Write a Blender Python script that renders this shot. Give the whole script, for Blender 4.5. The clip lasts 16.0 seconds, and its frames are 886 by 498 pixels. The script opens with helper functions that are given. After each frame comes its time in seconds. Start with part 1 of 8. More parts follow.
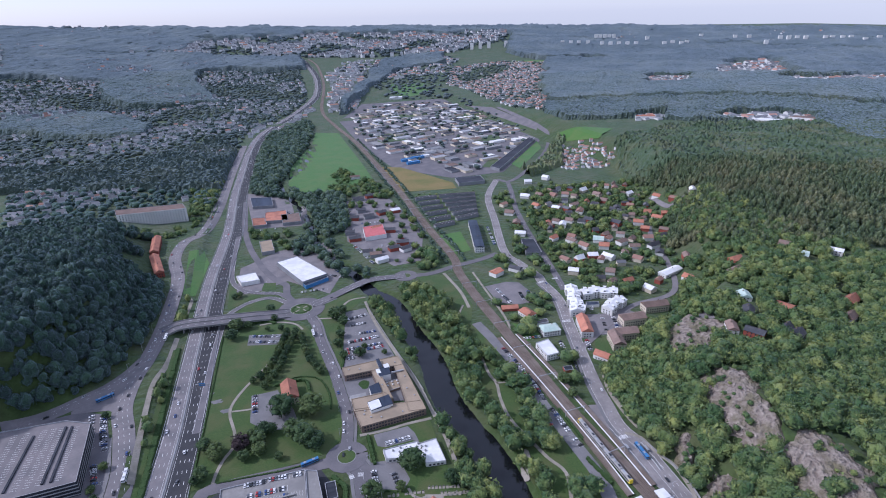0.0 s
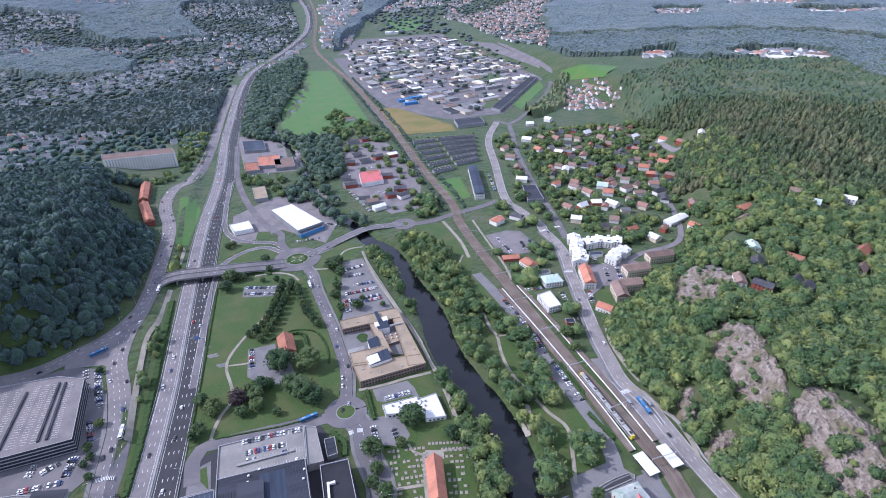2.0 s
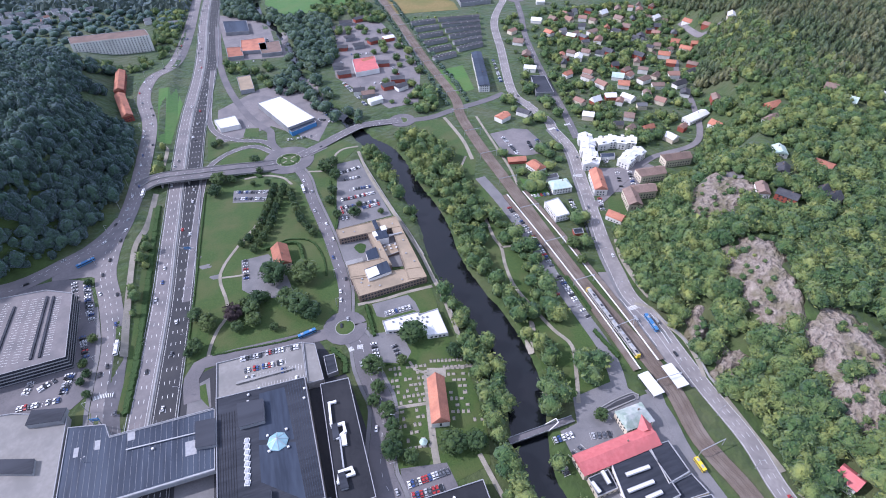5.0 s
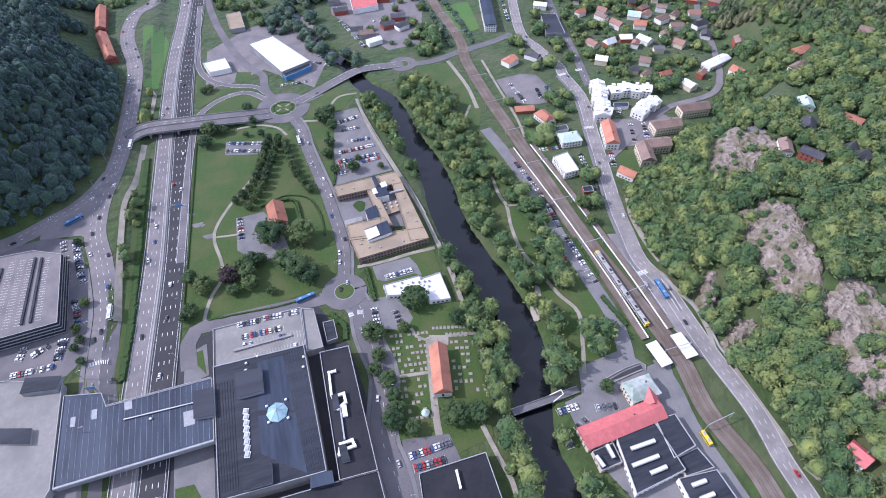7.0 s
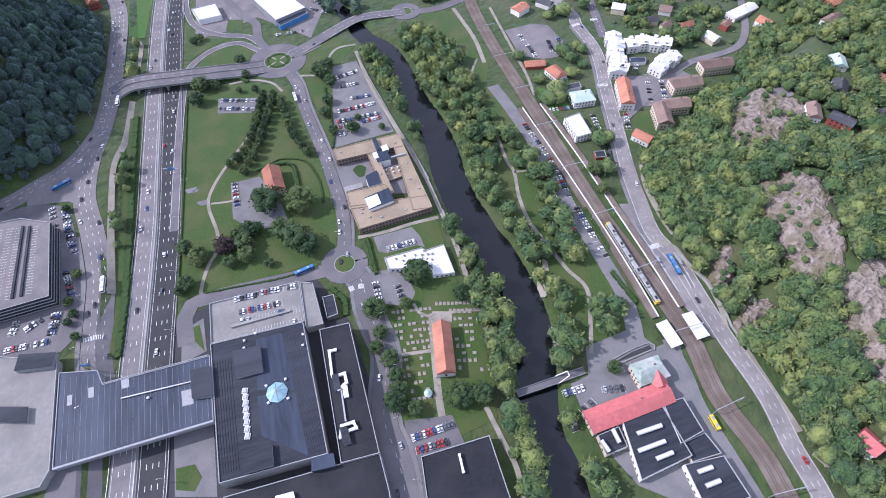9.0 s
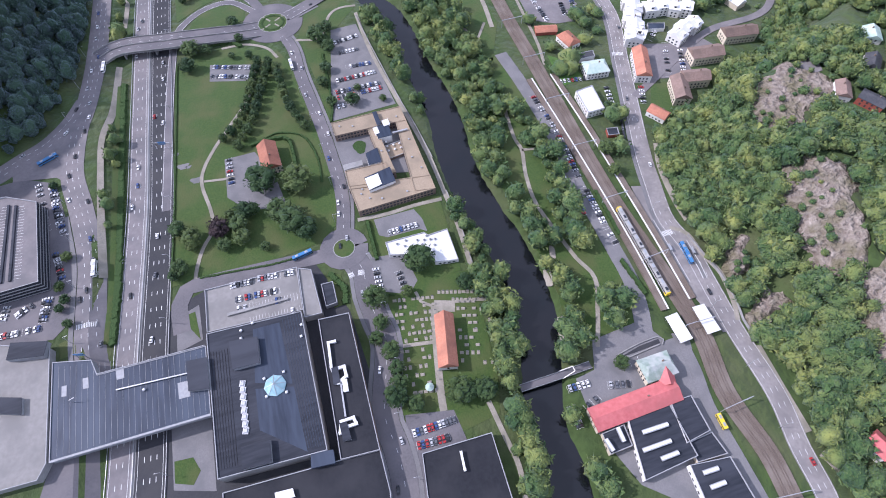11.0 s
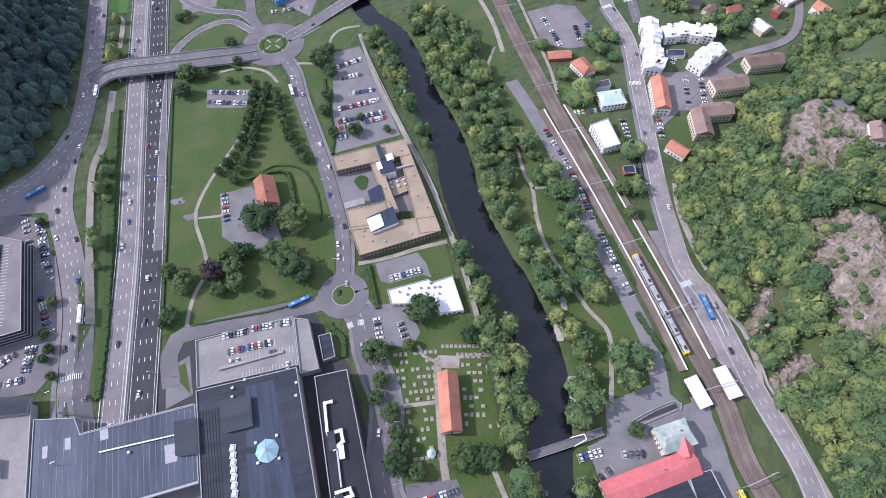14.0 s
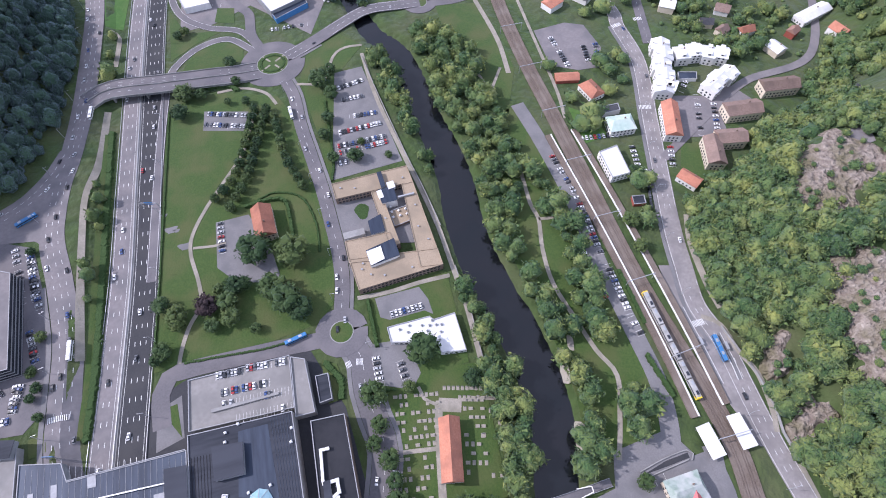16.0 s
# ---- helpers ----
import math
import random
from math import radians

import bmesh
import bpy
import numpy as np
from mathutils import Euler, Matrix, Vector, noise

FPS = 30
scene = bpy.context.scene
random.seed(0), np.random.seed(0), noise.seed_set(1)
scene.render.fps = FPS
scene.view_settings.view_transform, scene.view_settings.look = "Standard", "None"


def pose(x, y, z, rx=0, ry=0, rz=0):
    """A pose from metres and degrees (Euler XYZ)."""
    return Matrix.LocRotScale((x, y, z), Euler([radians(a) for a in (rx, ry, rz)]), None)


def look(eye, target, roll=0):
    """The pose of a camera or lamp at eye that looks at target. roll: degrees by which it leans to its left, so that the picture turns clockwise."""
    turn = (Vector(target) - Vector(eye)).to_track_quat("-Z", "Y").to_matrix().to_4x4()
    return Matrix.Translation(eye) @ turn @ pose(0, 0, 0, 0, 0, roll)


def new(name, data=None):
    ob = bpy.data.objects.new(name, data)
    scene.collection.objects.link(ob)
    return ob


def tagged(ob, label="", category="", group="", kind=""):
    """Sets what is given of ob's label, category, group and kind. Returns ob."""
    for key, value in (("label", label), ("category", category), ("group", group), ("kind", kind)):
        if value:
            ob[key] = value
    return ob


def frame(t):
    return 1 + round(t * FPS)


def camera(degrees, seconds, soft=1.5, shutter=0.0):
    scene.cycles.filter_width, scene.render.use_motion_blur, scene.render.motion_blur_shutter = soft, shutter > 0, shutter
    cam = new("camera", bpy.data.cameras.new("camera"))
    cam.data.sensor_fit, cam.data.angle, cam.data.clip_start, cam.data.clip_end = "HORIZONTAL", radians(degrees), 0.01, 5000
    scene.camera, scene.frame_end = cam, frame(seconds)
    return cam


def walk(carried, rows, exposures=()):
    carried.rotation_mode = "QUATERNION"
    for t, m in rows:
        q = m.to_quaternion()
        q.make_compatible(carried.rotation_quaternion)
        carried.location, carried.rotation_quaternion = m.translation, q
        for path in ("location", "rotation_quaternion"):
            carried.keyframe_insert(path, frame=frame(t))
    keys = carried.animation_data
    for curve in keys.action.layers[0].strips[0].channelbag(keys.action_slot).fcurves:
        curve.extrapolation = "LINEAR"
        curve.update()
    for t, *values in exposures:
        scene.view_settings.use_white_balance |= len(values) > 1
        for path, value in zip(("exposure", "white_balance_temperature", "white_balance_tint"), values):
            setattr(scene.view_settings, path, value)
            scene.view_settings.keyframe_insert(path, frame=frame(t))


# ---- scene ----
cam = camera(78.6, 16.0, soft=1.0)
METRES, EYE, TILT, LEAN, TURN = 211.4, 320.0, 0.0, 0.0, -18.1
ROWS = [
    (0.0, 0.0, 0.0, 0.0, -0.69, -23.3, 1.6),
    (0.5, -0.0013, 0.0273, 0.0003, -0.75, -24.06, 1.59),
    (1.0, -0.0022, 0.0535, -0.0013, -0.78, -24.97, 1.59),
    (1.5, -0.0048, 0.0797, -0.0018, -0.85, -27.06, 1.57),
    (2.0, -0.0056, 0.1071, -0.0017, -0.91, -29.55, 1.57),
    (2.5, -0.0077, 0.1354, -0.0013, -0.98, -31.96, 1.54),
    (3.0, -0.0088, 0.1646, -0.0009, -0.98, -34.35, 1.53),
    (3.5, -0.0106, 0.1948, -0.0002, -0.98, -36.6, 1.48),
    (4.0, -0.0117, 0.2247, -0.0007, -0.96, -38.33, 1.43),
    (4.5, -0.0136, 0.255, -0.0009, -0.91, -40.02, 1.36),
    (5.0, -0.0147, 0.2854, -0.0009, -0.86, -41.7, 1.32),
    (7.5, -0.02, 0.4436, 0.0006, -0.46, -49.86, 1.19),
    (8.0, -0.0208, 0.4758, 0.0008, -0.29, -51.39, 1.17),
    (8.5, -0.0213, 0.5084, 0.0019, -0.16, -52.9, 1.18),
    (9.0, -0.0225, 0.5398, 0.0014, -0.03, -54.29, 1.15),
    (9.5, -0.0228, 0.5729, 0.0021, 0.11, -55.73, 1.14),
    (12.0, -0.0291, 0.738, 0.0041, 0.89, -60.28, 0.99),
    (12.5, -0.0289, 0.7715, 0.0043, 1.07, -60.2, 1.02),
    (13.0, -0.0291, 0.8041, 0.004, 1.24, -60.12, 1.02),
    (13.5, -0.0297, 0.8379, 0.0052, 1.38, -60.11, 1.05),
    (14.0, -0.029, 0.871, 0.0061, 1.56, -60.08, 1.1),
    (14.5, -0.0301, 0.903, 0.0059, 1.68, -60.01, 1.1),
    (15.0, -0.0283, 0.936, 0.0071, 1.83, -60.02, 1.19),
    (15.5, -0.0287, 0.9673, 0.0071, 1.93, -59.98, 1.23),
    (16.0, -0.0295, 0.9989, 0.008, 2.07, -60.2, 1.23),
]
walk(cam, [(t, pose(0, 0, EYE, TILT, LEAN, TURN) @ pose(METRES * x, METRES * y, METRES * z, 90 + pitch, roll, yaw)) for t, x, y, z, yaw, pitch, roll in ROWS], exposures=[(0.0, -0.02, 5550, 24), (1.0, 0.14, 5580, 24), (1.9, 0.46, 5620, 24), (4.0, 0.57, 5660, 25), (16.0, 0.52, 5950, 25)])


# late-summer afternoon: hazy sky, sun high from the west
SUN_DIR = Vector((-0.72, 0.26, 0.66)).normalized()
world = bpy.data.worlds.new("sky")
scene.world = world
world.use_nodes = True
sky = world.node_tree.nodes.new("ShaderNodeTexSky")
sky.sky_type, sky.sun_disc = "NISHITA", False
sky.sun_elevation = math.asin(SUN_DIR.z)
sky.sun_rotation = math.atan2(SUN_DIR.x, SUN_DIR.y)
sky.air_density, sky.dust_density, sky.altitude = 1.0, 1.0, 300
haze = world.node_tree.nodes.new("ShaderNodeMix")
haze.data_type = "RGBA"
haze.inputs["Factor"].default_value = 0.55
haze.inputs[7].default_value = (5.4, 5.8, 6.5, 1)
world.node_tree.links.new(sky.outputs["Color"], haze.inputs[6])
world.node_tree.links.new(haze.outputs[2], world.node_tree.nodes["Background"].inputs["Color"])
world.node_tree.nodes["Background"].inputs["Strength"].default_value = 0.15
sun = new("sun", bpy.data.lights.new("sun", "SUN"))
sun.data.energy, sun.data.angle, sun.data.color = 3.1, radians(1.5), (1.0, 0.96, 0.90)
sun.matrix_world = look(SUN_DIR * 900, (0, 0, 0))


def smooth(a, b, v):
    s = np.clip((v - a) / (b - a), 0, 1)
    return s * s * (3 - 2 * s)


RIGHT_EDGE = [(261.2, 82.8), (262.3, 125.1), (260.7, 164.5), (257.3, 201.8), (260.5, 261.5), (256.6, 312.3), (270.7, 364.5), (300.8, 374.4), (352.0, 391.7), (439.9, 436.5), (527.1, 564.9), (598.5, 686.0), (683.1, 892.5), (730.1, 1037.7)]
LEFT_EDGE = [(-315.9, 410.6), (-246.7, 470.8), (-201.8, 499.9), (-173.6, 525.6), (-154.2, 570.4), (-146.2, 631.5), (-146.8, 706.2), (-158.4, 742.7), (-185.9, 915.3)]
EMBANKMENT = [(-134.8, 257.5), (-131.0, 313.2), (-123.5, 424.6), (-120.6, 524.5), (-120.2, 598.9), (-111.1, 735.3), (-107.8, 786.2), (-84.7, 1123.3), (-44.7, 1763.1)]
RIVER = [(107.4, 134.1), (112.9, 159.4), (113.4, 193.0), (129.4, 237.9), (136.0, 269.6), (134.7, 307.3), (127.1, 351.3), (125.5, 398.7), (130.6, 450.2), (126.0, 512.3), (122.5, 583.4), (104.8, 621.1), (94.1, 672.7), (72.4, 741.9), (56.9, 830.5), (56.1, 936.3), (43.3, 1028.8), (22.0, 1165.2), (53.0, 1244.3), (95.4, 1366.3), (128.9, 1553.4)]
# hills: centre, crest height and spread along x and y
RIGHT_HILLS = ((345, 255, 44, 75, 75), (300, 150, 34, 80, 80), (430, 330, 44, 110, 90), (560, 400, 44, 150, 130), (690, 590, 62, 190, 170), (980, 620, 85, 380, 320), (760, 950, 45, 260, 200), (1500, 1300, 80, 700, 500), (620, 150, 50, 250, 200))
LEFT_HILLS = ((-300, 640, 68, 120, 150), (-310, 820, 48, 150, 110), (-420, 500, 80, 200, 200))


def edge_at(line, y):
    line = sorted(line, key=lambda q: q[1])
    return np.interp(y, [p[1] for p in line], [p[0] for p in line])


def along(line, step):
    """Smooth points along a line, about step metres apart."""
    p = [np.array(q, float) for q in line]
    p = [2 * p[0] - p[1], *p, 2 * p[-1] - p[-2]]
    out = []
    for a, b, c, d in zip(p, p[1:], p[2:], p[3:]):
        n = max(1, int(np.linalg.norm(c - b) / step))
        for i in range(n):
            s = i / n
            out.append(0.5 * (2 * b + (c - a) * s + (2 * a - 5 * b + 4 * c - d) * s * s + (3 * b - a - 3 * c + d) * s ** 3))
    return np.array([*out, p[-2]])


RIVER_LINE = along(RIVER, 8)


def river_gap(x, y):
    """Distance to the middle of the river."""
    x, y = np.asarray(x, float), np.asarray(y, float)
    if x.size < 4000:
        return np.sqrt(np.min((x[..., None] - RIVER_LINE[:, 0]) ** 2 + (y[..., None] - RIVER_LINE[:, 1]) ** 2, axis=-1))
    gap = np.full(x.shape, 1e9)
    for q in RIVER_LINE:
        gap = np.minimum(gap, (x - q[0]) ** 2 + (y - q[1]) ** 2)
    return np.sqrt(gap)


def river_half(y):
    return np.interp(y, [180, 260, 330, 450, 560, 640, 720], [11, 12.5, 13.5, 12.5, 10, 8, 4.5])


def height(x, y):
    x, y = np.asarray(x, float), np.asarray(y, float)
    z = -3 + 6 * smooth(0, 14, edge_at(EMBANKMENT, y) - x) * smooth(1250, 850, y)
    for hills, side in ((RIGHT_HILLS, 0.86 * smooth(-4, 80, x - edge_at(RIGHT_EDGE, y))), (LEFT_HILLS, smooth(-2, 70, edge_at(LEFT_EDGE, y) - x))):
        total = sum((h * np.exp(-0.5 * (((x - a) / u) ** 2 + ((y - b) / v) ** 2))) ** 3 for a, b, h, u, v in hills)
        z = z + side * total ** (1 / 3)
    r = np.hypot(x, y)
    aside = (x * 0.95 - y * 0.31) / np.maximum(r, 1)
    z = z + (238 - 130 * aside) * np.clip((r - 1900) / 2950, 0, 1) ** 1.7
    gap = river_gap(x, y)
    half = river_half(y)
    return z - 6 * smooth(half + 5, half - 3, gap) * smooth(2000, 1800, y)


# ---- materials ----
def noisy(name, c1, c2, scale, c3=None, scale3=0.02, rough=0.9, bump=0.0, spec=0.3, sheen=0.0, per=0.0, island=0.0, metal=0.0, stretch=None):
    """A surface of two colours mottled at scale (1/m), patched with a third at scale3; per and island vary it from piece to piece."""
    m = bpy.data.materials.new(name)
    m.use_nodes = True
    nodes, links = m.node_tree.nodes, m.node_tree.links
    p = nodes["Principled BSDF"]
    p.inputs["Roughness"].default_value, p.inputs["Specular IOR Level"].default_value = rough, spec
    p.inputs["Metallic"].default_value = metal
    # blue-tinted sheen stands in for air haze where the view grazes
    if sheen:
        p.inputs["Sheen Weight"].default_value, p.inputs["Sheen Roughness"].default_value = sheen, 0.5
        p.inputs["Sheen Tint"].default_value = (0.62, 0.78, 1.0, 1)
    at = nodes.new("ShaderNodeTexCoord").outputs["Object"]
    if stretch:
        mapping = nodes.new("ShaderNodeMapping")
        mapping.inputs["Scale"].default_value = stretch
        links.new(at, mapping.inputs["Vector"])
        at = mapping.outputs["Vector"]

    def grain(s, detail, lo, hi):
        n = nodes.new("ShaderNodeTexNoise")
        n.inputs["Scale"].default_value, n.inputs["Detail"].default_value = s, detail
        links.new(at, n.inputs["Vector"])
        r = nodes.new("ShaderNodeMapRange")
        r.inputs["From Min"].default_value, r.inputs["From Max"].default_value = lo, hi
        links.new(n.outputs["Fac"], r.inputs["Value"])
        return r.outputs["Result"]

    def blend(fac, a, b, kind="MIX"):
        x = nodes.new("ShaderNodeMix")
        x.data_type, x.blend_type = "RGBA", kind
        for socket, value in ((x.inputs["Factor"], fac), (x.inputs[6], a), (x.inputs[7], b)):
            if isinstance(value, (tuple, float, int)):
                socket.default_value = (*value, 1) if isinstance(value, tuple) else value
            else:
                links.new(value, socket)
        return x.outputs[2]

    fine = grain(scale, 5, 0.3, 0.7)
    colour = blend(fine, c1, c2)
    if c3:
        colour = blend(grain(scale3, 3, 0.44, 0.66), colour, c3)
    for amount, node, out in ((per, "ShaderNodeObjectInfo", "Random"), (island, "ShaderNodeNewGeometry", "Random Per Island")):
        if amount:
            r = nodes.new("ShaderNodeMapRange")
            r.inputs["To Min"].default_value, r.inputs["To Max"].default_value = 1 - amount, 1 + amount
            chance = nodes.new(node).outputs[out]
            links.new(chance, r.inputs["Value"])
            hsv = nodes.new("ShaderNodeHueSaturation")
            links.new(r.outputs["Result"], hsv.inputs["Value"])
            links.new(colour, hsv.inputs["Color"])
            if amount > 0.25:
                w = nodes.new("ShaderNodeMapRange")
                w.inputs["To Min"].default_value, w.inputs["To Max"].default_value = 0.535, 0.475
                links.new(chance, w.inputs["Value"])
                links.new(w.outputs["Result"], hsv.inputs["Hue"])
            colour = hsv.outputs["Color"]
    links.new(colour, p.inputs["Base Color"])
    if bump:
        b = nodes.new("ShaderNodeBump")
        b.inputs["Strength"].default_value, b.inputs["Distance"].default_value = bump, 1 / scale
        links.new(fine, b.inputs["Height"])
        links.new(b.outputs["Normal"], p.inputs["Normal"])
    return m


GRASS = noisy("grass", (0.038, 0.076, 0.017), (0.062, 0.099, 0.023), 0.9, (0.078, 0.095, 0.031), 0.045, 0.95, 0.2, sheen=0.1)
MEADOW = noisy("meadow", (0.053, 0.135, 0.023), (0.075, 0.160, 0.031), 0.25, (0.086, 0.149, 0.034), 0.03, 0.95, 0.1, sheen=0.1)
STUBBLE = noisy("stubble_field", (0.182, 0.146, 0.057), (0.231, 0.180, 0.076), 0.3, (0.133, 0.140, 0.047), 0.02, 0.95, 0.1)
EARTH = noisy("forest_floor", (0.036, 0.060, 0.017), (0.059, 0.096, 0.026), 0.12, (0.076, 0.090, 0.038), 0.02, 0.95, 0.3, sheen=0.12)
ASPHALT = noisy("asphalt", (0.111, 0.106, 0.112), (0.140, 0.133, 0.140), 0.8, (0.166, 0.154, 0.158), 0.05, 0.85, 0.05, 0.4)
DARK_ASPHALT = noisy("dark_asphalt", (0.028, 0.030, 0.035), (0.039, 0.040, 0.045), 0.8, (0.045, 0.045, 0.048), 0.05, 0.8, 0.05, 0.4)
RED_ASPHALT = noisy("worn_asphalt", (0.174, 0.159, 0.159), (0.213, 0.196, 0.197), 0.5, (0.144, 0.137, 0.141), 0.06, 0.85, 0.05, 0.4)
# brighter copy of RED_ASPHALT: stronger light on the east side put into colour
LIT_ASPHALT = noisy("lit_worn_asphalt", (0.215, 0.198, 0.192), (0.275, 0.255, 0.246), 0.5, (0.180, 0.166, 0.162), 0.06, 0.85, 0.05, 0.4)
PAVING = noisy("paving", (0.162, 0.158, 0.160), (0.204, 0.198, 0.199), 1.2, (0.145, 0.144, 0.146), 0.08, 0.85, 0.05)
GRAVEL_PATH = noisy("gravel_path", (0.26, 0.235, 0.195), (0.34, 0.31, 0.26), 0.9, (0.22, 0.205, 0.165), 0.1, 0.95, 0.1)
BALLAST = noisy("ballast", (0.116, 0.089, 0.070), (0.181, 0.146, 0.120), 1.6, (0.206, 0.172, 0.145), 0.06, 0.95, 0.4)
CONCRETE = noisy("concrete", (0.253, 0.248, 0.241), (0.321, 0.318, 0.306), 0.5, (0.214, 0.211, 0.203), 0.06, 0.85, 0.05)
DECK = noisy("parking_deck", (0.218, 0.209, 0.196), (0.261, 0.252, 0.239), 0.4, (0.194, 0.188, 0.179), 0.07, 0.85, 0.03)
WHITE_LINE = noisy("road_paint", (0.62, 0.62, 0.60), (0.75, 0.75, 0.73), 1.5, rough=0.7)
COPING = noisy("coping_sheet", (0.264, 0.270, 0.282), (0.360, 0.366, 0.378), 0.6, rough=0.6)
STEEL = noisy("galvanised_steel", (0.40, 0.41, 0.42), (0.50, 0.51, 0.52), 2.0, rough=0.45, metal=0.6)
RAIL_STEEL = noisy("rail_steel", (0.20, 0.15, 0.12), (0.30, 0.25, 0.22), 3.0, rough=0.4, metal=0.7)
WATER = noisy("river_water", (0.005, 0.007, 0.009), (0.009, 0.009, 0.011), 0.05, rough=0.12, bump=0.02, spec=0.5)
BARK = noisy("bark", (0.070, 0.052, 0.038), (0.120, 0.095, 0.070), 4.0, rough=0.95, bump=0.4)
LEAF = noisy("broadleaf", (0.030, 0.059, 0.015), (0.064, 0.100, 0.026), 0.8, (0.050, 0.072, 0.019), 0.2, 0.8, 0.3, per=0.38, sheen=0.12)
LEAVES = noisy("forest_leaves", (0.048, 0.101, 0.035), (0.125, 0.187, 0.056), 1.1, (0.189, 0.229, 0.064), 0.06, 0.85, 0.8, island=0.34, sheen=0.10)
PINE = noisy("pine_needles", (0.054, 0.089, 0.037), (0.117, 0.153, 0.063), 0.8, (0.145, 0.151, 0.069), 0.02, 0.85, 0.6, island=0.30, sheen=0.15)
# darkened blue-green: the hill's shade and haze put into the leaf colour
SHADED_LEAVES = noisy("shaded_oak_leaves", (0.020, 0.049, 0.032), (0.039, 0.083, 0.051), 0.6, (0.048, 0.091, 0.055), 0.012, 0.85, 0.8, island=0.38, sheen=0.3)
# wood greens blued and paled: distance haze put into the colour, stronger far off
HAZE_WOOD = noisy("far_woodland_haze", (0.028, 0.048, 0.050), (0.070, 0.094, 0.090), 0.12, (0.092, 0.116, 0.106), 0.005, 0.9, 0.4, sheen=0.25)
MID_WOOD = noisy("mid_woodland_haze", (0.027, 0.048, 0.036), (0.069, 0.099, 0.069), 0.12, (0.076, 0.097, 0.065), 0.006, 0.9, 0.6, sheen=0.35)
SLATE = noisy("weathered_slate", (0.10, 0.105, 0.115), (0.22, 0.225, 0.23), 0.03, rough=0.85, island=0.24)
# tile red dulled to pale pink, distance haze put into the colour
MUTED_TILE = noisy("haze_muted_tile_roof", (0.27, 0.155, 0.120), (0.36, 0.215, 0.170), 0.05, rough=0.9, island=0.2)
DEEP_LEAVES = noisy("alder_leaves", (0.028, 0.064, 0.034), (0.066, 0.112, 0.052), 0.7, (0.074, 0.112, 0.050), 0.05, 0.85, 0.7, island=0.32, sheen=0.25)
HEDGE = noisy("hedge_leaves", (0.024, 0.055, 0.014), (0.050, 0.095, 0.026), 1.2, rough=0.85, bump=0.5)
ROCK = noisy("granite", (0.180, 0.142, 0.115), (0.399, 0.346, 0.292), 0.30, (0.180, 0.160, 0.099), 0.07, 0.9, 0.9)
TAR = noisy("roofing_felt", (0.018, 0.022, 0.030), (0.038, 0.042, 0.054), 0.6, (0.049, 0.054, 0.068), 0.07, 0.8, 0.05, stretch=(0.126, 0.900, 0.900))
TAR_BLACK = noisy("black_roofing_felt", (0.014, 0.015, 0.020), (0.020, 0.022, 0.027), 0.5, (0.028, 0.029, 0.034), 0.05, 0.8, 0.05)
METAL_ROOF = noisy("grey_sheet_roof", (0.021, 0.030, 0.048), (0.044, 0.058, 0.087), 0.45, (0.054, 0.071, 0.101), 0.06, 0.55, 0.0, metal=0.2, stretch=(0.874, 0.110, 0.966))
GRIT_ROOF = noisy("gravelled_roof", (0.292, 0.229, 0.160), (0.369, 0.294, 0.209), 1.2, (0.255, 0.207, 0.149), 0.06, 0.95, 0.1)
RED_TILE = noisy("red_tile_roof", (0.370, 0.150, 0.095), (0.470, 0.205, 0.135), 0.8, (0.300, 0.130, 0.090), 0.1, 0.85, 0.2, per=0.22)
RED_SHEET = noisy("red_painted_roof", (0.470, 0.115, 0.115), (0.560, 0.165, 0.160), 0.4, (0.420, 0.125, 0.120), 0.07, 0.6, 0.05)
BROWN_TILE = noisy("brown_tile_roof", (0.185, 0.128, 0.104), (0.255, 0.180, 0.150), 0.8, (0.165, 0.120, 0.100), 0.1, 0.85, 0.2, per=0.2)
BLACK_TILE = noisy("dark_tile_roof", (0.045, 0.047, 0.055), (0.075, 0.077, 0.085), 0.8, (0.095, 0.095, 0.100), 0.1, 0.8, 0.2, per=0.2)
WHITE_ROOF = noisy("white_sheet_roof", (0.672, 0.672, 0.662), (0.768, 0.768, 0.758), 0.3, (0.595, 0.595, 0.586), 0.08, 0.6)
GREEN_ROOF = noisy("verdigris_roof", (0.36, 0.48, 0.42), (0.46, 0.57, 0.50), 0.4, (0.52, 0.58, 0.52), 0.1, 0.7)
STATION_ROOF = noisy("dull_green_roof", (0.200, 0.270, 0.220), (0.330, 0.390, 0.350), 0.35, (0.480, 0.480, 0.470), 0.09, 0.7)
PLASTER = noisy("white_plaster", (0.66, 0.65, 0.62), (0.76, 0.75, 0.72), 0.4, (0.60, 0.585, 0.55), 0.08, 0.85)
CREAM = noisy("cream_plaster", (0.56, 0.49, 0.38), (0.64, 0.57, 0.45), 0.4, (0.50, 0.44, 0.34), 0.08, 0.85)
BRICK = noisy("brown_brick", (0.185, 0.135, 0.105), (0.250, 0.190, 0.150), 1.0, (0.160, 0.120, 0.095), 0.1, 0.9)
RED_WALL = noisy("falu_red_boards", (0.240, 0.060, 0.042), (0.300, 0.085, 0.060), 1.0, rough=0.85)
# far white walls greyed a little: haze put into their colour
FAR_RENDER = noisy("hazed_grey_render", (0.50, 0.50, 0.50), (0.66, 0.66, 0.65), 0.05, rough=0.9)
GREY_WALL = noisy("grey_cladding", (0.22, 0.23, 0.24), (0.28, 0.29, 0.30), 0.5, (0.20, 0.205, 0.215), 0.06, 0.7)
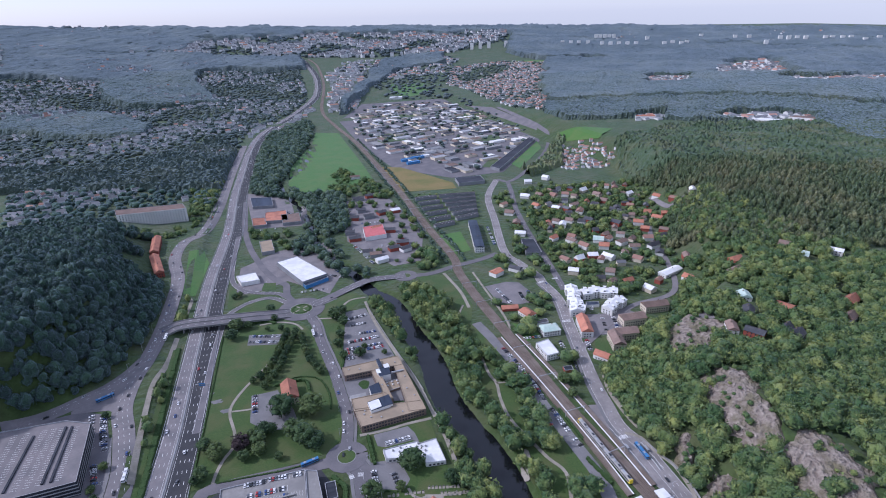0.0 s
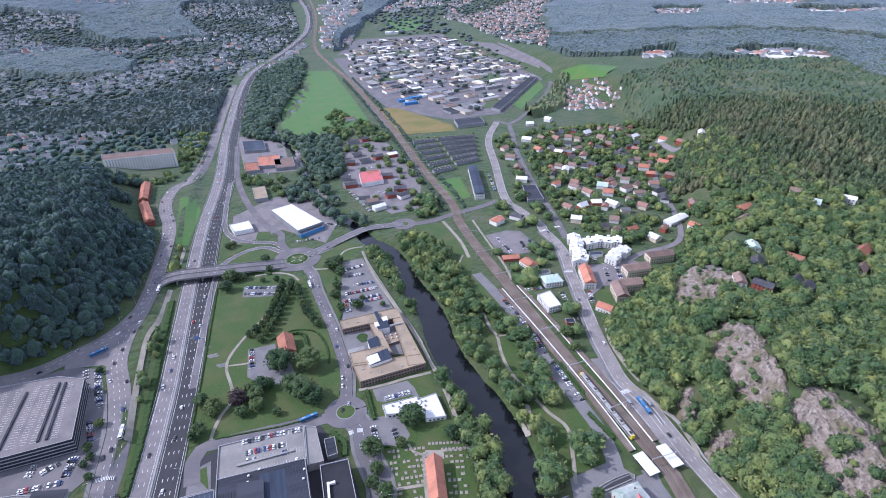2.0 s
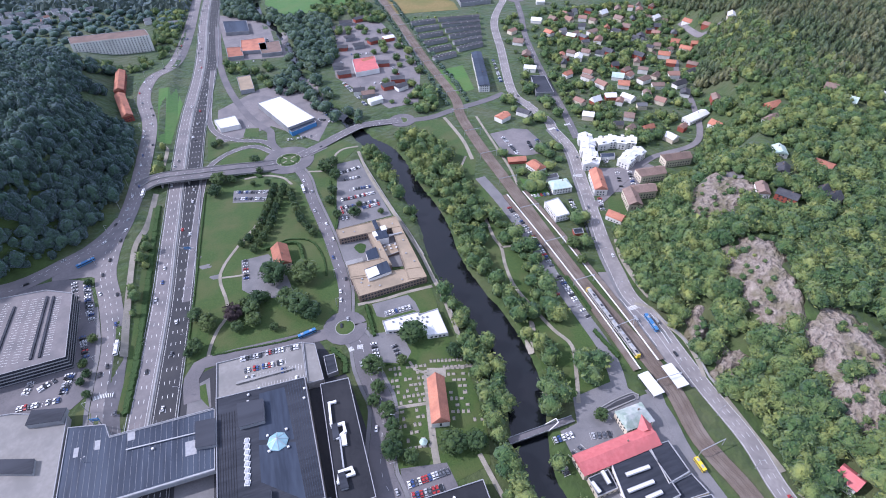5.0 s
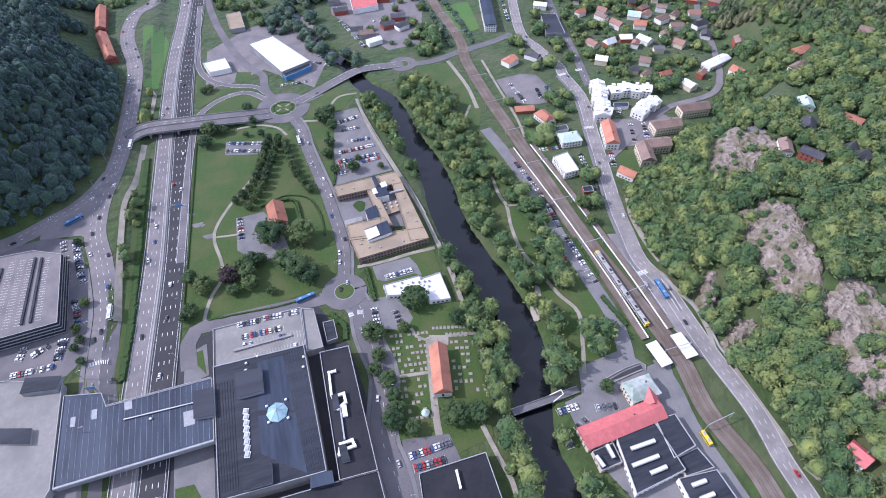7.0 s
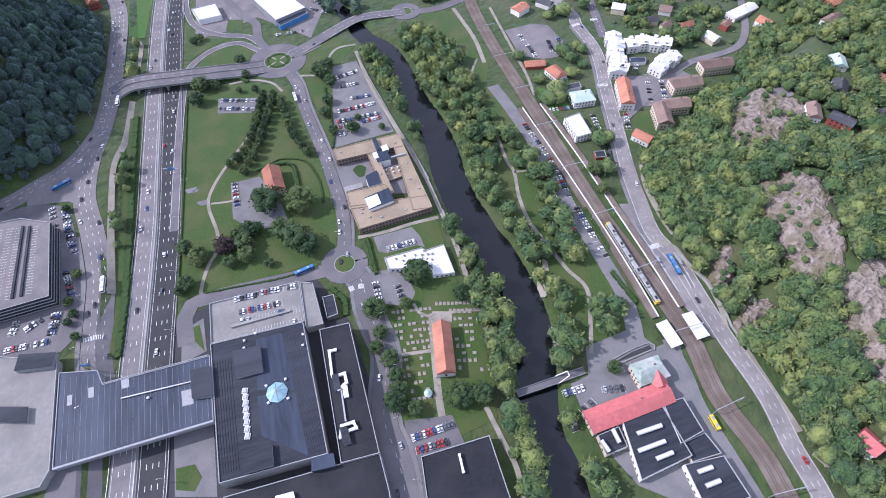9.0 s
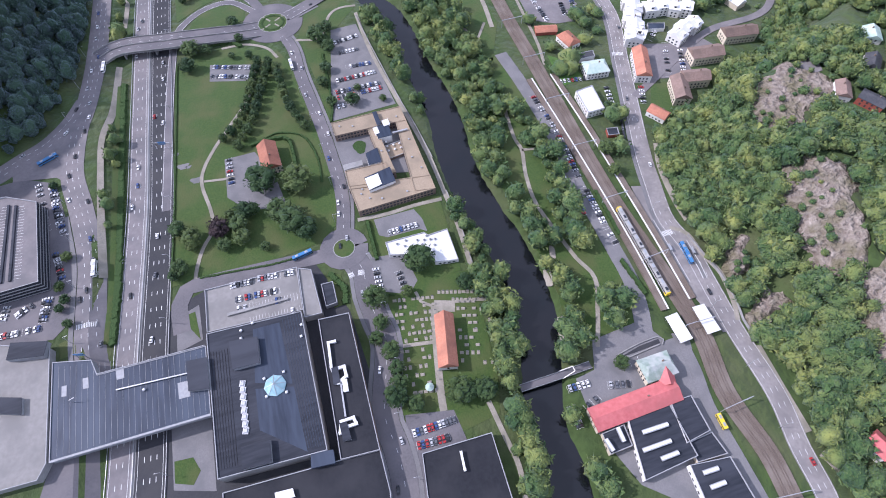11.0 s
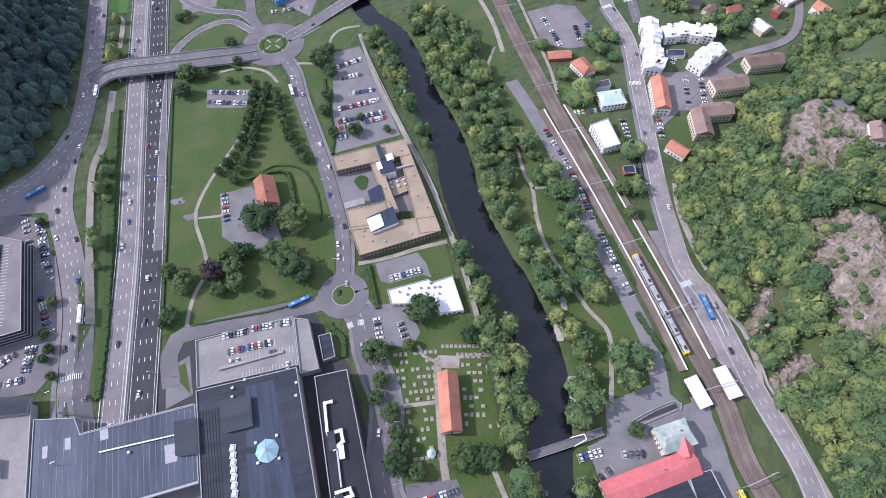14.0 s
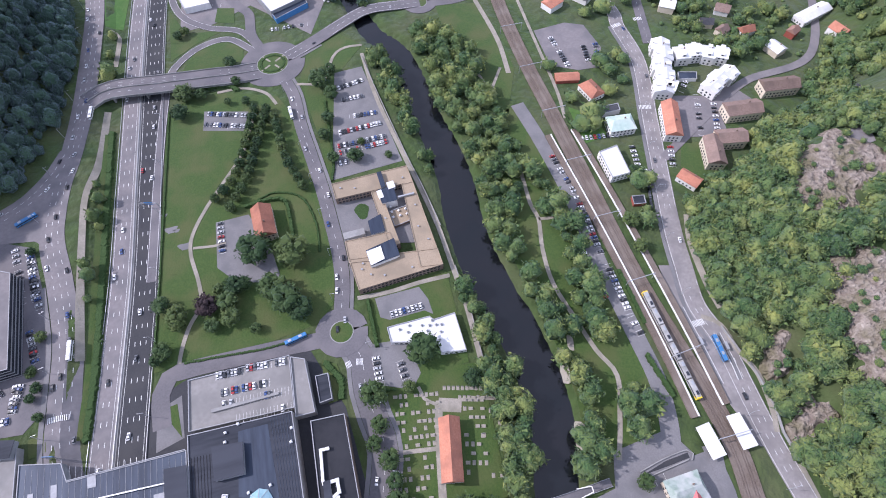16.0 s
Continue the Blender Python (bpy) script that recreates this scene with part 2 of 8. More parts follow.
GLASS = noisy("window_glass", (0.030, 0.036, 0.045), (0.045, 0.052, 0.062), 0.5, rough=0.1, spec=0.7)
TEAL_GLASS = noisy("skylight_glass", (0.22, 0.38, 0.42), (0.32, 0.50, 0.54), 0.4, rough=0.15, spec=0.7)
RUBBER = noisy("tyre_rubber", (0.020, 0.020, 0.020), (0.032, 0.032, 0.032), 3.0, rough=0.9)
BLUE_PAINT = noisy("blue_bus_paint", (0.050, 0.178, 0.380), (0.066, 0.215, 0.428), 0.5, rough=0.35)
YELLOW_PAINT = noisy("yellow_paint", (0.72, 0.52, 0.03), (0.80, 0.60, 0.05), 0.8, rough=0.4)
TRAIN_GREY = noisy("train_roof_grey", (0.34, 0.335, 0.32), (0.46, 0.455, 0.44), 0.6, (0.25, 0.245, 0.235), 0.3, 0.5)
CAR_PAINTS = [noisy(n, c, tuple(v * 1.15 for v in c), 1.0, rough=0.3, spec=0.6) for n, c in (
    ("white_car_paint", (0.70, 0.70, 0.70)), ("black_car_paint", (0.015, 0.016, 0.018)), ("silver_car_paint", (0.40, 0.41, 0.42)),
    ("red_car_paint", (0.36, 0.025, 0.025)), ("blue_car_paint", (0.030, 0.065, 0.190)), ("grey_car_paint", (0.10, 0.105, 0.115)))]


# ---- builders ----
def mesh_object(name, verts, faces, material, parent=None, label="", smooth_shade=False):
    me = bpy.data.meshes.new(name)
    me.from_pydata([tuple(v) for v in verts], [], faces)
    me.update()
    for m in (material if isinstance(material, (list, tuple)) else [material]):
        me.materials.append(m)
    if smooth_shade:
        me.polygons.foreach_set("use_smooth", [True] * len(me.polygons))
    ob = new(name, me)
    ob.parent = parent
    if label:
        ob["label"] = label
    return ob


def part(name, bm, material, parent, label=""):
    me = bpy.data.meshes.new(name)
    bm.to_mesh(me)
    bm.free()
    me.materials.append(material)
    ob = new(name, me)
    ob.parent = parent
    if label:
        ob["label"] = label
    return ob


class Soup:
    """Collects boxes, prisms and sheets for one mesh."""

    def __init__(self):
        self.v, self.f = [], []

    def prism(self, outline, z0, z1, top=True):
        n, k = len(outline), len(self.v)
        low = z0 if hasattr(z0, "__len__") else [z0] * n
        high = z1 if hasattr(z1, "__len__") else [z1] * n
        self.v += [(p[0], p[1], low[i]) for i, p in enumerate(outline)] + [(p[0], p[1], high[i]) for i, p in enumerate(outline)]
        self.f += [(k + i, k + (i + 1) % n, k + n + (i + 1) % n, k + n + i) for i in range(n)]
        if top:
            self.f.append(tuple(range(k + n, k + 2 * n)))
        return self

    def box(self, cx, cy, z0, w, d, h, turn=0.0, taper=0.0):
        c, s = math.cos(turn), math.sin(turn)
        ring = [(-w / 2, -d / 2), (w / 2, -d / 2), (w / 2, d / 2), (-w / 2, d / 2)]
        k = len(self.v)
        for z, q in ((z0, 1), (z0 + h, 1 - taper)):
            self.v += [(cx + (x * c - y * s) * q, cy + (x * s + y * c) * q, z) for x, y in ring]
        self.f += [(k, k + 1, k + 5, k + 4), (k + 1, k + 2, k + 6, k + 5), (k + 2, k + 3, k + 7, k + 6), (k + 3, k, k + 4, k + 7), (k + 4, k + 5, k + 6, k + 7), (k + 3, k + 2, k + 1, k)]
        return self

    def beam(self, a, b, w, h):
        a, b = Vector(a), Vector(b)
        d = (b - a).normalized()
        u = d.cross(Vector((0, 0, 1)))
        u = (u if u.length > 1e-3 else Vector((1, 0, 0))).normalized() * w / 2
        t = u.cross(d).normalized() * h / 2
        k = len(self.v)
        for e in (a, b):
            self.v += [tuple(e + u + t), tuple(e - u + t), tuple(e - u - t), tuple(e + u - t)]
        self.f += [(k + i, k + (i + 1) % 4, k + 4 + (i + 1) % 4, k + 4 + i) for i in range(4)] + [(k + 3, k + 2, k + 1, k), (k + 4, k + 5, k + 6, k + 7)]
        return self

    def done(self, name, material, parent=None, label=""):
        return mesh_object(name, self.v, self.f, material, parent, label)


def thing(name, label, category, group="", at=(0, 0, 0), turn=0.0):
    ob = new(name)
    ob.empty_display_size = 0.5
    ob.location, ob.rotation_euler = at, (0, 0, turn)
    return tagged(ob, label, category, group)


def ground_z(x, y):
    return float(height(x, y))


def outward(outline):
    area = sum(a[0] * b[1] - b[0] * a[1] for a, b in zip(outline, [*outline[1:], outline[0]]))
    return list(outline) if area > 0 else list(outline)[::-1]


def inset(outline, d):
    """The outline of a counter-clockwise polygon moved inwards by d."""
    p = [Vector(q[:2]) for q in outline]
    out = []
    for i in range(len(p)):
        a, b, c = p[i - 1], p[i], p[(i + 1) % len(p)]
        u, v = (b - a).normalized(), (c - b).normalized()
        n, m = Vector((-u.y, u.x)), Vector((-v.y, v.x))
        k = d / max(0.3, 1 + n.dot(m))
        out.append(tuple(b + (n + m) * k))
    return out


def strip(name, line, width, material, lift, step=6, parent=None, label="", shift=0.0, level=None, skirt=0.5):
    """A road or path laid over the ground along a line, shifted sideways (to the right) by shift."""
    p = along(line, step)
    t = np.gradient(p, axis=0)
    t /= np.linalg.norm(t, axis=1)[:, None] + 1e-9
    side = np.stack([t[:, 1], -t[:, 0]], 1)
    lanes = max(1, int(width / 8))
    cols = [-1.0 + 2 * i / lanes for i in range(lanes + 1)]
    v, f = [], []
    rows = []
    for c in cols:
        q = p + side * (shift + c * width / 2)
        z = height(q[:, 0], q[:, 1]) + lift if level is None else np.interp(np.linspace(0, 1, len(q)), np.linspace(0, 1, len(level)), level)
        rows.append(np.column_stack([q, z]))
    rows = [rows[0] - [0, 0, skirt], *rows, rows[-1] - [0, 0, skirt]]
    n = len(p)
    for r in rows:
        v += [tuple(a) for a in r]
    for j in range(len(rows) - 1):
        for i in range(n - 1):
            f.append((j * n + i, (j + 1) * n + i, (j + 1) * n + i + 1, j * n + i + 1))
    return mesh_object(name, v, f, material, parent, label)


def dashes(line, shift, dash, gap, width, lift, level=None, start=0.0, stop=1.0):
    """Vertices and faces of painted dashes (or one long line, gap 0) along a line."""
    p = along(line, 1.5)
    s = np.concatenate([[0], np.cumsum(np.linalg.norm(np.diff(p, axis=0), axis=1))])
    t = np.gradient(p, axis=0)
    t /= np.linalg.norm(t, axis=1)[:, None] + 1e-9
    side = np.stack([t[:, 1], -t[:, 0]], 1)
    piece = dash if gap else 6.0
    at = np.arange(start * s[-1], stop * s[-1] - piece, piece + gap)
    cols = []
    for d, w in ((at, -1), (at + piece, -1), (at + piece, 1), (at, 1)):
        off = shift - w * width / 2
        x = np.interp(d, s, p[:, 0]) + off * np.interp(d, s, side[:, 0])
        y = np.interp(d, s, p[:, 1]) + off * np.interp(d, s, side[:, 1])
        z = height(x, y) + lift if level is None else np.interp(d / s[-1], np.linspace(0, 1, len(level)), level) + lift
        cols.append(np.column_stack([x, y, z]))
    out = Soup()
    out.v = [tuple(q) for q in np.stack(cols, 1).reshape(-1, 3)]
    out.f = [(4 * i + 3, 4 * i + 2, 4 * i + 1, 4 * i) for i in range(len(at))]
    return out


def plot(name, outline, material, lift, label="", parent=None, grid=12.0):
    """A piece of laid ground with an outline, draped over the terrain."""
    outline = outward(outline)
    bm = bmesh.new()
    bm.faces.new([bm.verts.new((x, y, 0)) for x, y in outline])
    xs, ys = [p[0] for p in outline], [p[1] for p in outline]
    for lo, hi, n in ((min(xs), max(xs), (1, 0, 0)), (min(ys), max(ys), (0, 1, 0))):
        for k in range(1, int((hi - lo) / grid) + 1):
            c = lo + k * grid
            bmesh.ops.bisect_plane(bm, geom=bm.verts[:] + bm.edges[:] + bm.faces[:], plane_co=(c, c, 0), plane_no=n)
    edges = [e for e in bm.edges if e.is_boundary]
    rim = bmesh.ops.extrude_edge_only(bm, edges=edges)
    low = {g for g in rim["geom"] if isinstance(g, bmesh.types.BMVert)}
    for w in bm.verts:
        w.co.z = ground_z(w.co.x, w.co.y) + lift - (0.4 if w in low else 0)
    bmesh.ops.recalc_face_normals(bm, faces=bm.faces)
    me = bpy.data.meshes.new(name)
    bm.to_mesh(me)
    bm.free()
    me.materials.append(material)
    ob = new(name, me)
    ob.parent = parent
    return tagged(ob, label, kind="structure") if not parent else ob


def disc(cx, cy, r, n=40, squash=1.0):
    return [(cx + r * math.cos(2 * math.pi * i / n), cy + r * squash * math.sin(2 * math.pi * i / n)) for i in range(n)]


def window_rows(owner, outline, z0, z1, storey, width, gap, sill=0.9, tall=1.5, material=None, lone=True):
    """Windows set proud of the walls, storey by storey."""
    made = None
    for a, b in zip(outline, [*outline[1:], outline[0]]):
        a, b = Vector(a[:2]), Vector(b[:2])
        length = (b - a).length
        n = int((length - gap) / (width + gap))
        if n < 1:
            continue
        u = (b - a) / length
        turn = math.atan2(u.y, u.x)
        pad = (length - n * (width + gap) + gap) / 2
        for level in range(int((z1 - z0) / storey)):
            for i in range(n):
                c = a + u * (pad + width / 2 + i * (width + gap))
                z = z0 + level * storey + sill
                if made is None:
                    made = Soup().box(0, 0, 0, width, 0.16, tall).done("window", material or GLASS).data
                    bpy.data.objects.remove([o for o in bpy.data.objects if o.data == made][0])
                w = new("window", made)
                w.parent = owner
                w.location, w.rotation_euler = (c.x, c.y, z), (0, 0, turn)


KEEP_BUILT = []


def flat_block(name, outline, tall, wall, roof, label, category="building", parapet=0.7, base=None, windows=None, group="", lip=None):
    """A flat-roofed building: walls, a sunk roof inside a parapet with its coping, and windows."""
    outline = outward(outline)
    KEEP_BUILT.append(outline)
    floor = min(ground_z(*p) for p in outline) if base is None else base
    z = floor + tall
    ob = thing(name, label, category, group)
    low = floor - 0.6 if base is None else floor
    Soup().prism(outline, low, z, top=False).done("wall", wall, ob)
    ring = inset(outline, 0.45)
    n = len(outline)
    s = Soup()
    s.v = [(*p[:2], z) for p in outline] + [(*p, z) for p in ring] + [(*p, z - parapet) for p in ring]
    s.f = [(i, (i + 1) % n, n + (i + 1) % n, n + i) for i in range(n)] + [(n + i, n + (i + 1) % n, 2 * n + (i + 1) % n, 2 * n + i) for i in range(n)]
    s.done("coping", lip or COPING, ob)
    top = Soup()
    top.v = [(*p, z - parapet) for p in ring]
    top.f = [tuple(range(n))]
    top.done("roof", roof, ob)
    if base is not None:
        under = Soup()
        under.v = [(*p[:2], low) for p in outline]
        under.f = [tuple(range(n))[::-1]]
        under.done("soffit", wall, ob)
    if windows:
        window_rows(ob, outline, floor, z - 0.6, *windows)
    return ob


def gable_house(name, a, b, width, eaves, ridge, wall, roof, label, category="house", group="", windows=(3.0, 1.3, 1.6), chimney=True, base=None, hip=0.0):
    """A pitched-roof house whose long axis runs from a to b."""
    a, b = Vector(a[:2]), Vector(b[:2])
    length = (b - a).length
    mid = (a + b) / 2
    KEEP_BUILT.append((tuple(mid), max(length, width) / 2 + 1.5))
    z = min(ground_z(*a), ground_z(*b), ground_z(*mid)) if base is None else base
    ob = thing(name, label, category, group, (mid.x, mid.y, z), math.atan2(b.y - a.y, b.x - a.x))
    x, y = length / 2, width / 2
    s = Soup().prism([(-x, -y), (x, -y), (x, y), (-x, y)], -1.5, eaves, top=False)
    if not hip:
        k = len(s.v)
        s.v += [(-x, -y, eaves), (-x, y, eaves), (-x, 0, ridge), (x, -y, eaves), (x, y, eaves), (x, 0, ridge)]
        s.f += [(k + 1, k, k + 2), (k + 3, k + 4, k + 5)]
    s.done("wall", wall, ob)
    o, drop, hx = 0.45, 0.45 * (ridge - eaves) / y, x + 0.45 - hip
    r = Soup()
    r.v = [(-x - o, -y - o, eaves - drop), (x + o, -y - o, eaves - drop), (x + o, y + o, eaves - drop), (-x - o, y + o, eaves - drop), (-hx, 0, ridge + 0.05), (hx, 0, ridge + 0.05)]
    r.v += [(p[0], p[1], p[2] + 0.22) for p in r.v]
    r.f = [(6, 7, 11, 10), (8, 9, 10, 11), (1, 0, 4, 5), (3, 2, 5, 4), (0, 1, 7, 6), (2, 3, 9, 8)]
    r.f += [(9, 6, 10), (7, 8, 11), (3, 0, 6, 9), (1, 2, 8, 7)]
    r.done("roof", roof, ob)
    if chimney:
        Soup().box(x * 0.3, y * 0.2, eaves + 0.2, 0.9, 0.7, ridge - eaves + 0.9).done("chimney", BRICK, ob)
    if windows:
        window_rows(ob, [(-x, -y), (x, -y), (x, y), (-x, y)], 0, eaves, *windows)
    return ob


# ---- ground, water and roads ----
def spread(fine0, fine1, step, far0, far1, growth=1.22):
    mid = list(np.arange(fine0, fine1 + step, step))
    low, high, d = [fine0], [mid[-1]], step
    while low[-1] > far0:
        d *= growth
        low.append(low[-1] - min(d, 130))
    d = step
    while high[-1] < far1:
        d *= growth
        high.append(high[-1] + min(d, 130))
    return np.array(low[:0:-1] + mid + high[1:])


GX, GY = spread(-330, 620, 5, -4900, 4900), spread(90, 960, 5, -4900, 4900)
mx, my = np.meshgrid(GX, GY)
mz = height(mx, my)
gn = len(GX)
ground = mesh_object("ground", np.stack([mx.ravel(), my.ravel(), mz.ravel()], 1), [(k * gn + j, k * gn + j + 1, (k + 1) * gn + j + 1, (k + 1) * gn + j) for k in range(len(GY) - 1) for j in range(gn - 1)], EARTH, smooth_shade=True)
tagged(ground, "valley floor and wooded hills of grass, soil and rock", "ground", kind="structure")

river = strip("water", RIVER, 44, WATER, 0, step=8, level=[-6.0, -6.0], skirt=0.1)
tagged(river, "dark slow river between overgrown banks", "river", kind="structure")


OTHER_ROADS, KEEP_OPEN = [], [((268.0, 548.0), 24.0), ((196.0, 700.0), 8.0)]


def road(name, line, width, material, lift, label, level=None, shift=0.0, marks=(), edge=None, step=6):
    """A road with its painted lines: marks are (shift, dash, gap, width)."""
    ob = strip(name, line, width, material, lift, step, shift=shift, level=level)
    tagged(ob, label, "road", kind="structure")
    OTHER_ROADS.append((line, width / 2 + 3.5))
    paint = Soup()
    for at, dash, gap, w in marks:
        d = dashes(line, shift + at, dash, gap, w, lift + 0.03 if level is None else 0.03, level)
        k = len(paint.v)
        paint.v += d.v
        paint.f += [tuple(i + k for i in q) for q in d.f]
    if paint.v:
        lines = paint.done("lane_marking", WHITE_LINE, ob)
        lines["kind"] = "stuff"
    return ob


MOTORWAY = [(-122.9, 204.1), (-119.4, 236.0), (-114.5, 308.4), (-105.2, 419.1), (-100.8, 518.5), (-90.1, 728.6), (-71.6, 918.0), (-57.6, 1220.8), (-3.4, 1742.8), (139.6, 2139.6), (250.6, 2488.2), (308.5, 2935.8), (310.6, 3387.3), (286.1, 3691.9)]
road("road", MOTORWAY, 12.6, RED_ASPHALT, 0.25, "worn grey motorway carriageway with white lane dashes", shift=-7.6, marks=((-5.2, 0, 0, 0.2), (-1.6, 3, 9, 0.3), (1.9, 3, 9, 0.3), (5.3, 0, 0, 0.2)))
road("road", MOTORWAY, 16.6, DARK_ASPHALT, 0.25, "dark new-laid motorway carriageway with white lane dashes", shift=9.6, marks=((-6.9, 0, 0, 0.2), (-3.3, 3, 9, 0.35), (0.2, 3, 9, 0.35), (3.6, 3, 9, 0.35), (7.2, 0, 0, 0.2)))
tagged(strip("pavement", MOTORWAY, 2.6, CONCRETE, 0.22, shift=0.0), "pale concrete central reservation of the motorway", "pavement", kind="structure")
LEFT_ROAD = [(-133.4, 263.9), (-141.4, 315.4), (-141.4, 348.6), (-141.5, 385.6), (-148.3, 428.9), (-156.1, 468.0), (-153.8, 510.6), (-147.4, 539.2), (-141.1, 586.0), (-137.0, 654.0), (-135.9, 734.4), (-148.0, 817.2), (-140.5, 881.3), (-114.8, 921.7), (-96.1, 1059.8), (-78.1, 1313.7), (-51.1, 1624.9)]
road("road", LEFT_ROAD, 17, RED_ASPHALT, 0.3, "wide grey road beside the wooded hill", marks=((-4, 3, 6, 0.25), (0, 3, 6, 0.25), (4, 3, 6, 0.25)))
WEST_ROAD = [(-248.4, 467.7), (-214.2, 480.7), (-193.2, 493.0), (-175.0, 503.8), (-158.7, 522.9), (-147.7, 545.1)]
road("road", WEST_ROAD, 17, RED_ASPHALT, 0.34, "grey road curving along the foot of the wooded hill", marks=((-3, 3, 3, 0.25), (2, 3, 6, 0.25)))
road("road", [(-191.6, 478.7), (-169.3, 481.8), (-153.0, 467.1)], 12, RED_ASPHALT, 0.32, "short grey link road")
EAST_ROAD = [(28.1, 609.4), (55.3, 622.3), (81.1, 636.5), (106.6, 648.0), (136.6, 646.5), (156.6, 645.3)]
road("road", EAST_ROAD, 13, ASPHALT, 0.9, "grey road from the large roundabout over the river", level=[-2.5, -2.0, -1.2, -1.0, -1.4, -2.3], marks=((0, 3, 3, 0.2), (-5.6, 0, 0, 0.2), (5.6, 0, 0, 0.2)))
road("road", [(157.1, 642.9), (190.8, 639.4), (224.7, 648.0), (267.8, 655.7), (301.6, 666.5)], 10, ASPHALT, 0.37, "grey road passing under the railway")
NORTH_ROAD = [(6.2, 625.4), (0.0, 647.7), (0.6, 677.9), (-9.5, 695.1), (-25.7, 742.2), (-42.5, 825.5), (-50.4, 921.4), (-48.9, 1074.9)]
road("road", NORTH_ROAD, 9, ASPHALT, 0.40, "grey local road past the filling station")
road("road", [(5.4, 627.9), (-9.4, 655.5), (-36.4, 668.9), (-58.3, 690.8), (-67.6, 721.4), (-67.8, 770.0), (-61.1, 890.0)], 7, ASPHALT, 0.36, "grey slip road bending on to the motorway", marks=((-3, 0, 0, 0.2), (3, 0, 0, 0.2)))
road("road", [(1.0, 624.0), (-20.3, 647.8), (-45.5, 644.8), (-64.4, 629.5), (-73.7, 612.1), (-79.4, 572.9), (-84.8, 513.6), (-91.8, 415.1)], 7, ASPHALT, 0.38, "grey looping slip road", marks=((-3, 0, 0, 0.2), (3, 0, 0, 0.2)))
PARK_ROAD = [(20.0, 586.3), (26.0, 560.2), (26.7, 527.3), (29.9, 490.0), (32.8, 455.6), (34.0, 424.3), (34.4, 400.1), (32.6, 378.0), (27.3, 354.0), (25.6, 343.2)]
road("road", PARK_ROAD, 10, ASPHALT, 0.34, "grey street between the park and the offices", marks=((0, 3, 6, 0.2),))
road("road", [(25.6, 343.2), (9.0, 341.8), (-12.4, 343.4), (-40.6, 344.8), (-68.3, 345.8), (-82.1, 344.3), (-87.4, 334.3), (-87.0, 313.5)], 11, ASPHALT, 0.33, "grey street along the foot of the park")
MALL_STREET = [(25.6, 343.2), (33.9, 324.4), (32.9, 302.6), (34.5, 284.7), (36.0, 264.6), (24.6, 225.3), (25.9, 204.0), (25.6, 184.6), (19.9, 156.9)]
road("road", MALL_STREET, 15, ASPHALT, 0.32, "grey street between the shopping centre and the churchyard", marks=((0, 3, 6, 0.2),))
MAIN_ROAD = [(235.6, 85.7), (241.7, 109.8), (243.8, 134.6), (249.0, 164.7), (248.8, 204.7), (250.3, 235.2), (252.4, 271.3), (249.4, 296.2), (255.2, 324.7), (262.9, 355.2), (278.5, 402.5), (294.5, 450.8), (314.7, 511.9), (317.7, 560.6), (321.5, 579.0), (316.2, 625.8), (314.6, 671.0), (356.3, 801.0), (395.9, 921.1), (458.4, 1023.0)]
road("road", MAIN_ROAD, 12.5, LIT_ASPHALT, 0.34, "worn reddish-grey main road beside the railway", marks=((-5.6, 0, 0, 0.2), (-1.8, 3, 6, 0.2), (1.8, 3, 6, 0.2), (5.6, 0, 0, 0.2)))
road("road", [(333.1, 530.4), (351.2, 596.8), (375.2, 697.8), (412.5, 831.6), (450.1, 931.0), (474.9, 1003.9)], 9, ASPHALT, 0.36, "grey village street", marks=((0, 3, 6, 0.2),))
road("road", [(458.4, 1023.0), (493.2, 1008.3), (649.6, 1173.9), (745.9, 1320.5), (767.7, 1411.5), (780.3, 1586.2), (795.5, 1774.3)], 10, ASPHALT, 0.4, "grey road round the business park")
road("road", [(286.0, 411.3), (343.2, 443.0), (388.8, 465.1), (456.8, 476.9), (509.3, 553.8), (537.7, 619.9), (572.8, 672.5)], 7, RED_ASPHALT, 0.6, "narrow hillside lane")
road("road", [(652.9, 774.0), (631.2, 700.4), (640.6, 686.1), (646.9, 669.7)], 6, RED_ASPHALT, 0.9, "narrow winding lane on the hill")
STATION_ROAD = [(199.4, 496.3), (202.9, 460.6), (205.1, 419.5), (205.2, 377.6), (202.4, 340.5), (202.9, 310.1), (203.0, 285.9), (202.9, 259.8), (198.3, 236.8), (191.9, 219.2)]
road("road", STATION_ROAD, 11, PAVING, 0.34, "pale grey commuter parking road along the railway")
road("road", [(212.6, 217.0), (211.6, 192.7), (207.6, 171.2), (207.7, 143.3), (207.8, 118.0), (207.1, 100.7)], 7, PAVING, 0.34, "pale service road behind the workshops")
road("road", [(227.1, 793.4), (242.8, 981.1), (242.3, 1119.4), (241.8, 1286.3)], 6, PAVING, 0.4, "pale lane beside the railway")

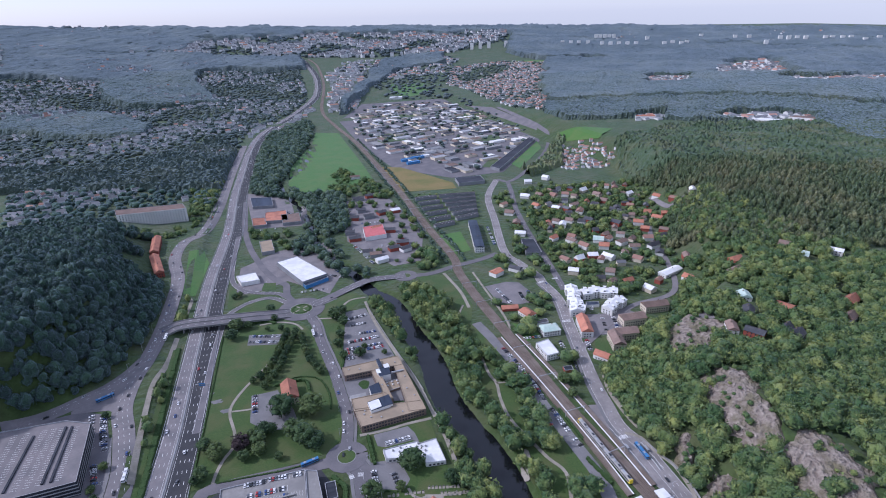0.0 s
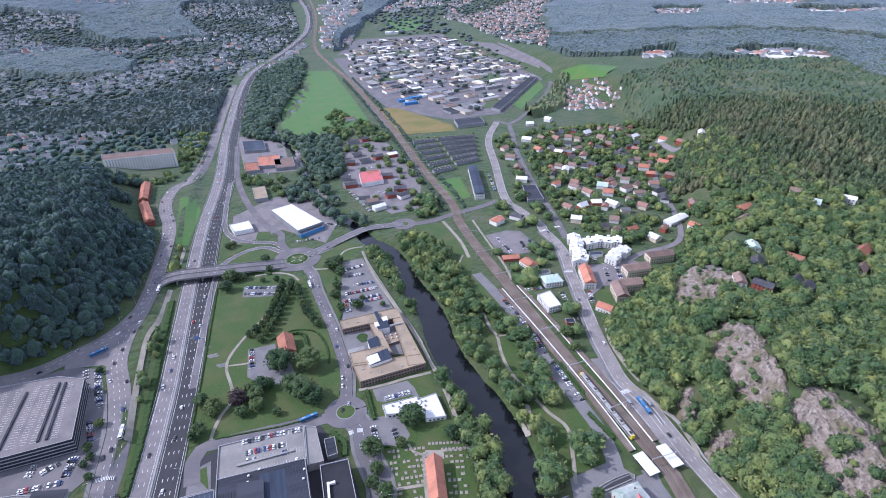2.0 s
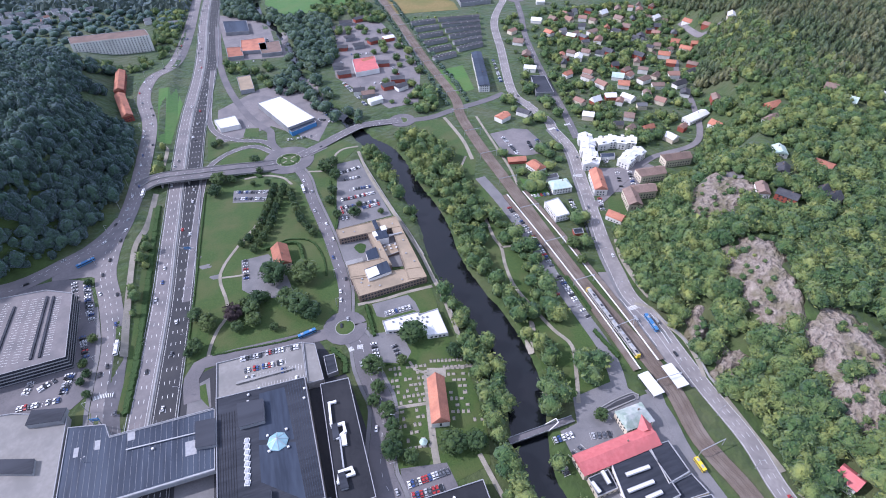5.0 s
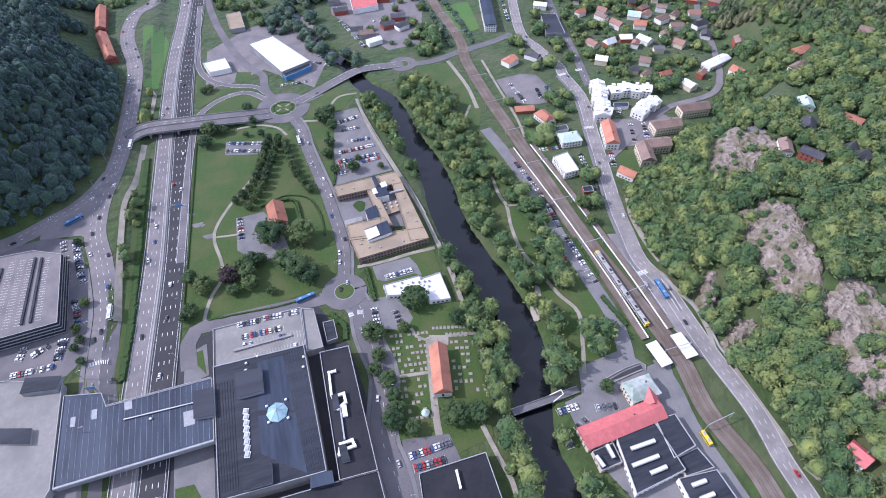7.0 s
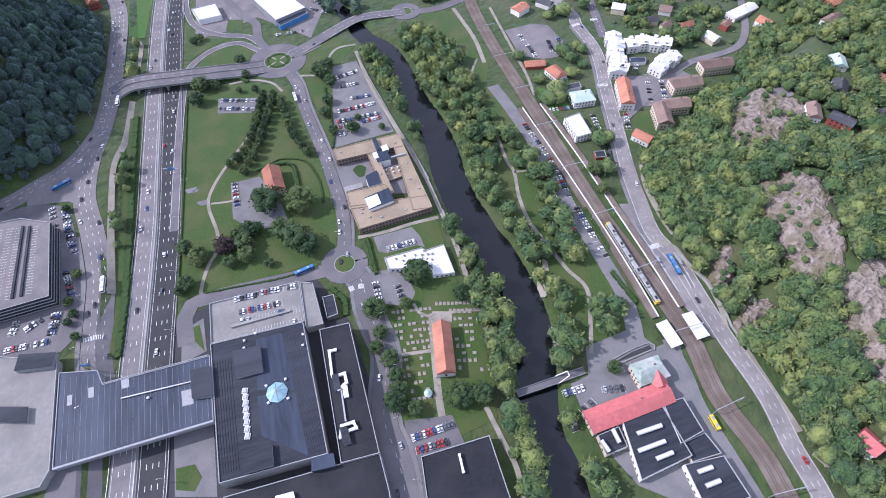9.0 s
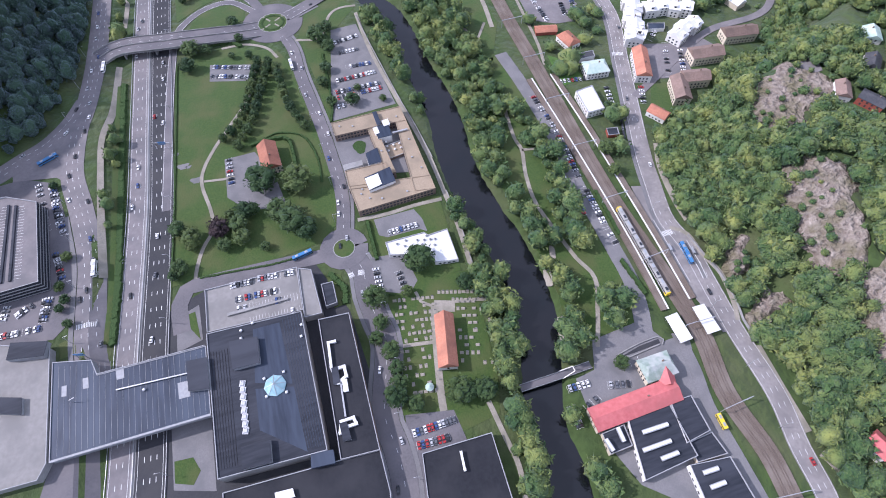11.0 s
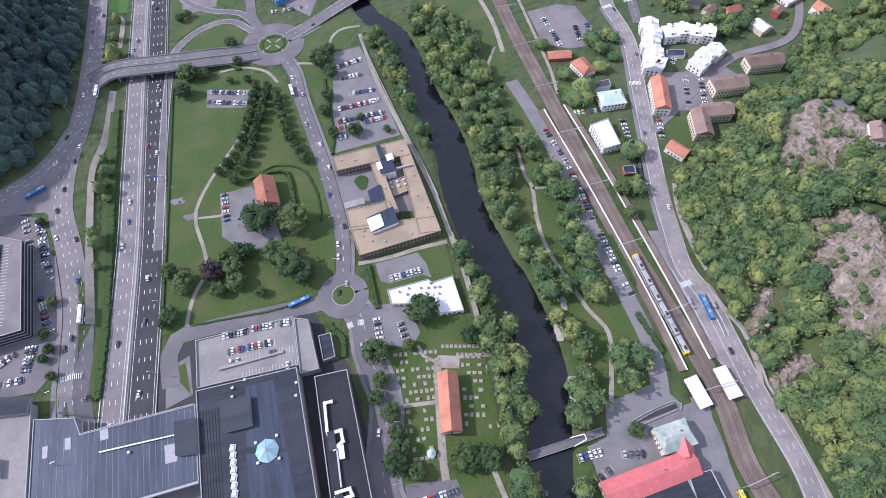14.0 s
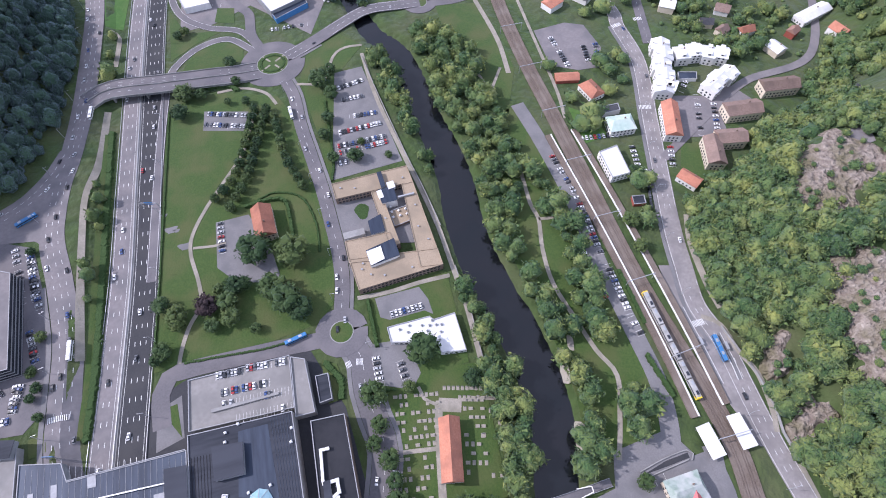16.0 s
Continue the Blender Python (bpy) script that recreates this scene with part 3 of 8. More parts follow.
for line, width, label in (
        ([(-6.4, 555.5), (-14.8, 527.6), (-22.0, 508.8), (-38.2, 485.4), (-52.0, 465.6), (-62.4, 446.0), (-64.8, 429.9), (-60.7, 405.8), (-60.3, 388.4), (-68.6, 374.3), (-73.9, 360.0), (-75.7, 351.0)], 2.6, "gravel footpath winding through the park"),
        ([(-63.0, 434.1), (-48.3, 431.6), (-40.4, 432.1)], 2.0, "gravel side path in the park"),
        ([(-134.3, 369.2), (-135.3, 425.3), (-135.7, 471.6), (-134.6, 499.4), (-127.5, 529.9), (-123.2, 585.8)], 4.5, "pale cycle path on the embankment"),
        ([(40.0, 363.4), (62.0, 362.0), (82.0, 363.0), (103.0, 362.4)], 3.0, "pale footpath between offices and pavilion"),
        ([(-118.5, 640.5), (-115.7, 677.9), (-122.3, 687.2)], 4, "pale cycle path by the underpass"),
        ([(179.8, 438.4), (175.2, 401.9), (176.1, 387.3), (169.9, 363.6), (167.1, 337.8), (170.9, 311.4), (175.4, 286.4), (180.9, 268.1), (171.7, 244.6), (161.4, 223.4)], 2.8, "gravel footpath through the riverside park"),
        ([(176.1, 387.3), (188.9, 385.0)], 2.4, "short gravel path"),
        ([(178.6, 547.4), (181.5, 525.4), (178.2, 509.4), (200.2, 540.6)], 2.4, "forked gravel path among trees"),
        ([(90.5, 593.5), (91.3, 539.8), (98.0, 474.9), (102.8, 437.0), (106.1, 402.5), (106.7, 369.2), (107.2, 338.5), (105.0, 299.6)], 3.2, "pale riverside walk behind the offices"),
        ([(30.2, 572.6), (51.4, 569.5), (66.1, 597.4), (77.7, 605.2), (92.8, 604.2)], 2.6, "pale footpath by the roundabout"),
        ([(-35.2, 582.6), (-14.0, 581.5), (3.7, 570.5), (11.1, 554.7)], 2.6, "pale footpath below the slip road"),
        ([(207.1, 633.4), (209.4, 575.1), (204.8, 532.1)], 4.0, "pale track beside the railway"),
        ([(244.7, 621.4), (240.1, 557.8), (235.9, 501.5), (230.6, 470.5)], 2.6, "pale footpath behind the railway"),
        ([(248.3, 288.4), (257.2, 279.7), (258.5, 261.8), (262.0, 245.9), (258.9, 225.8), (254.0, 212.3)], 3.0, "pale footway under the rock face"),
        ([(85.1, 212.3), (87.3, 190.2), (89.0, 173.0), (85.4, 152.6)], 3.0, "pale footpath by the river"),
        ([(253.2, 128.1), (260.4, 109.7), (270.4, 93.9)], 4.5, "pale lane branching up the hill")):
    tagged(strip("pavement", line, width, GRAVEL_PATH, 0.42, 4), label, "footpath", kind="structure")


def roundabout(c, outer, inner, label, lift):
    tagged(strip("road", [(c[0] + 0.5 * (outer + inner) * math.cos(k * math.pi / 8), c[1] + 0.5 * (outer + inner) * math.sin(k * math.pi / 8)) for k in range(17)], outer - inner, ASPHALT, lift, 3), label, "roundabout", kind="structure")
    tagged(strip("kerb", [(c[0] + inner * math.cos(k * math.pi / 8), c[1] + inner * math.sin(k * math.pi / 8)) for k in range(17)], 0.6, CONCRETE, lift + 0.15, 3), "pale concrete kerb ring", "kerb", kind="structure")
    return plot("ground", disc(*c, inner), GRASS, lift + 0.1, "grassed island of a roundabout")


RB = (14.0, 604.1)
roundabout(RB, 28, 13.5, "large grey roundabout", 0.44)
RB_MINI = (25.6, 343.2)
roundabout(RB_MINI, 17, 7.5, "small grey roundabout beside the park", 0.46)
RB_EAST = (156.6, 645.3)
roundabout(RB_EAST, 16, 7, "small grey roundabout near the railway", 0.5)

# overpass across the motorway
OVERPASS = [(-137.6, 596.2), (-118.7, 604.7), (-72.3, 598.7), (-26.2, 597.1), (1.2, 598.7)]
deck = road("bridge", OVERPASS, 21, ASPHALT, 0, "grey concrete road bridge over the motorway", level=[3.6, 4.2, 4.2, 1.5, -2.6], marks=((-7, 3, 6, 0.2), (-3.5, 3, 6, 0.2), (4, 3, 6, 0.2)))
for sh in (-10.3, -0.5, 10.3):
    strip("parapet", OVERPASS, 0.4, CONCRETE, 0, 6, deck, shift=sh, level=[4.6, 5.2, 5.2, 2.5, -1.9], skirt=2.2)

# laid surfaces
for outline, material, lift, label in (
        ([(-93.8, 331.8), (-70.8, 340.1), (3.9, 338.1), (19.2, 295.7), (24.4, 211.2), (16.5, 158.0), (-101.4, 188.7), (-103.0, 246.9)], DARK_ASPHALT, 0.14, "dark service yards round the shopping centre"),
        ([(-89.7, 325.1), (-75.1, 330.6), (-74.6, 304.9), (-90.9, 300.7)], PAVING, 0.2, "pale drive beside the roof car park"),
        ([(-96.9, 258.8), (-73.8, 256.4), (-74.9, 211.8), (-97.6, 219.3)], PAVING, 0.2, "pale looping drive by the hall"),
        ([(-96.4, 234.8), (-86.0, 233.9), (-82.4, 225.3), (-86.8, 218.8), (-96.8, 222.8)], GRASS, 0.3, "small planted island in the drive"),
        ([(-84.4, 325.4), (-77.9, 326.2), (-75.9, 305.3), (-81.5, 314.7)], GRASS, 0.3, "small planted wedge in the drive"),
        ([(239.6, 329.3), (254.1, 325.0), (250.0, 287.9), (253.5, 263.3), (252.7, 227.7), (252.6, 204.7), (240.5, 208.2), (238.3, 225.1), (235.7, 239.5), (236.0, 284.0), (237.1, 312.5)], LIT_ASPHALT, 0.26, "paved bus bays beside the platform"),
        ([(-200.3, 488.7), (-171.4, 506.9), (-152.8, 526.7), (-145.5, 527.2), (-148.3, 465.7), (-155.2, 455.9), (-167.3, 467.6), (-198.5, 473.6)], RED_ASPHALT, 0.27, "wide asphalt junction by the parking house"),
        ([(305.2, 420.1), (330.5, 416.5), (327.1, 387.7), (304.0, 375.7), (285.8, 384.0)], GRASS, 0.25, "garden lawn below the flats"),
        ([(237.5, 481.2), (253.2, 466.7), (255.2, 444.4), (235.1, 441.7)], MEADOW, 0.25, "small bright lawn by the railway"),
        ([(-160.5, 253.0), (-136.3, 258.0), (-135.6, 200.0), (-172.0, 211.3)], ASPHALT, 0.2, "asphalt yard under the arcade"),
        ([(-75.0, 568.3), (-80.4, 490.1), (-85.3, 422.2), (-91.5, 349.3), (-71.5, 351.7), (-18.7, 349.6), (10.8, 352.8), (23.8, 363.4), (30.2, 392.1), (30.9, 425.3), (26.5, 479.6), (22.8, 538.0), (12.4, 564.4), (-28.3, 580.4), (-60.7, 583.7)], GRASS, 0.18, "mown park lawn with dry patches"),
        ([(45.9, 611.4), (33.0, 575.2), (38.0, 517.5), (39.9, 464.3), (46.0, 462.5), (50.1, 513.8), (67.0, 575.2), (92.8, 604.2), (76.3, 625.1)], GRASS, 0.17, "grass verge by the offices"),
        ([(63.3, 576.4), (41.1, 464.0), (96.0, 466.9), (87.2, 577.5)], PAVING, 0.22, "paved office car park"),
        ([(-47.1, 564.2), (-12.2, 553.4), (-17.8, 533.5), (-49.3, 543.2)], PAVING, 0.26, "small paved car park in the park"),
        ([(-46.1, 451.0), (-22.6, 451.5), (-10.3, 418.2), (-6.2, 389.6), (-35.6, 398.3), (-47.7, 413.2)], PAVING, 0.27, "paved yard of the red-roofed house"),
        ([(41.2, 329.9), (64.3, 327.0), (67.3, 303.3), (59.7, 294.7), (37.5, 304.8)], PAVING, 0.26, "paved parking bay by the churchyard"),
        ([(53.2, 376.2), (101.8, 366.2), (97.6, 301.8), (49.9, 297.6), (43.5, 349.2)], GRASS, 0.20, "lawn round the white pavilion"),
        ([(51.0, 360.0), (81.0, 360.0), (84.5, 350.0), (85.0, 338.5), (80.0, 342.5), (57.0, 342.5), (51.5, 346.0)], PAVING, 0.26, "paved yard before the white pavilion"),
        ([(40.1, 300.5), (65.6, 303.8), (104.3, 299.8), (99.2, 252.6), (95.5, 222.9), (89.0, 203.7), (59.1, 199.7), (31.1, 223.1)], GRASS, 0.19, "churchyard lawn"),
        ([(35.5, 219.8), (63.9, 213.9), (66.3, 190.5), (47.4, 165.2), (29.8, 171.0)], ASPHALT, 0.24, "asphalt car park behind the churchyard"),
        ([(-70.7, 704.9), (-56.8, 667.3), (-24.2, 661.0), (-50.2, 649.4), (-71.5, 633.2)], GRASS, 0.2, "grass triangle inside the slip road"),
        ([(-64.0, 616.2), (-50.8, 638.0), (-32.9, 647.0), (-8.7, 636.3), (-9.6, 617.5), (-25.7, 611.5)], GRASS, 0.2, "grass island inside the looping slip road"),
        ([(-26.8, 695.2), (-11.4, 690.3), (-13.4, 668.2), (-30.8, 675.4)], GRASS, 0.22, "grass island by the filling station"),
        ([(-62.1, 669.9), (-57.1, 756.7), (-2.3, 800.9), (71.6, 812.6), (84.5, 703.3), (51.8, 632.1), (3.4, 689.9), (-32.1, 672.9)], RED_ASPHALT, 0.18, "asphalt forecourt of the white superstore"),
        ([(-130.4, 839.3), (-109.1, 840.5), (-100.8, 792.5), (-112.4, 689.9), (-125.6, 692.1)], MEADOW, 0.2, "bright grass strip between the roads"),
        ([(-191.1, 473.8), (-167.6, 461.9), (-154.1, 405.3), (-149.7, 344.0), (-162.7, 331.1), (-218.4, 337.6), (-241.7, 470.3)], ASPHALT, 0.2, "asphalt car park round the parking house"),
        ([(-159.2, 326.8), (-150.1, 329.0), (-148.7, 317.3), (-158.2, 315.4)], GRASS, 0.26, "small lawn by the crossing"),
        ([(126.6, 314.9), (122.7, 381.4), (140.6, 373.4)], EARTH, 0.1, "river bank"),
        ([(183.3, 491.5), (199.4, 496.3), (205.1, 408.6), (199.9, 336.8), (202.0, 286.2), (200.7, 249.8), (191.7, 228.9), (166.3, 223.5), (145.0, 229.7), (152.7, 263.9), (152.7, 304.7), (147.6, 370.3), (164.6, 437.4)], GRASS, 0.2, "rough grass of the riverside park"),
        ([(169.5, 636.8), (210.8, 627.9), (211.6, 537.0), (189.8, 489.5), (168.9, 529.3), (166.5, 588.7)], GRASS, 0.2, "grass between trees by the railway"),
        ([(140.0, 209.0), (173.7, 213.4), (219.5, 214.6), (208.3, 178.4), (208.4, 149.8), (207.1, 112.2), (172.5, 123.7), (149.5, 143.5), (138.7, 176.5)], PAVING, 0.23, "paved yard round the workshops"),
        ([(160.0, 228.5), (194.7, 231.3), (202.5, 216.1), (199.8, 195.6), (151.5, 206.7)], PAVING, 0.29, "paved station forecourt"),
        ([(244.0, 576.0), (274.0, 578.0), (289.0, 570.0), (292.0, 538.0), (280.0, 516.0), (262.0, 518.0), (242.0, 530.0)], RED_ASPHALT, 0.3, "reddish commuter car park"),
        ([(316.6, 469.7), (349.2, 459.6), (373.2, 465.5), (382.0, 446.1), (351.4, 445.8), (344.4, 416.9), (297.6, 428.4)], RED_ASPHALT, 0.3, "yard between apartment houses"),
        ([(419.9, 406.0), (400.0, 358.2), (380.8, 356.8)], RED_ASPHALT, 0.5, "hilltop yard"),
        ([(54.6, 1322.9), (130.7, 1558.9), (159.1, 1725.1), (225.2, 1692.4), (219.7, 1271.6), (214.5, 1107.9), (146.5, 1100.0), (68.7, 1073.5), (37.9, 1166.8)], MEADOW, 0.25, "bright green hay meadow by the river"),
        ([(249.0, 1234.2), (298.3, 1207.0), (366.4, 1040.5), (360.2, 998.5), (247.9, 1019.4), (248.5, 1116.6)], STUBBLE, 0.25, "yellow-brown stubble field"),
        ([(245.4, 767.3), (282.5, 770.3), (270.4, 693.1), (238.6, 686.5)], MEADOW, 0.25, "bright green playing field"),
        ([(544.9, 1131.1), (713.4, 1324.2), (685.3, 1246.0), (544.8, 1086.1)], MEADOW, 0.3, "green verge of the business park"),
        ([(770.4, 1303.8), (818.3, 1242.9), (855.7, 1184.4), (787.2, 1142.8), (755.2, 1246.9)], MEADOW, 0.4, "distant green field"),
        ([(255.2, 1432.0), (259.6, 1902.0), (398.3, 2210.9), (725.9, 2189.9), (788.0, 1806.3), (765.2, 1423.9), (720.2, 1320.8), (495.9, 1071.4), (377.1, 1075.4), (281.6, 1196.8)], ASPHALT, 0.22, "asphalt yards of the business park"),
        ([(566.1, 2420.9), (619.6, 2638.1), (775.9, 2592.9), (725.2, 2343.0), (608.9, 2293.8)], MEADOW, 0.4, "distant meadow"),
        ([(267.5, 993.6), (389.9, 967.7), (340.9, 834.2), (250.4, 795.5)], GRASS, 0.24, "gardens of the terrace houses"),
        ([(-49.5, 1142.4), (18.4, 1078.5), (60.0, 997.8), (48.3, 900.5), (-37.0, 915.8)], RED_ASPHALT, 0.2, "yard of the red workshops"),
        ([(128.9, 998.3), (211.4, 1046.0), (230.3, 803.9), (189.2, 684.0), (149.4, 682.0), (102.9, 799.7)], RED_ASPHALT, 0.2, "asphalt streets of a small estate"),
        ([(1457.3, 3055.9), (1942.8, 2889.2), (1809.9, 2799.1), (1413.9, 2964.1)], MEADOW, 1.5, "distant pale field")):
    plot("ground" if material in (GRASS, MEADOW, STUBBLE, EARTH) else "pavement", outline, material, lift, label)

# railway
RAILWAY = [(220.8, 93.4), (222.9, 113.0), (224.7, 137.7), (221.0, 174.1), (226.8, 209.1), (226.8, 242.1), (223.9, 279.7), (221.3, 321.6), (221.1, 367.8), (222.0, 419.8), (222.6, 479.4), (222.9, 548.1), (227.2, 627.0), (237.4, 683.1), (239.1, 817.3), (246.2, 1013.2), (250.3, 1267.4), (248.6, 1561.9), (234.1, 1833.8), (234.4, 2157.5), (322.2, 2764.7), (362.5, 3313.7), (342.0, 3575.2)]
track_bed = strip("railway_bed", RAILWAY, 12.5, BALLAST, 0.7, 6)
tagged(track_bed, "brown stone ballast of a double-track railway", "railway", kind="structure")
for sh in (-3.1, -1.65, 1.65, 3.1):
    strip("rail", RAILWAY, 0.16, RAIL_STEEL, 0.95, 6, track_bed, shift=sh, skirt=0.2)

for k, (line, shift, w) in enumerate(((PARK_ROAD, -6.6, 2.4), (MALL_STREET, -9.0, 2.6), (MALL_STREET, 9.0, 2.6), (MAIN_ROAD[6:14], -7.7, 2.4), (LEFT_ROAD[:5], -10.5, 3.0), (EAST_ROAD[:2], 8.0, 2.2))):
    tagged(strip("pavement", line, w, PAVING, 0.372 + 0.006 * k, 6, shift=shift), "pale paved footway beside the street", "footway", kind="structure")


# ---- shopping centre ----
def roof_box(name, outline, z, tall, wall, roof, label, category="roof plant"):
    ob = thing(name, label, category)
    outline = outward(outline)
    Soup().prism(outline, z, z + tall, top=False).done("wall", wall, ob)
    lid = inset(outline, -0.15)
    Soup().prism(lid, z + tall, z + tall + 0.25).done("lid", roof, ob)
    return ob


def pipe_run(name, points, z, w, material, label, category="ventilation duct"):
    ob = thing(name, label, category)
    for a, b in zip(points, points[1:]):
        Soup().beam((*a, z), (*b, z), w, w).done("duct", material, ob)
    for p in points:
        Soup().box(*p, z - 0.9, w * 1.1, w * 1.1, 0.9 + w * 0.55).done("elbow", material, ob)
    return ob


def seams(outline_a, outline_b, n, z, owner, material, w=0.25):
    """Raised seams across a sheet roof, between two edges."""
    (a0, a1), (b0, b1) = outline_a, outline_b
    s = Soup()
    for i in range(n):
        k = (i + 0.5) / n
        p = (a0[0] + (a1[0] - a0[0]) * k, a0[1] + (a1[1] - a0[1]) * k, z)
        q = (b0[0] + (b1[0] - b0[0]) * k, b0[1] + (b1[1] - b0[1]) * k, z)
        s.beam(p, q, w, 0.12)
    return s.done("seam", material, owner)


hall = flat_block("shopping_hall", [(-68.4, 302.1), (-9.6, 299.1), (-10.2, 211.6), (-69.8, 214.8)], 12.0, CONCRETE, TAR, "large flat-roofed shopping hall with dark felt roof", "shopping centre", windows=None)
seams(((-22.9, 298.9), (-10.9, 297.9)), ((-20.6, 216.0), (-11.3, 214.5)), 7, 8.38, hall, METAL_ROOF, 0.2)
seams(((-67.9, 289.3), (-56.2, 288.5)), ((-68.0, 219.1), (-57.9, 218.9)), 7, 8.38, hall, TAR_BLACK)
for q in ([(-40.5, 296.4), (-24.0, 295.9), (-22.5, 254.8), (-43.5, 261.9)], [(-43.9, 258.3), (-22.1, 252.8), (-20.9, 214.2), (-44.6, 233.9)]):
    Soup().prism(outward(q), 8.2, 8.36).done("roof_panel", METAL_ROOF, hall)
skirt_w = flat_block("shopping_hall_link", [(-159.5, 312.5), (-136.7, 306.8), (-133.0, 295.9), (-69.4, 294.4), (-70.1, 251.5), (-158.2, 252.4)], 5.6, GREY_WALL, METAL_ROOF, "grey sheet-roofed shopping arcade spanning the motorway", "shopping arcade", base=3.0, parapet=0.5)
seams(((-157.2, 308.6), (-70.6, 292.0)), ((-155.9, 254.2), (-71.2, 253.3)), 26, 8.14, skirt_w, COPING, 0.10)
for q in ([(-122.6, 295.3), (-118.0, 295.2), (-117.6, 289.0), (-122.1, 289.1)], [(-141.6, 296.3), (-138.3, 296.0), (-138.0, 289.2), (-141.2, 289.5)], [(-87.5, 275.9), (-80.9, 275.6), (-80.7, 265.6), (-87.2, 265.9)], [(-153.4, 295.1), (-150.5, 294.9), (-150.4, 288.2), (-153.2, 288.4)]):
    Soup().prism(outward(q), 8.0, 8.3).done("roof_panel", COPING, skirt_w)
Soup().beam((-158.0, 252.0, 8.1), (-70.2, 251.1, 8.1), 0.9, 1.5).done("fascia", COPING, skirt_w)
Soup().beam((-133.0, 296.2, 8.8), (-70.0, 294.8, 8.8), 0.4, 0.6).done("railing", COPING, skirt_w)
pipe_run("roof_walkway", [(-121.7, 282.6), (-70.6, 279.3)], 8.9, 0.7, STEEL, "narrow pale walkway along the sheet roof", "walkway")
deckhouse = flat_block("parking_deck", [(-252.3, 345.6), (-195.9, 336.1), (-161.0, 322.3), (-159.4, 252.0), (-163.6, 244.1), (-230.4, 246.3)], 6.0, CONCRETE, DECK, "pale concrete roof-top parking deck", "parking deck", parapet=1.0)
roof_box("stair_house", [(-183.8, 320.5), (-182.3, 331.3), (-160.6, 325.6), (-162.5, 316.5)], 8.0, 4.0, GREY_WALL, TAR, "grey stair house on the parking deck")
roof_box("ramp_cover", [(-200.7, 302.9), (-174.1, 294.0), (-173.6, 283.9), (-199.2, 293.2)], 8.0, 2.5, GREY_WALL, TAR, "dark ramp cover on the parking deck")
east_wing = flat_block("shop_wing", [(-0.7, 291.2), (18.8, 289.8), (17.4, 203.3), (-4.6, 204.8)], 10.0, BRICK, TAR_BLACK, "long black-roofed shop wing with white ducts", "shop building")
south_wing = flat_block("shop_wing", [(-69.0, 208.0), (-4.7, 205.1), (17.4, 203.6), (17.5, 181.6), (14.1, 157.6), (-70.1, 177.4)], 9.0, GREY_WALL, TAR_BLACK, "low black-roofed shop wing", "shop building")
car_roof = flat_block("roof_car_park", [(-68.5, 336.5), (-7.5, 334.8), (-9.1, 302.2), (-69.6, 305.4)], 7.0, CONCRETE, DECK, "pale roof-top car park beside the shopping hall", "car park", parapet=1.0)
roof_box("ramp_wall", [(-55.8, 314.6), (-16.7, 313.8), (-16.9, 312.5), (-56.0, 312.8)], 3.0, 1.1, CONCRETE, CONCRETE, "low white wall of the roof ramp", "ramp wall")
flat_block("ramp_tower", [(-7.1, 333.5), (1.3, 329.7), (2.4, 296.0), (-9.1, 296.4)], 7.5, CONCRETE, DECK, "narrow concrete ramp beside the roof car park", "ramp", parapet=1.0)
flat_block("loading_block", [(5.2, 318.3), (13.1, 318.0), (12.9, 301.8), (5.1, 301.2)], 4.5, GREY_WALL, TAR, "small grey loading block", "shed")
roof_box("plant_room", [(-54.6, 291.1), (-38.0, 289.1), (-38.6, 272.3), (-54.2, 272.9)], 8.3, 3.2, GREY_WALL, TAR, "grey plant room on the hall roof")
roof_box("plant_room", [(-54.9, 226.9), (-39.2, 226.2), (-39.9, 214.3), (-55.5, 215.1)], 8.3, 3.0, GREY_WALL, TAR, "low grey plant room on the hall roof")
roof_box("plant_room", [(-80.5, 286.8), (-68.8, 285.5), (-68.8, 265.9), (-80.5, 268.0)], 8.1, 2.8, GREY_WALL, TAR, "grey plant room where the arcade meets the hall")
roof_box("stair_block", [(-19.2, 212.6), (-7.3, 210.9), (-7.5, 203.9), (-20.5, 205.1)], 3.0, 5.5, METAL_ROOF, METAL_ROOF, "pale stair block beside the hall", "stair house")
cx, cy = (-32.4, 256.6)
skylight = thing("skylight", "octagonal pyramid skylight of teal glass", "skylight")
for k in range(8):
    a, b = 2 * math.pi * k / 8, 2 * math.pi * (k + 1) / 8
    p, q, top = (cx + 6.6 * math.cos(a), cy + 6.6 * math.sin(a), 8.9), (cx + 6.6 * math.cos(b), cy + 6.6 * math.sin(b), 8.9), (cx, cy, 12.6)
    mesh_object("pane", [p, q, top, (p[0], p[1], 8.2), (q[0], q[1], 8.2)], [(0, 1, 2), (3, 4, 1, 0)], TEAL_GLASS, skylight)
    Soup().beam(p, top, 0.25, 0.25).done("glazing_bar", STEEL, skylight)
v0, v1 = (-50.7, 263.6), (-52.1, 235.8)
vents = [(v0[0] + (v1[0] - v0[0]) * k / 7, v0[1] + (v1[1] - v0[1]) * k / 7) for k in range(8)]
for k, p in enumerate(vents):
    dome = thing("roof_light", "white box roof light in a row", "roof light", "roof lights on the hall", (*p, 8.3), -0.3)
    Soup().box(0, 0, 0, 3.2, 3.6, 0.7).done("curb", WHITE_ROOF, dome)
    Soup().box(0, 0, 0.7, 2.6, 3.0, 0.5, taper=0.3).done("dome", STEEL, dome)
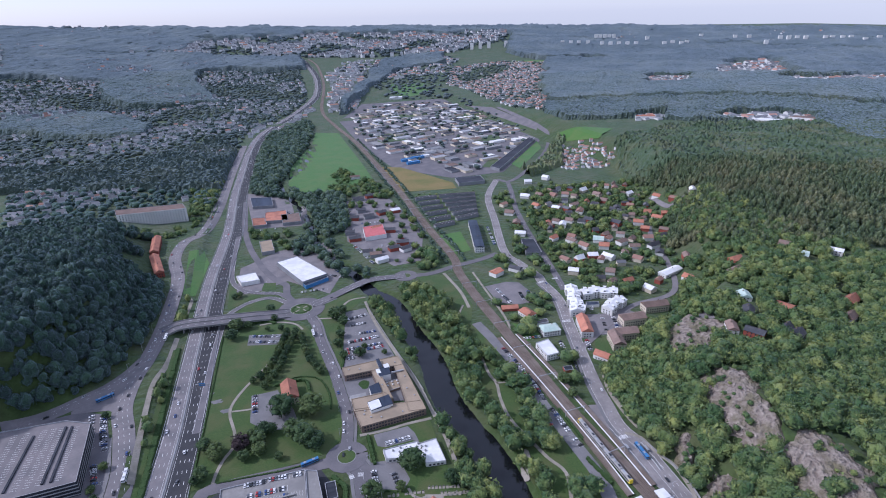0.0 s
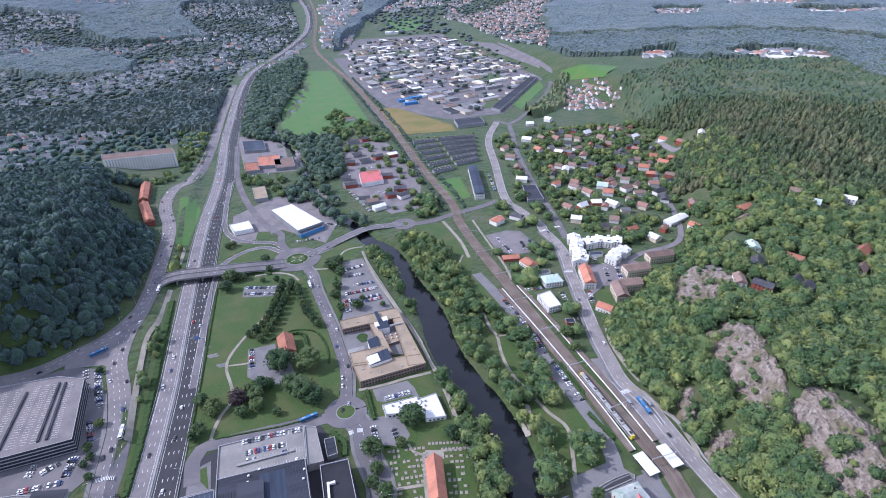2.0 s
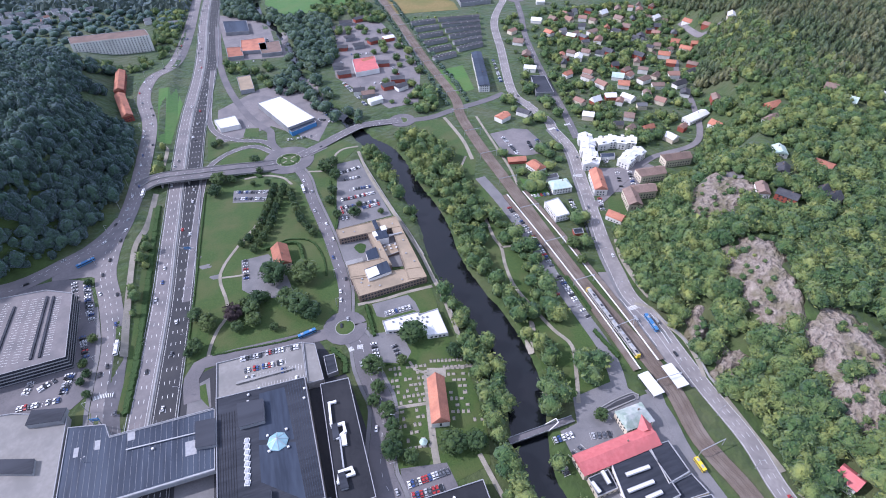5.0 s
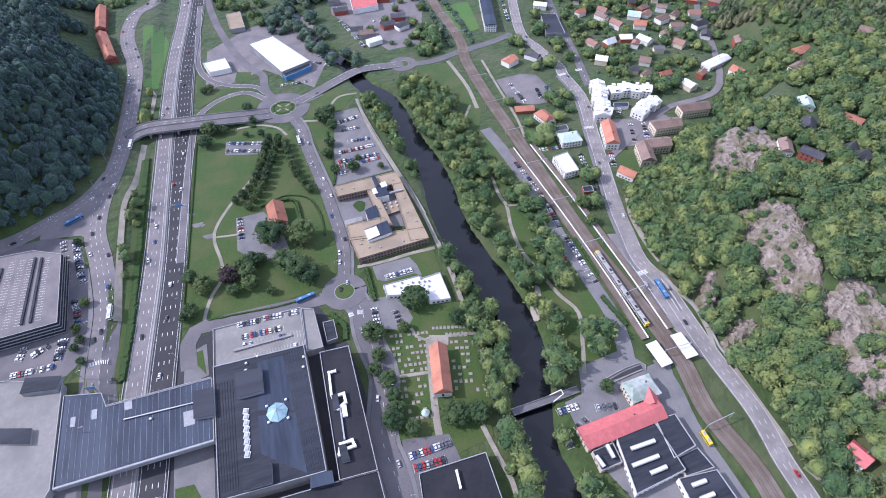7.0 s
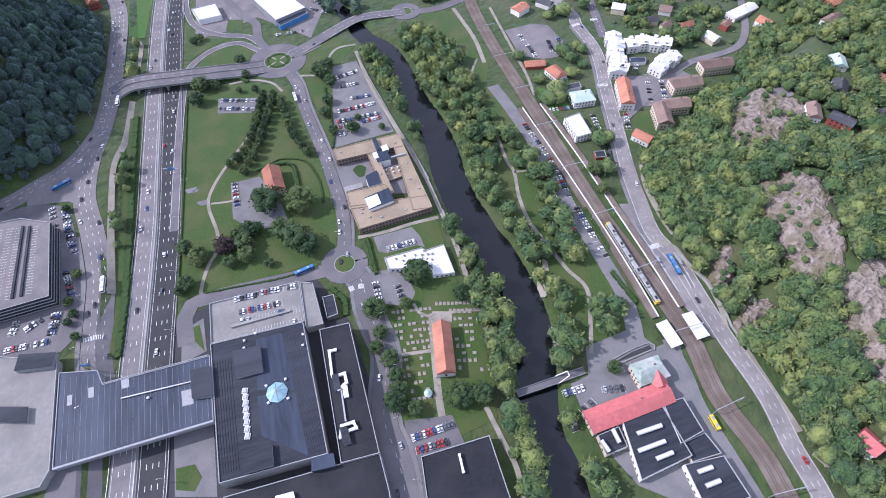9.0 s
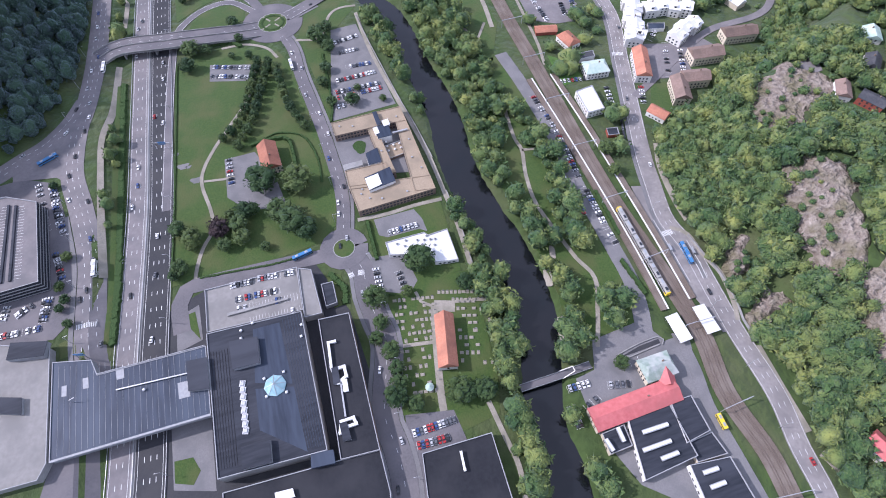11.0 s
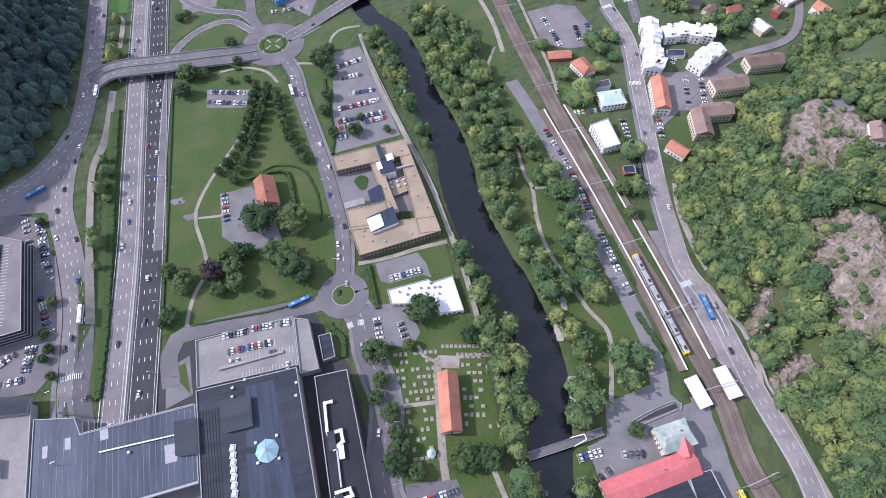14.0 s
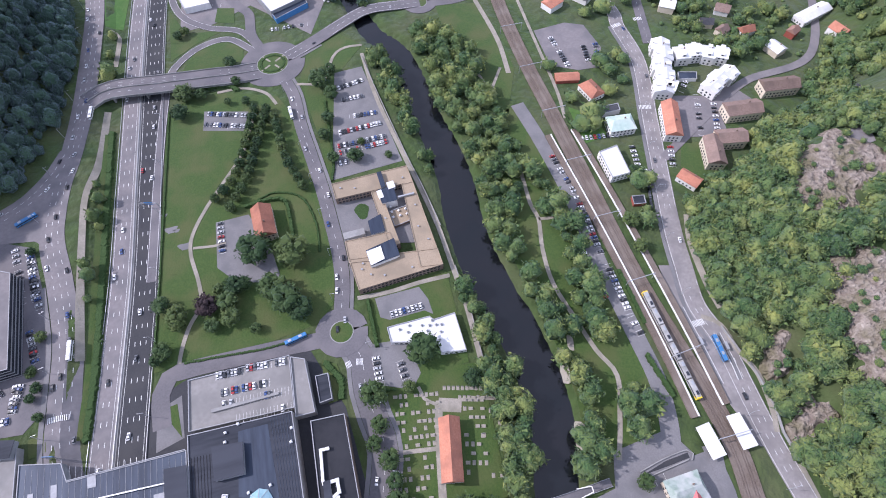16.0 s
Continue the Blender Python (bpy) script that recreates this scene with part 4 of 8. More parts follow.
for p in ((-38.0, 262.6), (-26.3, 263.2), (-38.1, 251.6), (-26.5, 250.6), (-11.1, 289.8), (-12.4, 282.3), (-47.5, 297.5), (-48.1, 292.3), (-40.1, 300.4), (-106.4, 277.8), (-78.3, 284.1), (-53.8, 216.4), (-44.3, 216.3), (-47.5, 279.1), (-52.3, 278.4)):
    fan = thing("roof_fan", "small white roof fan", "roof fan", "roof fans", (*p, 8.3), 0.2)
    Soup().box(0, 0, 0, 1.3, 1.3, 0.9).done("base", STEEL, fan)
    Soup().box(0, 0, 0.9, 1.6, 1.6, 0.5, taper=0.4).done("cap", WHITE_ROOF, fan)
pipe_run("ventilation_duct", [(6.4, 273.2), (2.5, 273.4), (1.1, 257.6)], 7.6, 1.5, WHITE_ROOF, "white bent ventilation duct")
pipe_run("ventilation_duct", [(1.5, 255.9), (8.6, 255.8), (8.6, 249.7), (3.2, 247.0)], 7.6, 1.7, WHITE_ROOF, "white hooked ventilation duct")
pipe_run("ventilation_duct", [(-1.7, 218.6), (0.2, 224.7), (7.3, 224.8), (8.1, 221.0), (1.7, 220.8)], 7.6, 1.6, WHITE_ROOF, "white coiled ventilation duct")
pipe_run("ventilation_duct", [(4.5, 246.6), (3.1, 227.2)], 7.3, 0.9, STEEL, "long grey ventilation duct")
roof_box("air_handler", [(1.2, 256.7), (4.7, 256.7), (4.4, 246.9), (0.6, 246.7)], 6.4, 2.2, GREY_WALL, TAR, "grey air handler on the shop wing")
roof_box("air_handler", [(-0.8, 223.7), (3.1, 223.4), (3.6, 213.5), (-0.9, 213.7)], 6.4, 2.2, GREY_WALL, TAR, "grey air handler on the shop wing")
roof_box("air_handler", [(5.7, 248.0), (8.4, 247.8), (7.9, 240.6), (5.2, 240.8)], 6.4, 1.6, WHITE_ROOF, WHITE_ROOF, "white louvred air handler")
roof_box("air_handler", [(-41.6, 199.0), (-32.2, 198.3), (-31.7, 194.0), (-41.3, 194.8)], 5.4, 1.8, STEEL, WHITE_ROOF, "pale louvred air handler")

# parking house by the west road
PH = [(-192.8, 447.8), (-171.6, 436.5), (-166.2, 368.3), (-195.7, 367.1), (-232.2, 366.0), (-241.0, 451.1)]
# solid walls in dark TAR stand for the shade inside the open storeys
house_p = flat_block("parking_house", PH, 13.0, TAR, RED_ASPHALT, "grey multi-storey parking house with slatted sides", "parking house", parapet=1.0)
for k in range(4):
    ring = inset(outward(PH), -0.5)
    Soup().prism(ring, 4.2 + 3.0 * k, 5.2 + 3.0 * k, top=False).done("guard_rail", STEEL, house_p)
for a, b in (((-185.5, 437.5), (-184.2, 374.5)), ((-190.3, 439.1), (-189.8, 374.6)), ((-212.5, 435.8), (-213.8, 375.0))):
    Soup().beam((*a, 15.6), (*b, 15.6), 1.6, 1.0).done("ramp_wall", TAR, house_p)

stripes = Soup()
for a, b in (((-206.2, 440.5), (-207.6, 375.0)), ((-219.0, 441.6), (-220.2, 374.6)), ((-228.0, 442.6), (-227.0, 374.0)), ((-182.1, 436.0), (-180.1, 375.6)), ((-193.1, 438.7), (-192.6, 375.2)), ((-199.3, 439.7), (-200.2, 375.5))):
    for k in range(26):
        p = Vector(a) + (Vector(b) - Vector(a)) * (k / 25)
        stripes.box(p.x, p.y, 15.05, 4.6, 0.16, 0.03, -0.1)
stripes.done("bay_marking", WHITE_LINE, house_p)["kind"] = "stuff"

# ---- offices, pavilion, chapel and park house ----
OH = 4.0
for k, q in enumerate(([(40.2, 455.8), (97.2, 456.3), (98.0, 440.7), (40.8, 441.4)],
                       [(89.4, 440.5), (98.0, 440.7), (100.4, 368.4), (85.2, 370.7)],
                       [(40.4, 390.1), (100.1, 381.4), (100.4, 368.4), (42.3, 365.6)],
                       [(40.6, 404.7), (72.0, 403.3), (74.0, 381.4), (40.1, 387.1)],
                       [(66.5, 440.1), (73.4, 440.9), (76.7, 392.1), (69.0, 391.4)])):
    flat_block("office_wing", q, 7 + 0.03 * k, BRICK, GRIT_ROOF, "brown brick office wing with gravelled flat roof", "office building", windows=(3.2, 1.6, 1.0, 0.9, 1.5, None), parapet=0.5, group="courtyard offices", lip=GRIT_ROOF)
plot("pavement", [(40.7, 447.7), (90.8, 444.8), (89.8, 393.3), (40.1, 406.5)], PAVING, 0.3, "paved office courtyard")
roof_box("plant_room", [(53.1, 391.8), (73.3, 395.9), (73.9, 382.1), (53.8, 379.3)], 3.4, 3.0, PLASTER, METAL_ROOF, "plant room with grey roof on the offices")
roof_box("plant_screen", [(53.3, 390.5), (63.2, 392.0), (63.7, 382.0), (54.0, 379.5)], 6.45, 0.5, PLASTER, WHITE_ROOF, "white roof hatch on the plant room")
roof_box("plant_room", [(71.6, 439.6), (83.2, 440.0), (83.0, 427.1), (72.1, 427.2)], -2.5, 7.5, PLASTER, METAL_ROOF, "pale plant block between the courtyards")
roof_box("stair_house", [(59.3, 415.8), (69.0, 418.8), (69.0, 404.5), (59.2, 404.4)], -2.5, 7.0, PLASTER, METAL_ROOF, "white stair block with grey roof", "stair house")
pipe_run("ventilation_duct", [(84.8, 429.5), (95.5, 429.6)], 4.6, 1.2, STEEL, "grey duct on the office roof")
for k in range(7):
    p = (82.3, 422.0)
    crate = thing("roof_dome", "white domed roof light", "roof light", "roof lights in the courtyard", (p[0] - 5 + 5 * (k % 3), p[1] - 5 + 4.5 * (k // 3), -0.1), 0.3)
    Soup().box(0, 0, 0, 1.5, 1.5, 0.5).done("curb", WHITE_ROOF, crate)
    Soup().box(0, 0, 0.5, 1.2, 1.2, 0.5, taper=0.4).done("dome", WHITE_ROOF, crate)
for q, h in (([(74.2, 454.0), (77.4, 454.4), (77.8, 440.6), (74.6, 440.2)], 2.6), ([(79.0, 443.5), (84.0, 444.0), (84.4, 438.2), (79.4, 437.6)], 2.0), ([(70.6, 438.4), (74.0, 438.8), (74.4, 432.0), (71.0, 431.6)], 1.8)):
    roof_box("air_handler", q, 3.6, h, GREY_WALL if h > 2.4 else PLASTER, METAL_ROOF if h > 2.4 else WHITE_ROOF, "boxy air handler on the office roof")
roof_box("court_porch", [(40.4, 413.4), (55.0, 413.6), (55.2, 408.8), (40.6, 408.4)], -2.6, 3.2, PLASTER, CONCRETE, "pale entrance porch closing the office courtyard", "porch")
plot("ground", [(57 + (5 + math.sin(3 * a)) * math.cos(a), 430 + 7 * math.sin(a)) for a in np.arange(0, 6.2, 0.45)], HEDGE, 0.42, "planted bed in the office courtyard", grid=3.0)
for p in ((49.0, 384.0), (47.5, 380.0), (52.5, 374.5), (61.0, 371.5), (92.0, 402.0), (94.5, 420.0), (91.5, 446.0), (56.0, 447.0), (46.0, 450.0), (80.0, 372.0), (96.0, 390.0), (71.5, 415.0)):
    cowl = thing("roof_vent", "small round vent on the gravelled roof", "roof vent", "vents on the office roof", (*p, 3.55))
    Soup().prism(disc(0, 0, 0.45, 8), 0, 0.7).done("pipe", STEEL, cowl)
    Soup().prism(disc(0, 0, 0.75, 8), 0.7, 0.95).done("cap", COPING, cowl)
flat_block("courtyard_hall", [(75.5, 423.0), (88.4, 424.7), (89.2, 411.2), (76.4, 409.2)], 2.8, BRICK, GRIT_ROOF, "low hall filling a courtyard", "hall")
flat_block("pavilion", [(54.0, 336.6), (82.0, 336.4), (84.0, 333.4), (98.2, 334.2), (98.0, 308.0), (82.4, 310.6), (82.2, 318.2), (54.0, 326.0)], 4.2, PLASTER, WHITE_ROOF, "low white pavilion with stained pale roof", "pavilion", windows=(3.4, 1.8, 1.4, 0.9, 1.5, None))
for p in ((61.4, 332.8), (66.0, 329.6), (67.9, 333.6), (75.6, 331.5), (78.0, 327.0), (80.2, 330.2), (82.6, 333.0), (84.4, 329.4), (86.0, 324.0), (84.0, 319.0), (87.6, 328.6)):
    fan = thing("roof_fan", "grey roof fan on the pavilion", "roof fan", "roof fans on the pavilion", (*p, 0.6), 0.3)
    Soup().box(0, 0, 0, 1.4, 1.4, 0.9).done("base", STEEL, fan)
    Soup().box(0, 0, 0.9, 1.0, 1.0, 0.6, taper=0.4).done("cap", GREY_WALL, fan)
chapel = gable_house("chapel", (75.8, 271.3), (68.3, 238.0), 11.5, 6.5, 12.5, PLASTER, RED_TILE, "white chapel with a long orange-red tiled roof", "chapel", windows=(6.0, 1.3, 3.2, 1.6, 3.0), chimney=False)
gable_house("manor", (-12.0, 450.0), (-10.9, 424.8), 14, 7.5, 12.5, CREAM, RED_TILE, "old manor house with orange tiled roof", "house", windows=(3.4, 1.3, 1.6))
gazebo_c = (54.1, 230.7)
gazebo = thing("gazebo", "small round pavilion with pale green roof", "gazebo", "", (*gazebo_c, ground_z(*gazebo_c)))
Soup().prism(disc(0, 0, 2.2, 10), 0, 2.6).done("wall", PLASTER, gazebo)
cone = Soup()
cone.v = [(2.7 * math.cos(k * 0.628), 2.7 * math.sin(k * 0.628), 2.6) for k in range(10)] + [(0, 0, 4.6)]
cone.f = [(k, (k + 1) % 10, 10) for k in range(10)]
cone.done("roof", GREEN_ROOF, gazebo)

# ---- station and workshops ----
for name, q in (("station_shelter", [(209.1, 227.2), (217.7, 227.9), (218.3, 209.3), (209.6, 208.8)]), ("station_shelter", [(228.9, 228.0), (237.1, 227.9), (237.7, 208.9), (228.5, 208.8)])):
    q = outward(q)
    s = thing(name, "white flat-roofed platform shelter", "shelter", "platform shelters")
    Soup().prism(q, 0.9, 1.4).done("roof", WHITE_ROOF, s)
    for p in inset(q, 1.2):
        Soup().box(*p, -3, 0.3, 0.3, 3.9).done("post", STEEL, s)
    Soup().prism(inset(q, 1.8), -3, 0.2, top=False).done("screen", GLASS, s)
PLAT_W = [(213.0, 457.5), (215.7, 381.9), (216.8, 320.7), (216.7, 273.4), (215.5, 232.5)]
PLAT_E = [(229.9, 457.1), (232.4, 389.7), (233.0, 326.9), (233.0, 277.8), (232.0, 234.4)]
for line, sh in ((PLAT_W, 2.4), (PLAT_E, -2.4)):
    deckp = strip("platform", line, 4.6, BALLAST, 1.5, 6, shift=sh, skirt=1.8)
    tagged(deckp, "long brownish railway platform with a white edge", "platform", kind="structure")
    strip("edge_line", line, 1.1, WHITE_LINE, 1.56, 6, deckp, skirt=0.1)
gable_house("station_house", (177.7, 199.4), (197.5, 199.7), 14, 6.5, 10.5, CREAM, STATION_ROOF, "cream station house with dull green sheet roof", "station building", windows=(3.2, 1.2, 1.4), hip=3.0)
gable_house("station_annex", (191.3, 199.8), (188.6, 187.7), 9, 6.0, 9.5, CREAM, RED_SHEET, "red-roofed annex of the station house", "annex", windows=None, chimney=False)
gable_house("red_hall", (137.5, 182.6), (191.9, 184.4), 13.5, 6.0, 9.0, CREAM, RED_SHEET, "long workshop hall with red sheet roof", "workshop", windows=(3.0, 1.4, 1.6))
for q, t in (([(156.9, 178.9), (183.6, 178.4), (184.2, 147.5), (150.5, 144.8)], 6.0), ([(184.6, 178.8), (198.1, 178.3), (198.1, 157.4), (181.8, 155.2)], 6.0), ([(177.3, 144.7), (200.9, 141.9), (201.6, 118.8), (175.3, 120.2)], 6.0), ([(139.5, 174.6), (153.8, 175.4), (153.0, 163.4), (139.0, 162.8)], 4.5), ([(182.8, 155.4), (199.3, 156.7), (201.5, 143.6), (183.1, 144.5)], 4.0)):
    flat_block("workshop", q, t, PLASTER if t > 5 else CREAM, TAR, "low workshop with grey felt roof", "workshop", windows=(3.5, 1.6, 1.8), group="workshops by the railway")
for a, b in (((160.7, 167.9), (176.7, 167.7)), ((156.3, 159.1), (173.8, 159.2)), ((163.7, 152.1), (174.6, 152.4)), ((181.7, 138.8), (190.9, 138.6)), ((181.6, 131.2), (190.8, 131.2)), ((139.5, 171.0), (140.8, 163.9)), ((148.7, 174.7), (148.7, 166.6))):
    sk = thing("roof_lantern", "long glazed roof lantern", "roof light", "roof lanterns on the workshops")
    Soup().beam((*a, 3.3), (*b, 3.3), 2.6, 0.9).done("curb", STEEL, sk)
    Soup().beam((*a, 3.9), (*b, 3.9), 1.6, 0.5).done("glazing", WHITE_ROOF, sk)
flat_block("storehouse", [(39.0, 195.0), (79.9, 193.9), (78.7, 157.9), (77.9, 136.8), (31.2, 144.2)], 7.0, GREY_WALL, TAR_BLACK, "flat black-roofed building behind the churchyard", "building", windows=(3.5, 1.8, 1.6))
pipe_run("ventilation_duct", [(59.8, 188.7), (58.9, 179.5)], 4.9, 1.3, WHITE_ROOF, "white ventilation duct on a black roof")
gable_house("hill_house", (277.8, 127.8), (281.1, 116.3), 11, 6.5, 10.5, PLASTER, RED_SHEET, "white villa with bright red roof", "house")
footbridge = strip("footbridge", [(105.8, 213.5), (128.5, 213.5), (152.0, 214.2)], 4.5, ASPHALT, 0, 5, level=[-2.2, -1.6, -2.2], skirt=0.8)
tagged(footbridge, "narrow grey bridge over the river", "bridge", kind="structure")
frame_w = thing("bridge_frame", "white leaning steel frame at the bridge end", "bridge frame")
for a, b in (((132.5, 211.2, -1.6), (139.5, 212.2, 3.4)), ((132.5, 216.2, -1.6), (139.5, 215.2, 3.4)), ((139.5, 212.2, 3.4), (139.5, 215.2, 3.4))):
    Soup().beam(a, b, 0.5, 0.5).done("strut", PLASTER, frame_w)
for sh in (-2.2, 2.2):
    strip("railing", [(105.8, 213.5), (128.5, 213.5), (152.0, 214.2)], 0.15, STEEL, 0, 5, footbridge, shift=sh, level=[-1.2, -0.6, -1.2], skirt=1.0)

# ---- north: superstore, filling station, flats ----
flat_block("superstore", [(-7.1, 742.4), (22.0, 752.8), (55.8, 677.1), (21.8, 663.4)], 8.0, GREY_WALL, WHITE_ROOF, "white-roofed superstore by the junction", "store")
flat_block("store_annex", [(22.2, 664.1), (54.3, 678.5), (55.8, 669.7), (24.6, 655.4)], 5.5, BLUE_PAINT, METAL_ROOF, "low blue entrance wing of the superstore", "store")
flat_block("filling_station", [(-61.8, 720.3), (-36.6, 723.5), (-31.6, 696.7), (-55.4, 695.2)], 6.0, PLASTER, WHITE_ROOF, "white filling station canopy", "filling station")
flat_block("slab_block", [(-262.2, 1031.6), (-152.1, 1023.8), (-143.2, 991.8), (-253.7, 998.9)], 25.0, PLASTER, BROWN_TILE, "long pale slab of flats with rows of windows", "apartment block", windows=(3.0, 1.6, 2.8))
gable_house("row_house", (-181.5, 902.6), (-177.6, 836.4), 12, 8, 11.5, RED_WALL, RED_TILE, "red-brick row of houses with red roof", "row house")
gable_house("row_house", (-175.4, 822.0), (-159.7, 753.5), 12, 8, 11.5, RED_WALL, RED_TILE, "red-brick row of houses with red roof", "row house")

# white terrace round a court
for a, b, w, n in (((338.7, 523.0), (312.9, 465.6), 15, 5), ((342.2, 505.7), (365.3, 501.3), 14, 2), ((366.2, 501.1), (383.3, 489.9), 14, 2), ((346.7, 460.3), (377.4, 474.9), 14, 3), ((316.4, 478.6), (326.1, 470.2), 12, 1)):
    a, b = Vector(a), Vector(b)
    side = Vector((-(b - a).y, (b - a).x)).normalized()
    for k in range(n):
        p, q = a + (b - a) * (k / n), a + (b - a) * ((k + 1) / n) - (b - a).normalized() * 0.5
        off = side * (0.9 if k % 2 else -0.9)
        unit = gable_house("white_terrace", p + off, q + off, w, 8.3 + 0.5 * (k % 2), 11.3 + 0.6 * (k % 2), PLASTER, WHITE_ROOF, "white apartment house with pale sheet roof", "apartment house", group="white terrace", windows=(2.9, 1.5, 2.0), chimney=k % 2 == 0)
        for y in (-w * 0.3, w * 0.3):
            dormer = Soup().box(0, y, 8.6, 3.2, 3.6, 2.4).done("dormer", PLASTER, unit)
            Soup().box(0, y, 11.0, 3.7, 4.1, 0.3).done("dormer_roof", WHITE_ROOF, dormer)
            Soup().box(0, y + math.copysign(1.82, y), 9.2, 1.8, 0.08, 1.3).done("dormer_window", GLASS, dormer)
flat_block("garage", [(337.8, 488.6), (352.8, 483.9), (348.9, 476.8), (334.6, 480.6)], 3.5, PLASTER, METAL_ROOF, "pale garage with flat roof", "garage")
gable_house("apartment_house", (311.0, 455.6), (299.1, 424.0), 12.5, 8, 12, PLASTER, RED_TILE, "long white house with orange tiled roof", "apartment house")
for a, b, w in (((389.8, 450.1), (418.5, 445.8), 13), ((348.9, 435.3), (376.2, 431.8), 14), ((324.2, 414.1), (315.9, 390.2), 13), ((328.2, 412.9), (349.3, 408.7), 13)):
    gable_house("apartment_house", a, b, w, 8.5, 12, CREAM, BROWN_TILE, "cream apartment house with brown tiled roof", "apartment house", group="brown-roofed flats")
gable_house("cottage", (288.2, 392.8), (296.3, 379.6), 10, 5, 8.5, PLASTER, RED_TILE, "small white house with orange roof by the wood", "house")
flat_block("white_house", [(238.5, 426.8), (254.1, 428.9), (252.3, 402.1), (237.8, 401.7)], 7.0, PLASTER, WHITE_ROOF, "white house with pale flat roof", "house", windows=(3.2, 1.4, 1.6))
gable_house("villa", (256.9, 449.6), (276.6, 447.2), 15, 6.5, 9.5, PLASTER, GREEN_ROOF, "white villa with pale green roof", "villa", hip=4)
flat_block("dark_shed", [(256.5, 470.2), (274.7, 469.6), (273.3, 462.4), (255.2, 463.0)], 5, PLASTER, BLACK_TILE, "white shed with black roof", "shed")
gable_house("garage_row", (239.1, 512.8), (257.4, 508.4), 9, 3.5, 6, RED_WALL, RED_TILE, "low garage row with orange roof", "garage", windows=None, chimney=False)
gable_house("villa", (258.8, 498.8), (263.0, 481.5), 13, 5, 8.5, PLASTER, RED_TILE, "white house with orange hipped roof", "villa", hip=3)
flat_block("hut", [(246.1, 384.9), (255.0, 383.2), (253.2, 376.0), (244.4, 377.7)], 3.4, RED_WALL, TAR, "small dark hut by the railway", "hut")

# hillside and valley villas
ROOFS = {"r": (RED_TILE, "orange tiled roof"), "d": (BLACK_TILE, "dark tiled roof"), "b": (BROWN_TILE, "brown tiled roof"), "w": (WHITE_ROOF, "pale sheet roof"), "g": (GREEN_ROOF, "pale green roof")}
WALLS = ((PLASTER, "white"), (CREAM, "cream"), (PLASTER, "white"), (RED_WALL, "red wooden"))
VILLAS = [((271.3, 601.9), "r"), ((300.5, 603.6), "d"), ((377.6, 603.8), "r"), ((397.8, 599.2), "w"), ((368.9, 567.6), "w"), ((421.3, 602.5), "w"), ((488.2, 627.8), "b"), ((505.1, 654.9), "b"), ((422.4, 661.2), "b"), ((461.8, 649.2), "g"), ((428.9, 636.0), "r"), ((455.3, 625.1), "r"), ((533.6, 625.8), "r"), ((523.0, 599.3), "d"), ((514.0, 575.8), "d"), ((562.1, 686.6), "r"), ((555.2, 661.0), "r"), ((605.7, 694.5), "r"), ((578.8, 644.6), "b"), ((528.2, 698.4), "d"), ((572.7, 760.3), "d"), ((549.5, 790.2), "d"), ((514.7, 805.1), "b"), ((505.5, 772.4), "r"), ((475.8, 801.7), "w")]
VILLAS += [((507.9, 869.2), "r"), ((483.7, 879.7), "b"), ((531.5, 865.4), "r"), ((458.0, 887.7), "w"), ((586.0, 841.7), "b"), ((640.7, 864.6), "r"), ((643.5, 823.2), "w"), ((609.5, 881.8), "b"), ((552.7, 980.9), "w"), ((655.1, 757.7), "r"), ((646.2, 706.7), "r"), ((648.0, 671.1), "w"), ((490.2, 490.2), "r"), ((429.3, 489.2), "w"), ((526.1, 536.3), "b"), ((521.4, 454.4), "r"), ((496.3, 430.4), "b"), ((582.2, 418.1), "g"), ((584.8, 445.4), "b"), ((465.6, 339.4), "r"), ((451.6, 374.5), "g"), ((429.2, 347.7), "d")]
VILLAS += [((405.4, 316.8), "d"), ((434.9, 310.3), "d"), ((435.3, 300.9), "d"), ((394.2, 332.6), "b"), ((399.7, 857.4), "r"), ((390.5, 813.1), "b"), ((380.6, 765.3), "b"), ((364.2, 717.9), "w"), ((506.4, 970.8), "w"), ((576.4, 875.7), "w"), ((576.7, 805.1), "b"), ((603.5, 764.1), "r"), ((496.2, 729.1), "d"), ((445.0, 726.0), "w"), ((495.3, 606.7), "b"), ((472.4, 568.9), "r"), ((440.0, 591.1), "w"), ((450.9, 829.5), "r"), ((540.0, 326.9), "r"), ((508.6, 304.2), "b"), ((624.5, 410.7), "w")]
rng = random.Random(5)
for (x, y), kind in VILLAS:
    roof, words = (MUTED_TILE, "muted red tiled roof") if kind == "r" and y > 560 and rng.random() < 0.6 else ROOFS[kind]
    wall, tone = rng.choice(WALLS)
    l, w, turn = rng.uniform(12, 17), rng.uniform(9.5, 12.5), rng.choice((0.3, -0.5, 0.9, -1.1)) + rng.uniform(-0.2, 0.2)
    dx, dy = math.cos(turn) * l / 2, math.sin(turn) * l / 2
    gable_house("house", (x - dx, y - dy), (x + dx, y + dy), w, rng.uniform(4.5, 6.2), rng.uniform(7.8, 9.8), wall, roof, tone + " house with " + words + " among trees", "house", group="villas", windows=(2.8, 1.2, 2.2) if y < 420 else None)
for a, b, w, t, label in (((310.4, 787.6), (279.3, 680.0), 14, 9, "long grey block of flats beside the lane"),):
    gable_house("apartment_block", a, b, w, t, t + 1.5, PLASTER, METAL_ROOF, label, "apartment block")
flat_block("school", [(352.2, 692.3), (370.7, 684.7), (358.0, 635.3), (336.2, 642.3)], 6, GREY_WALL, TAR, "grey flat-roofed school building", "school")
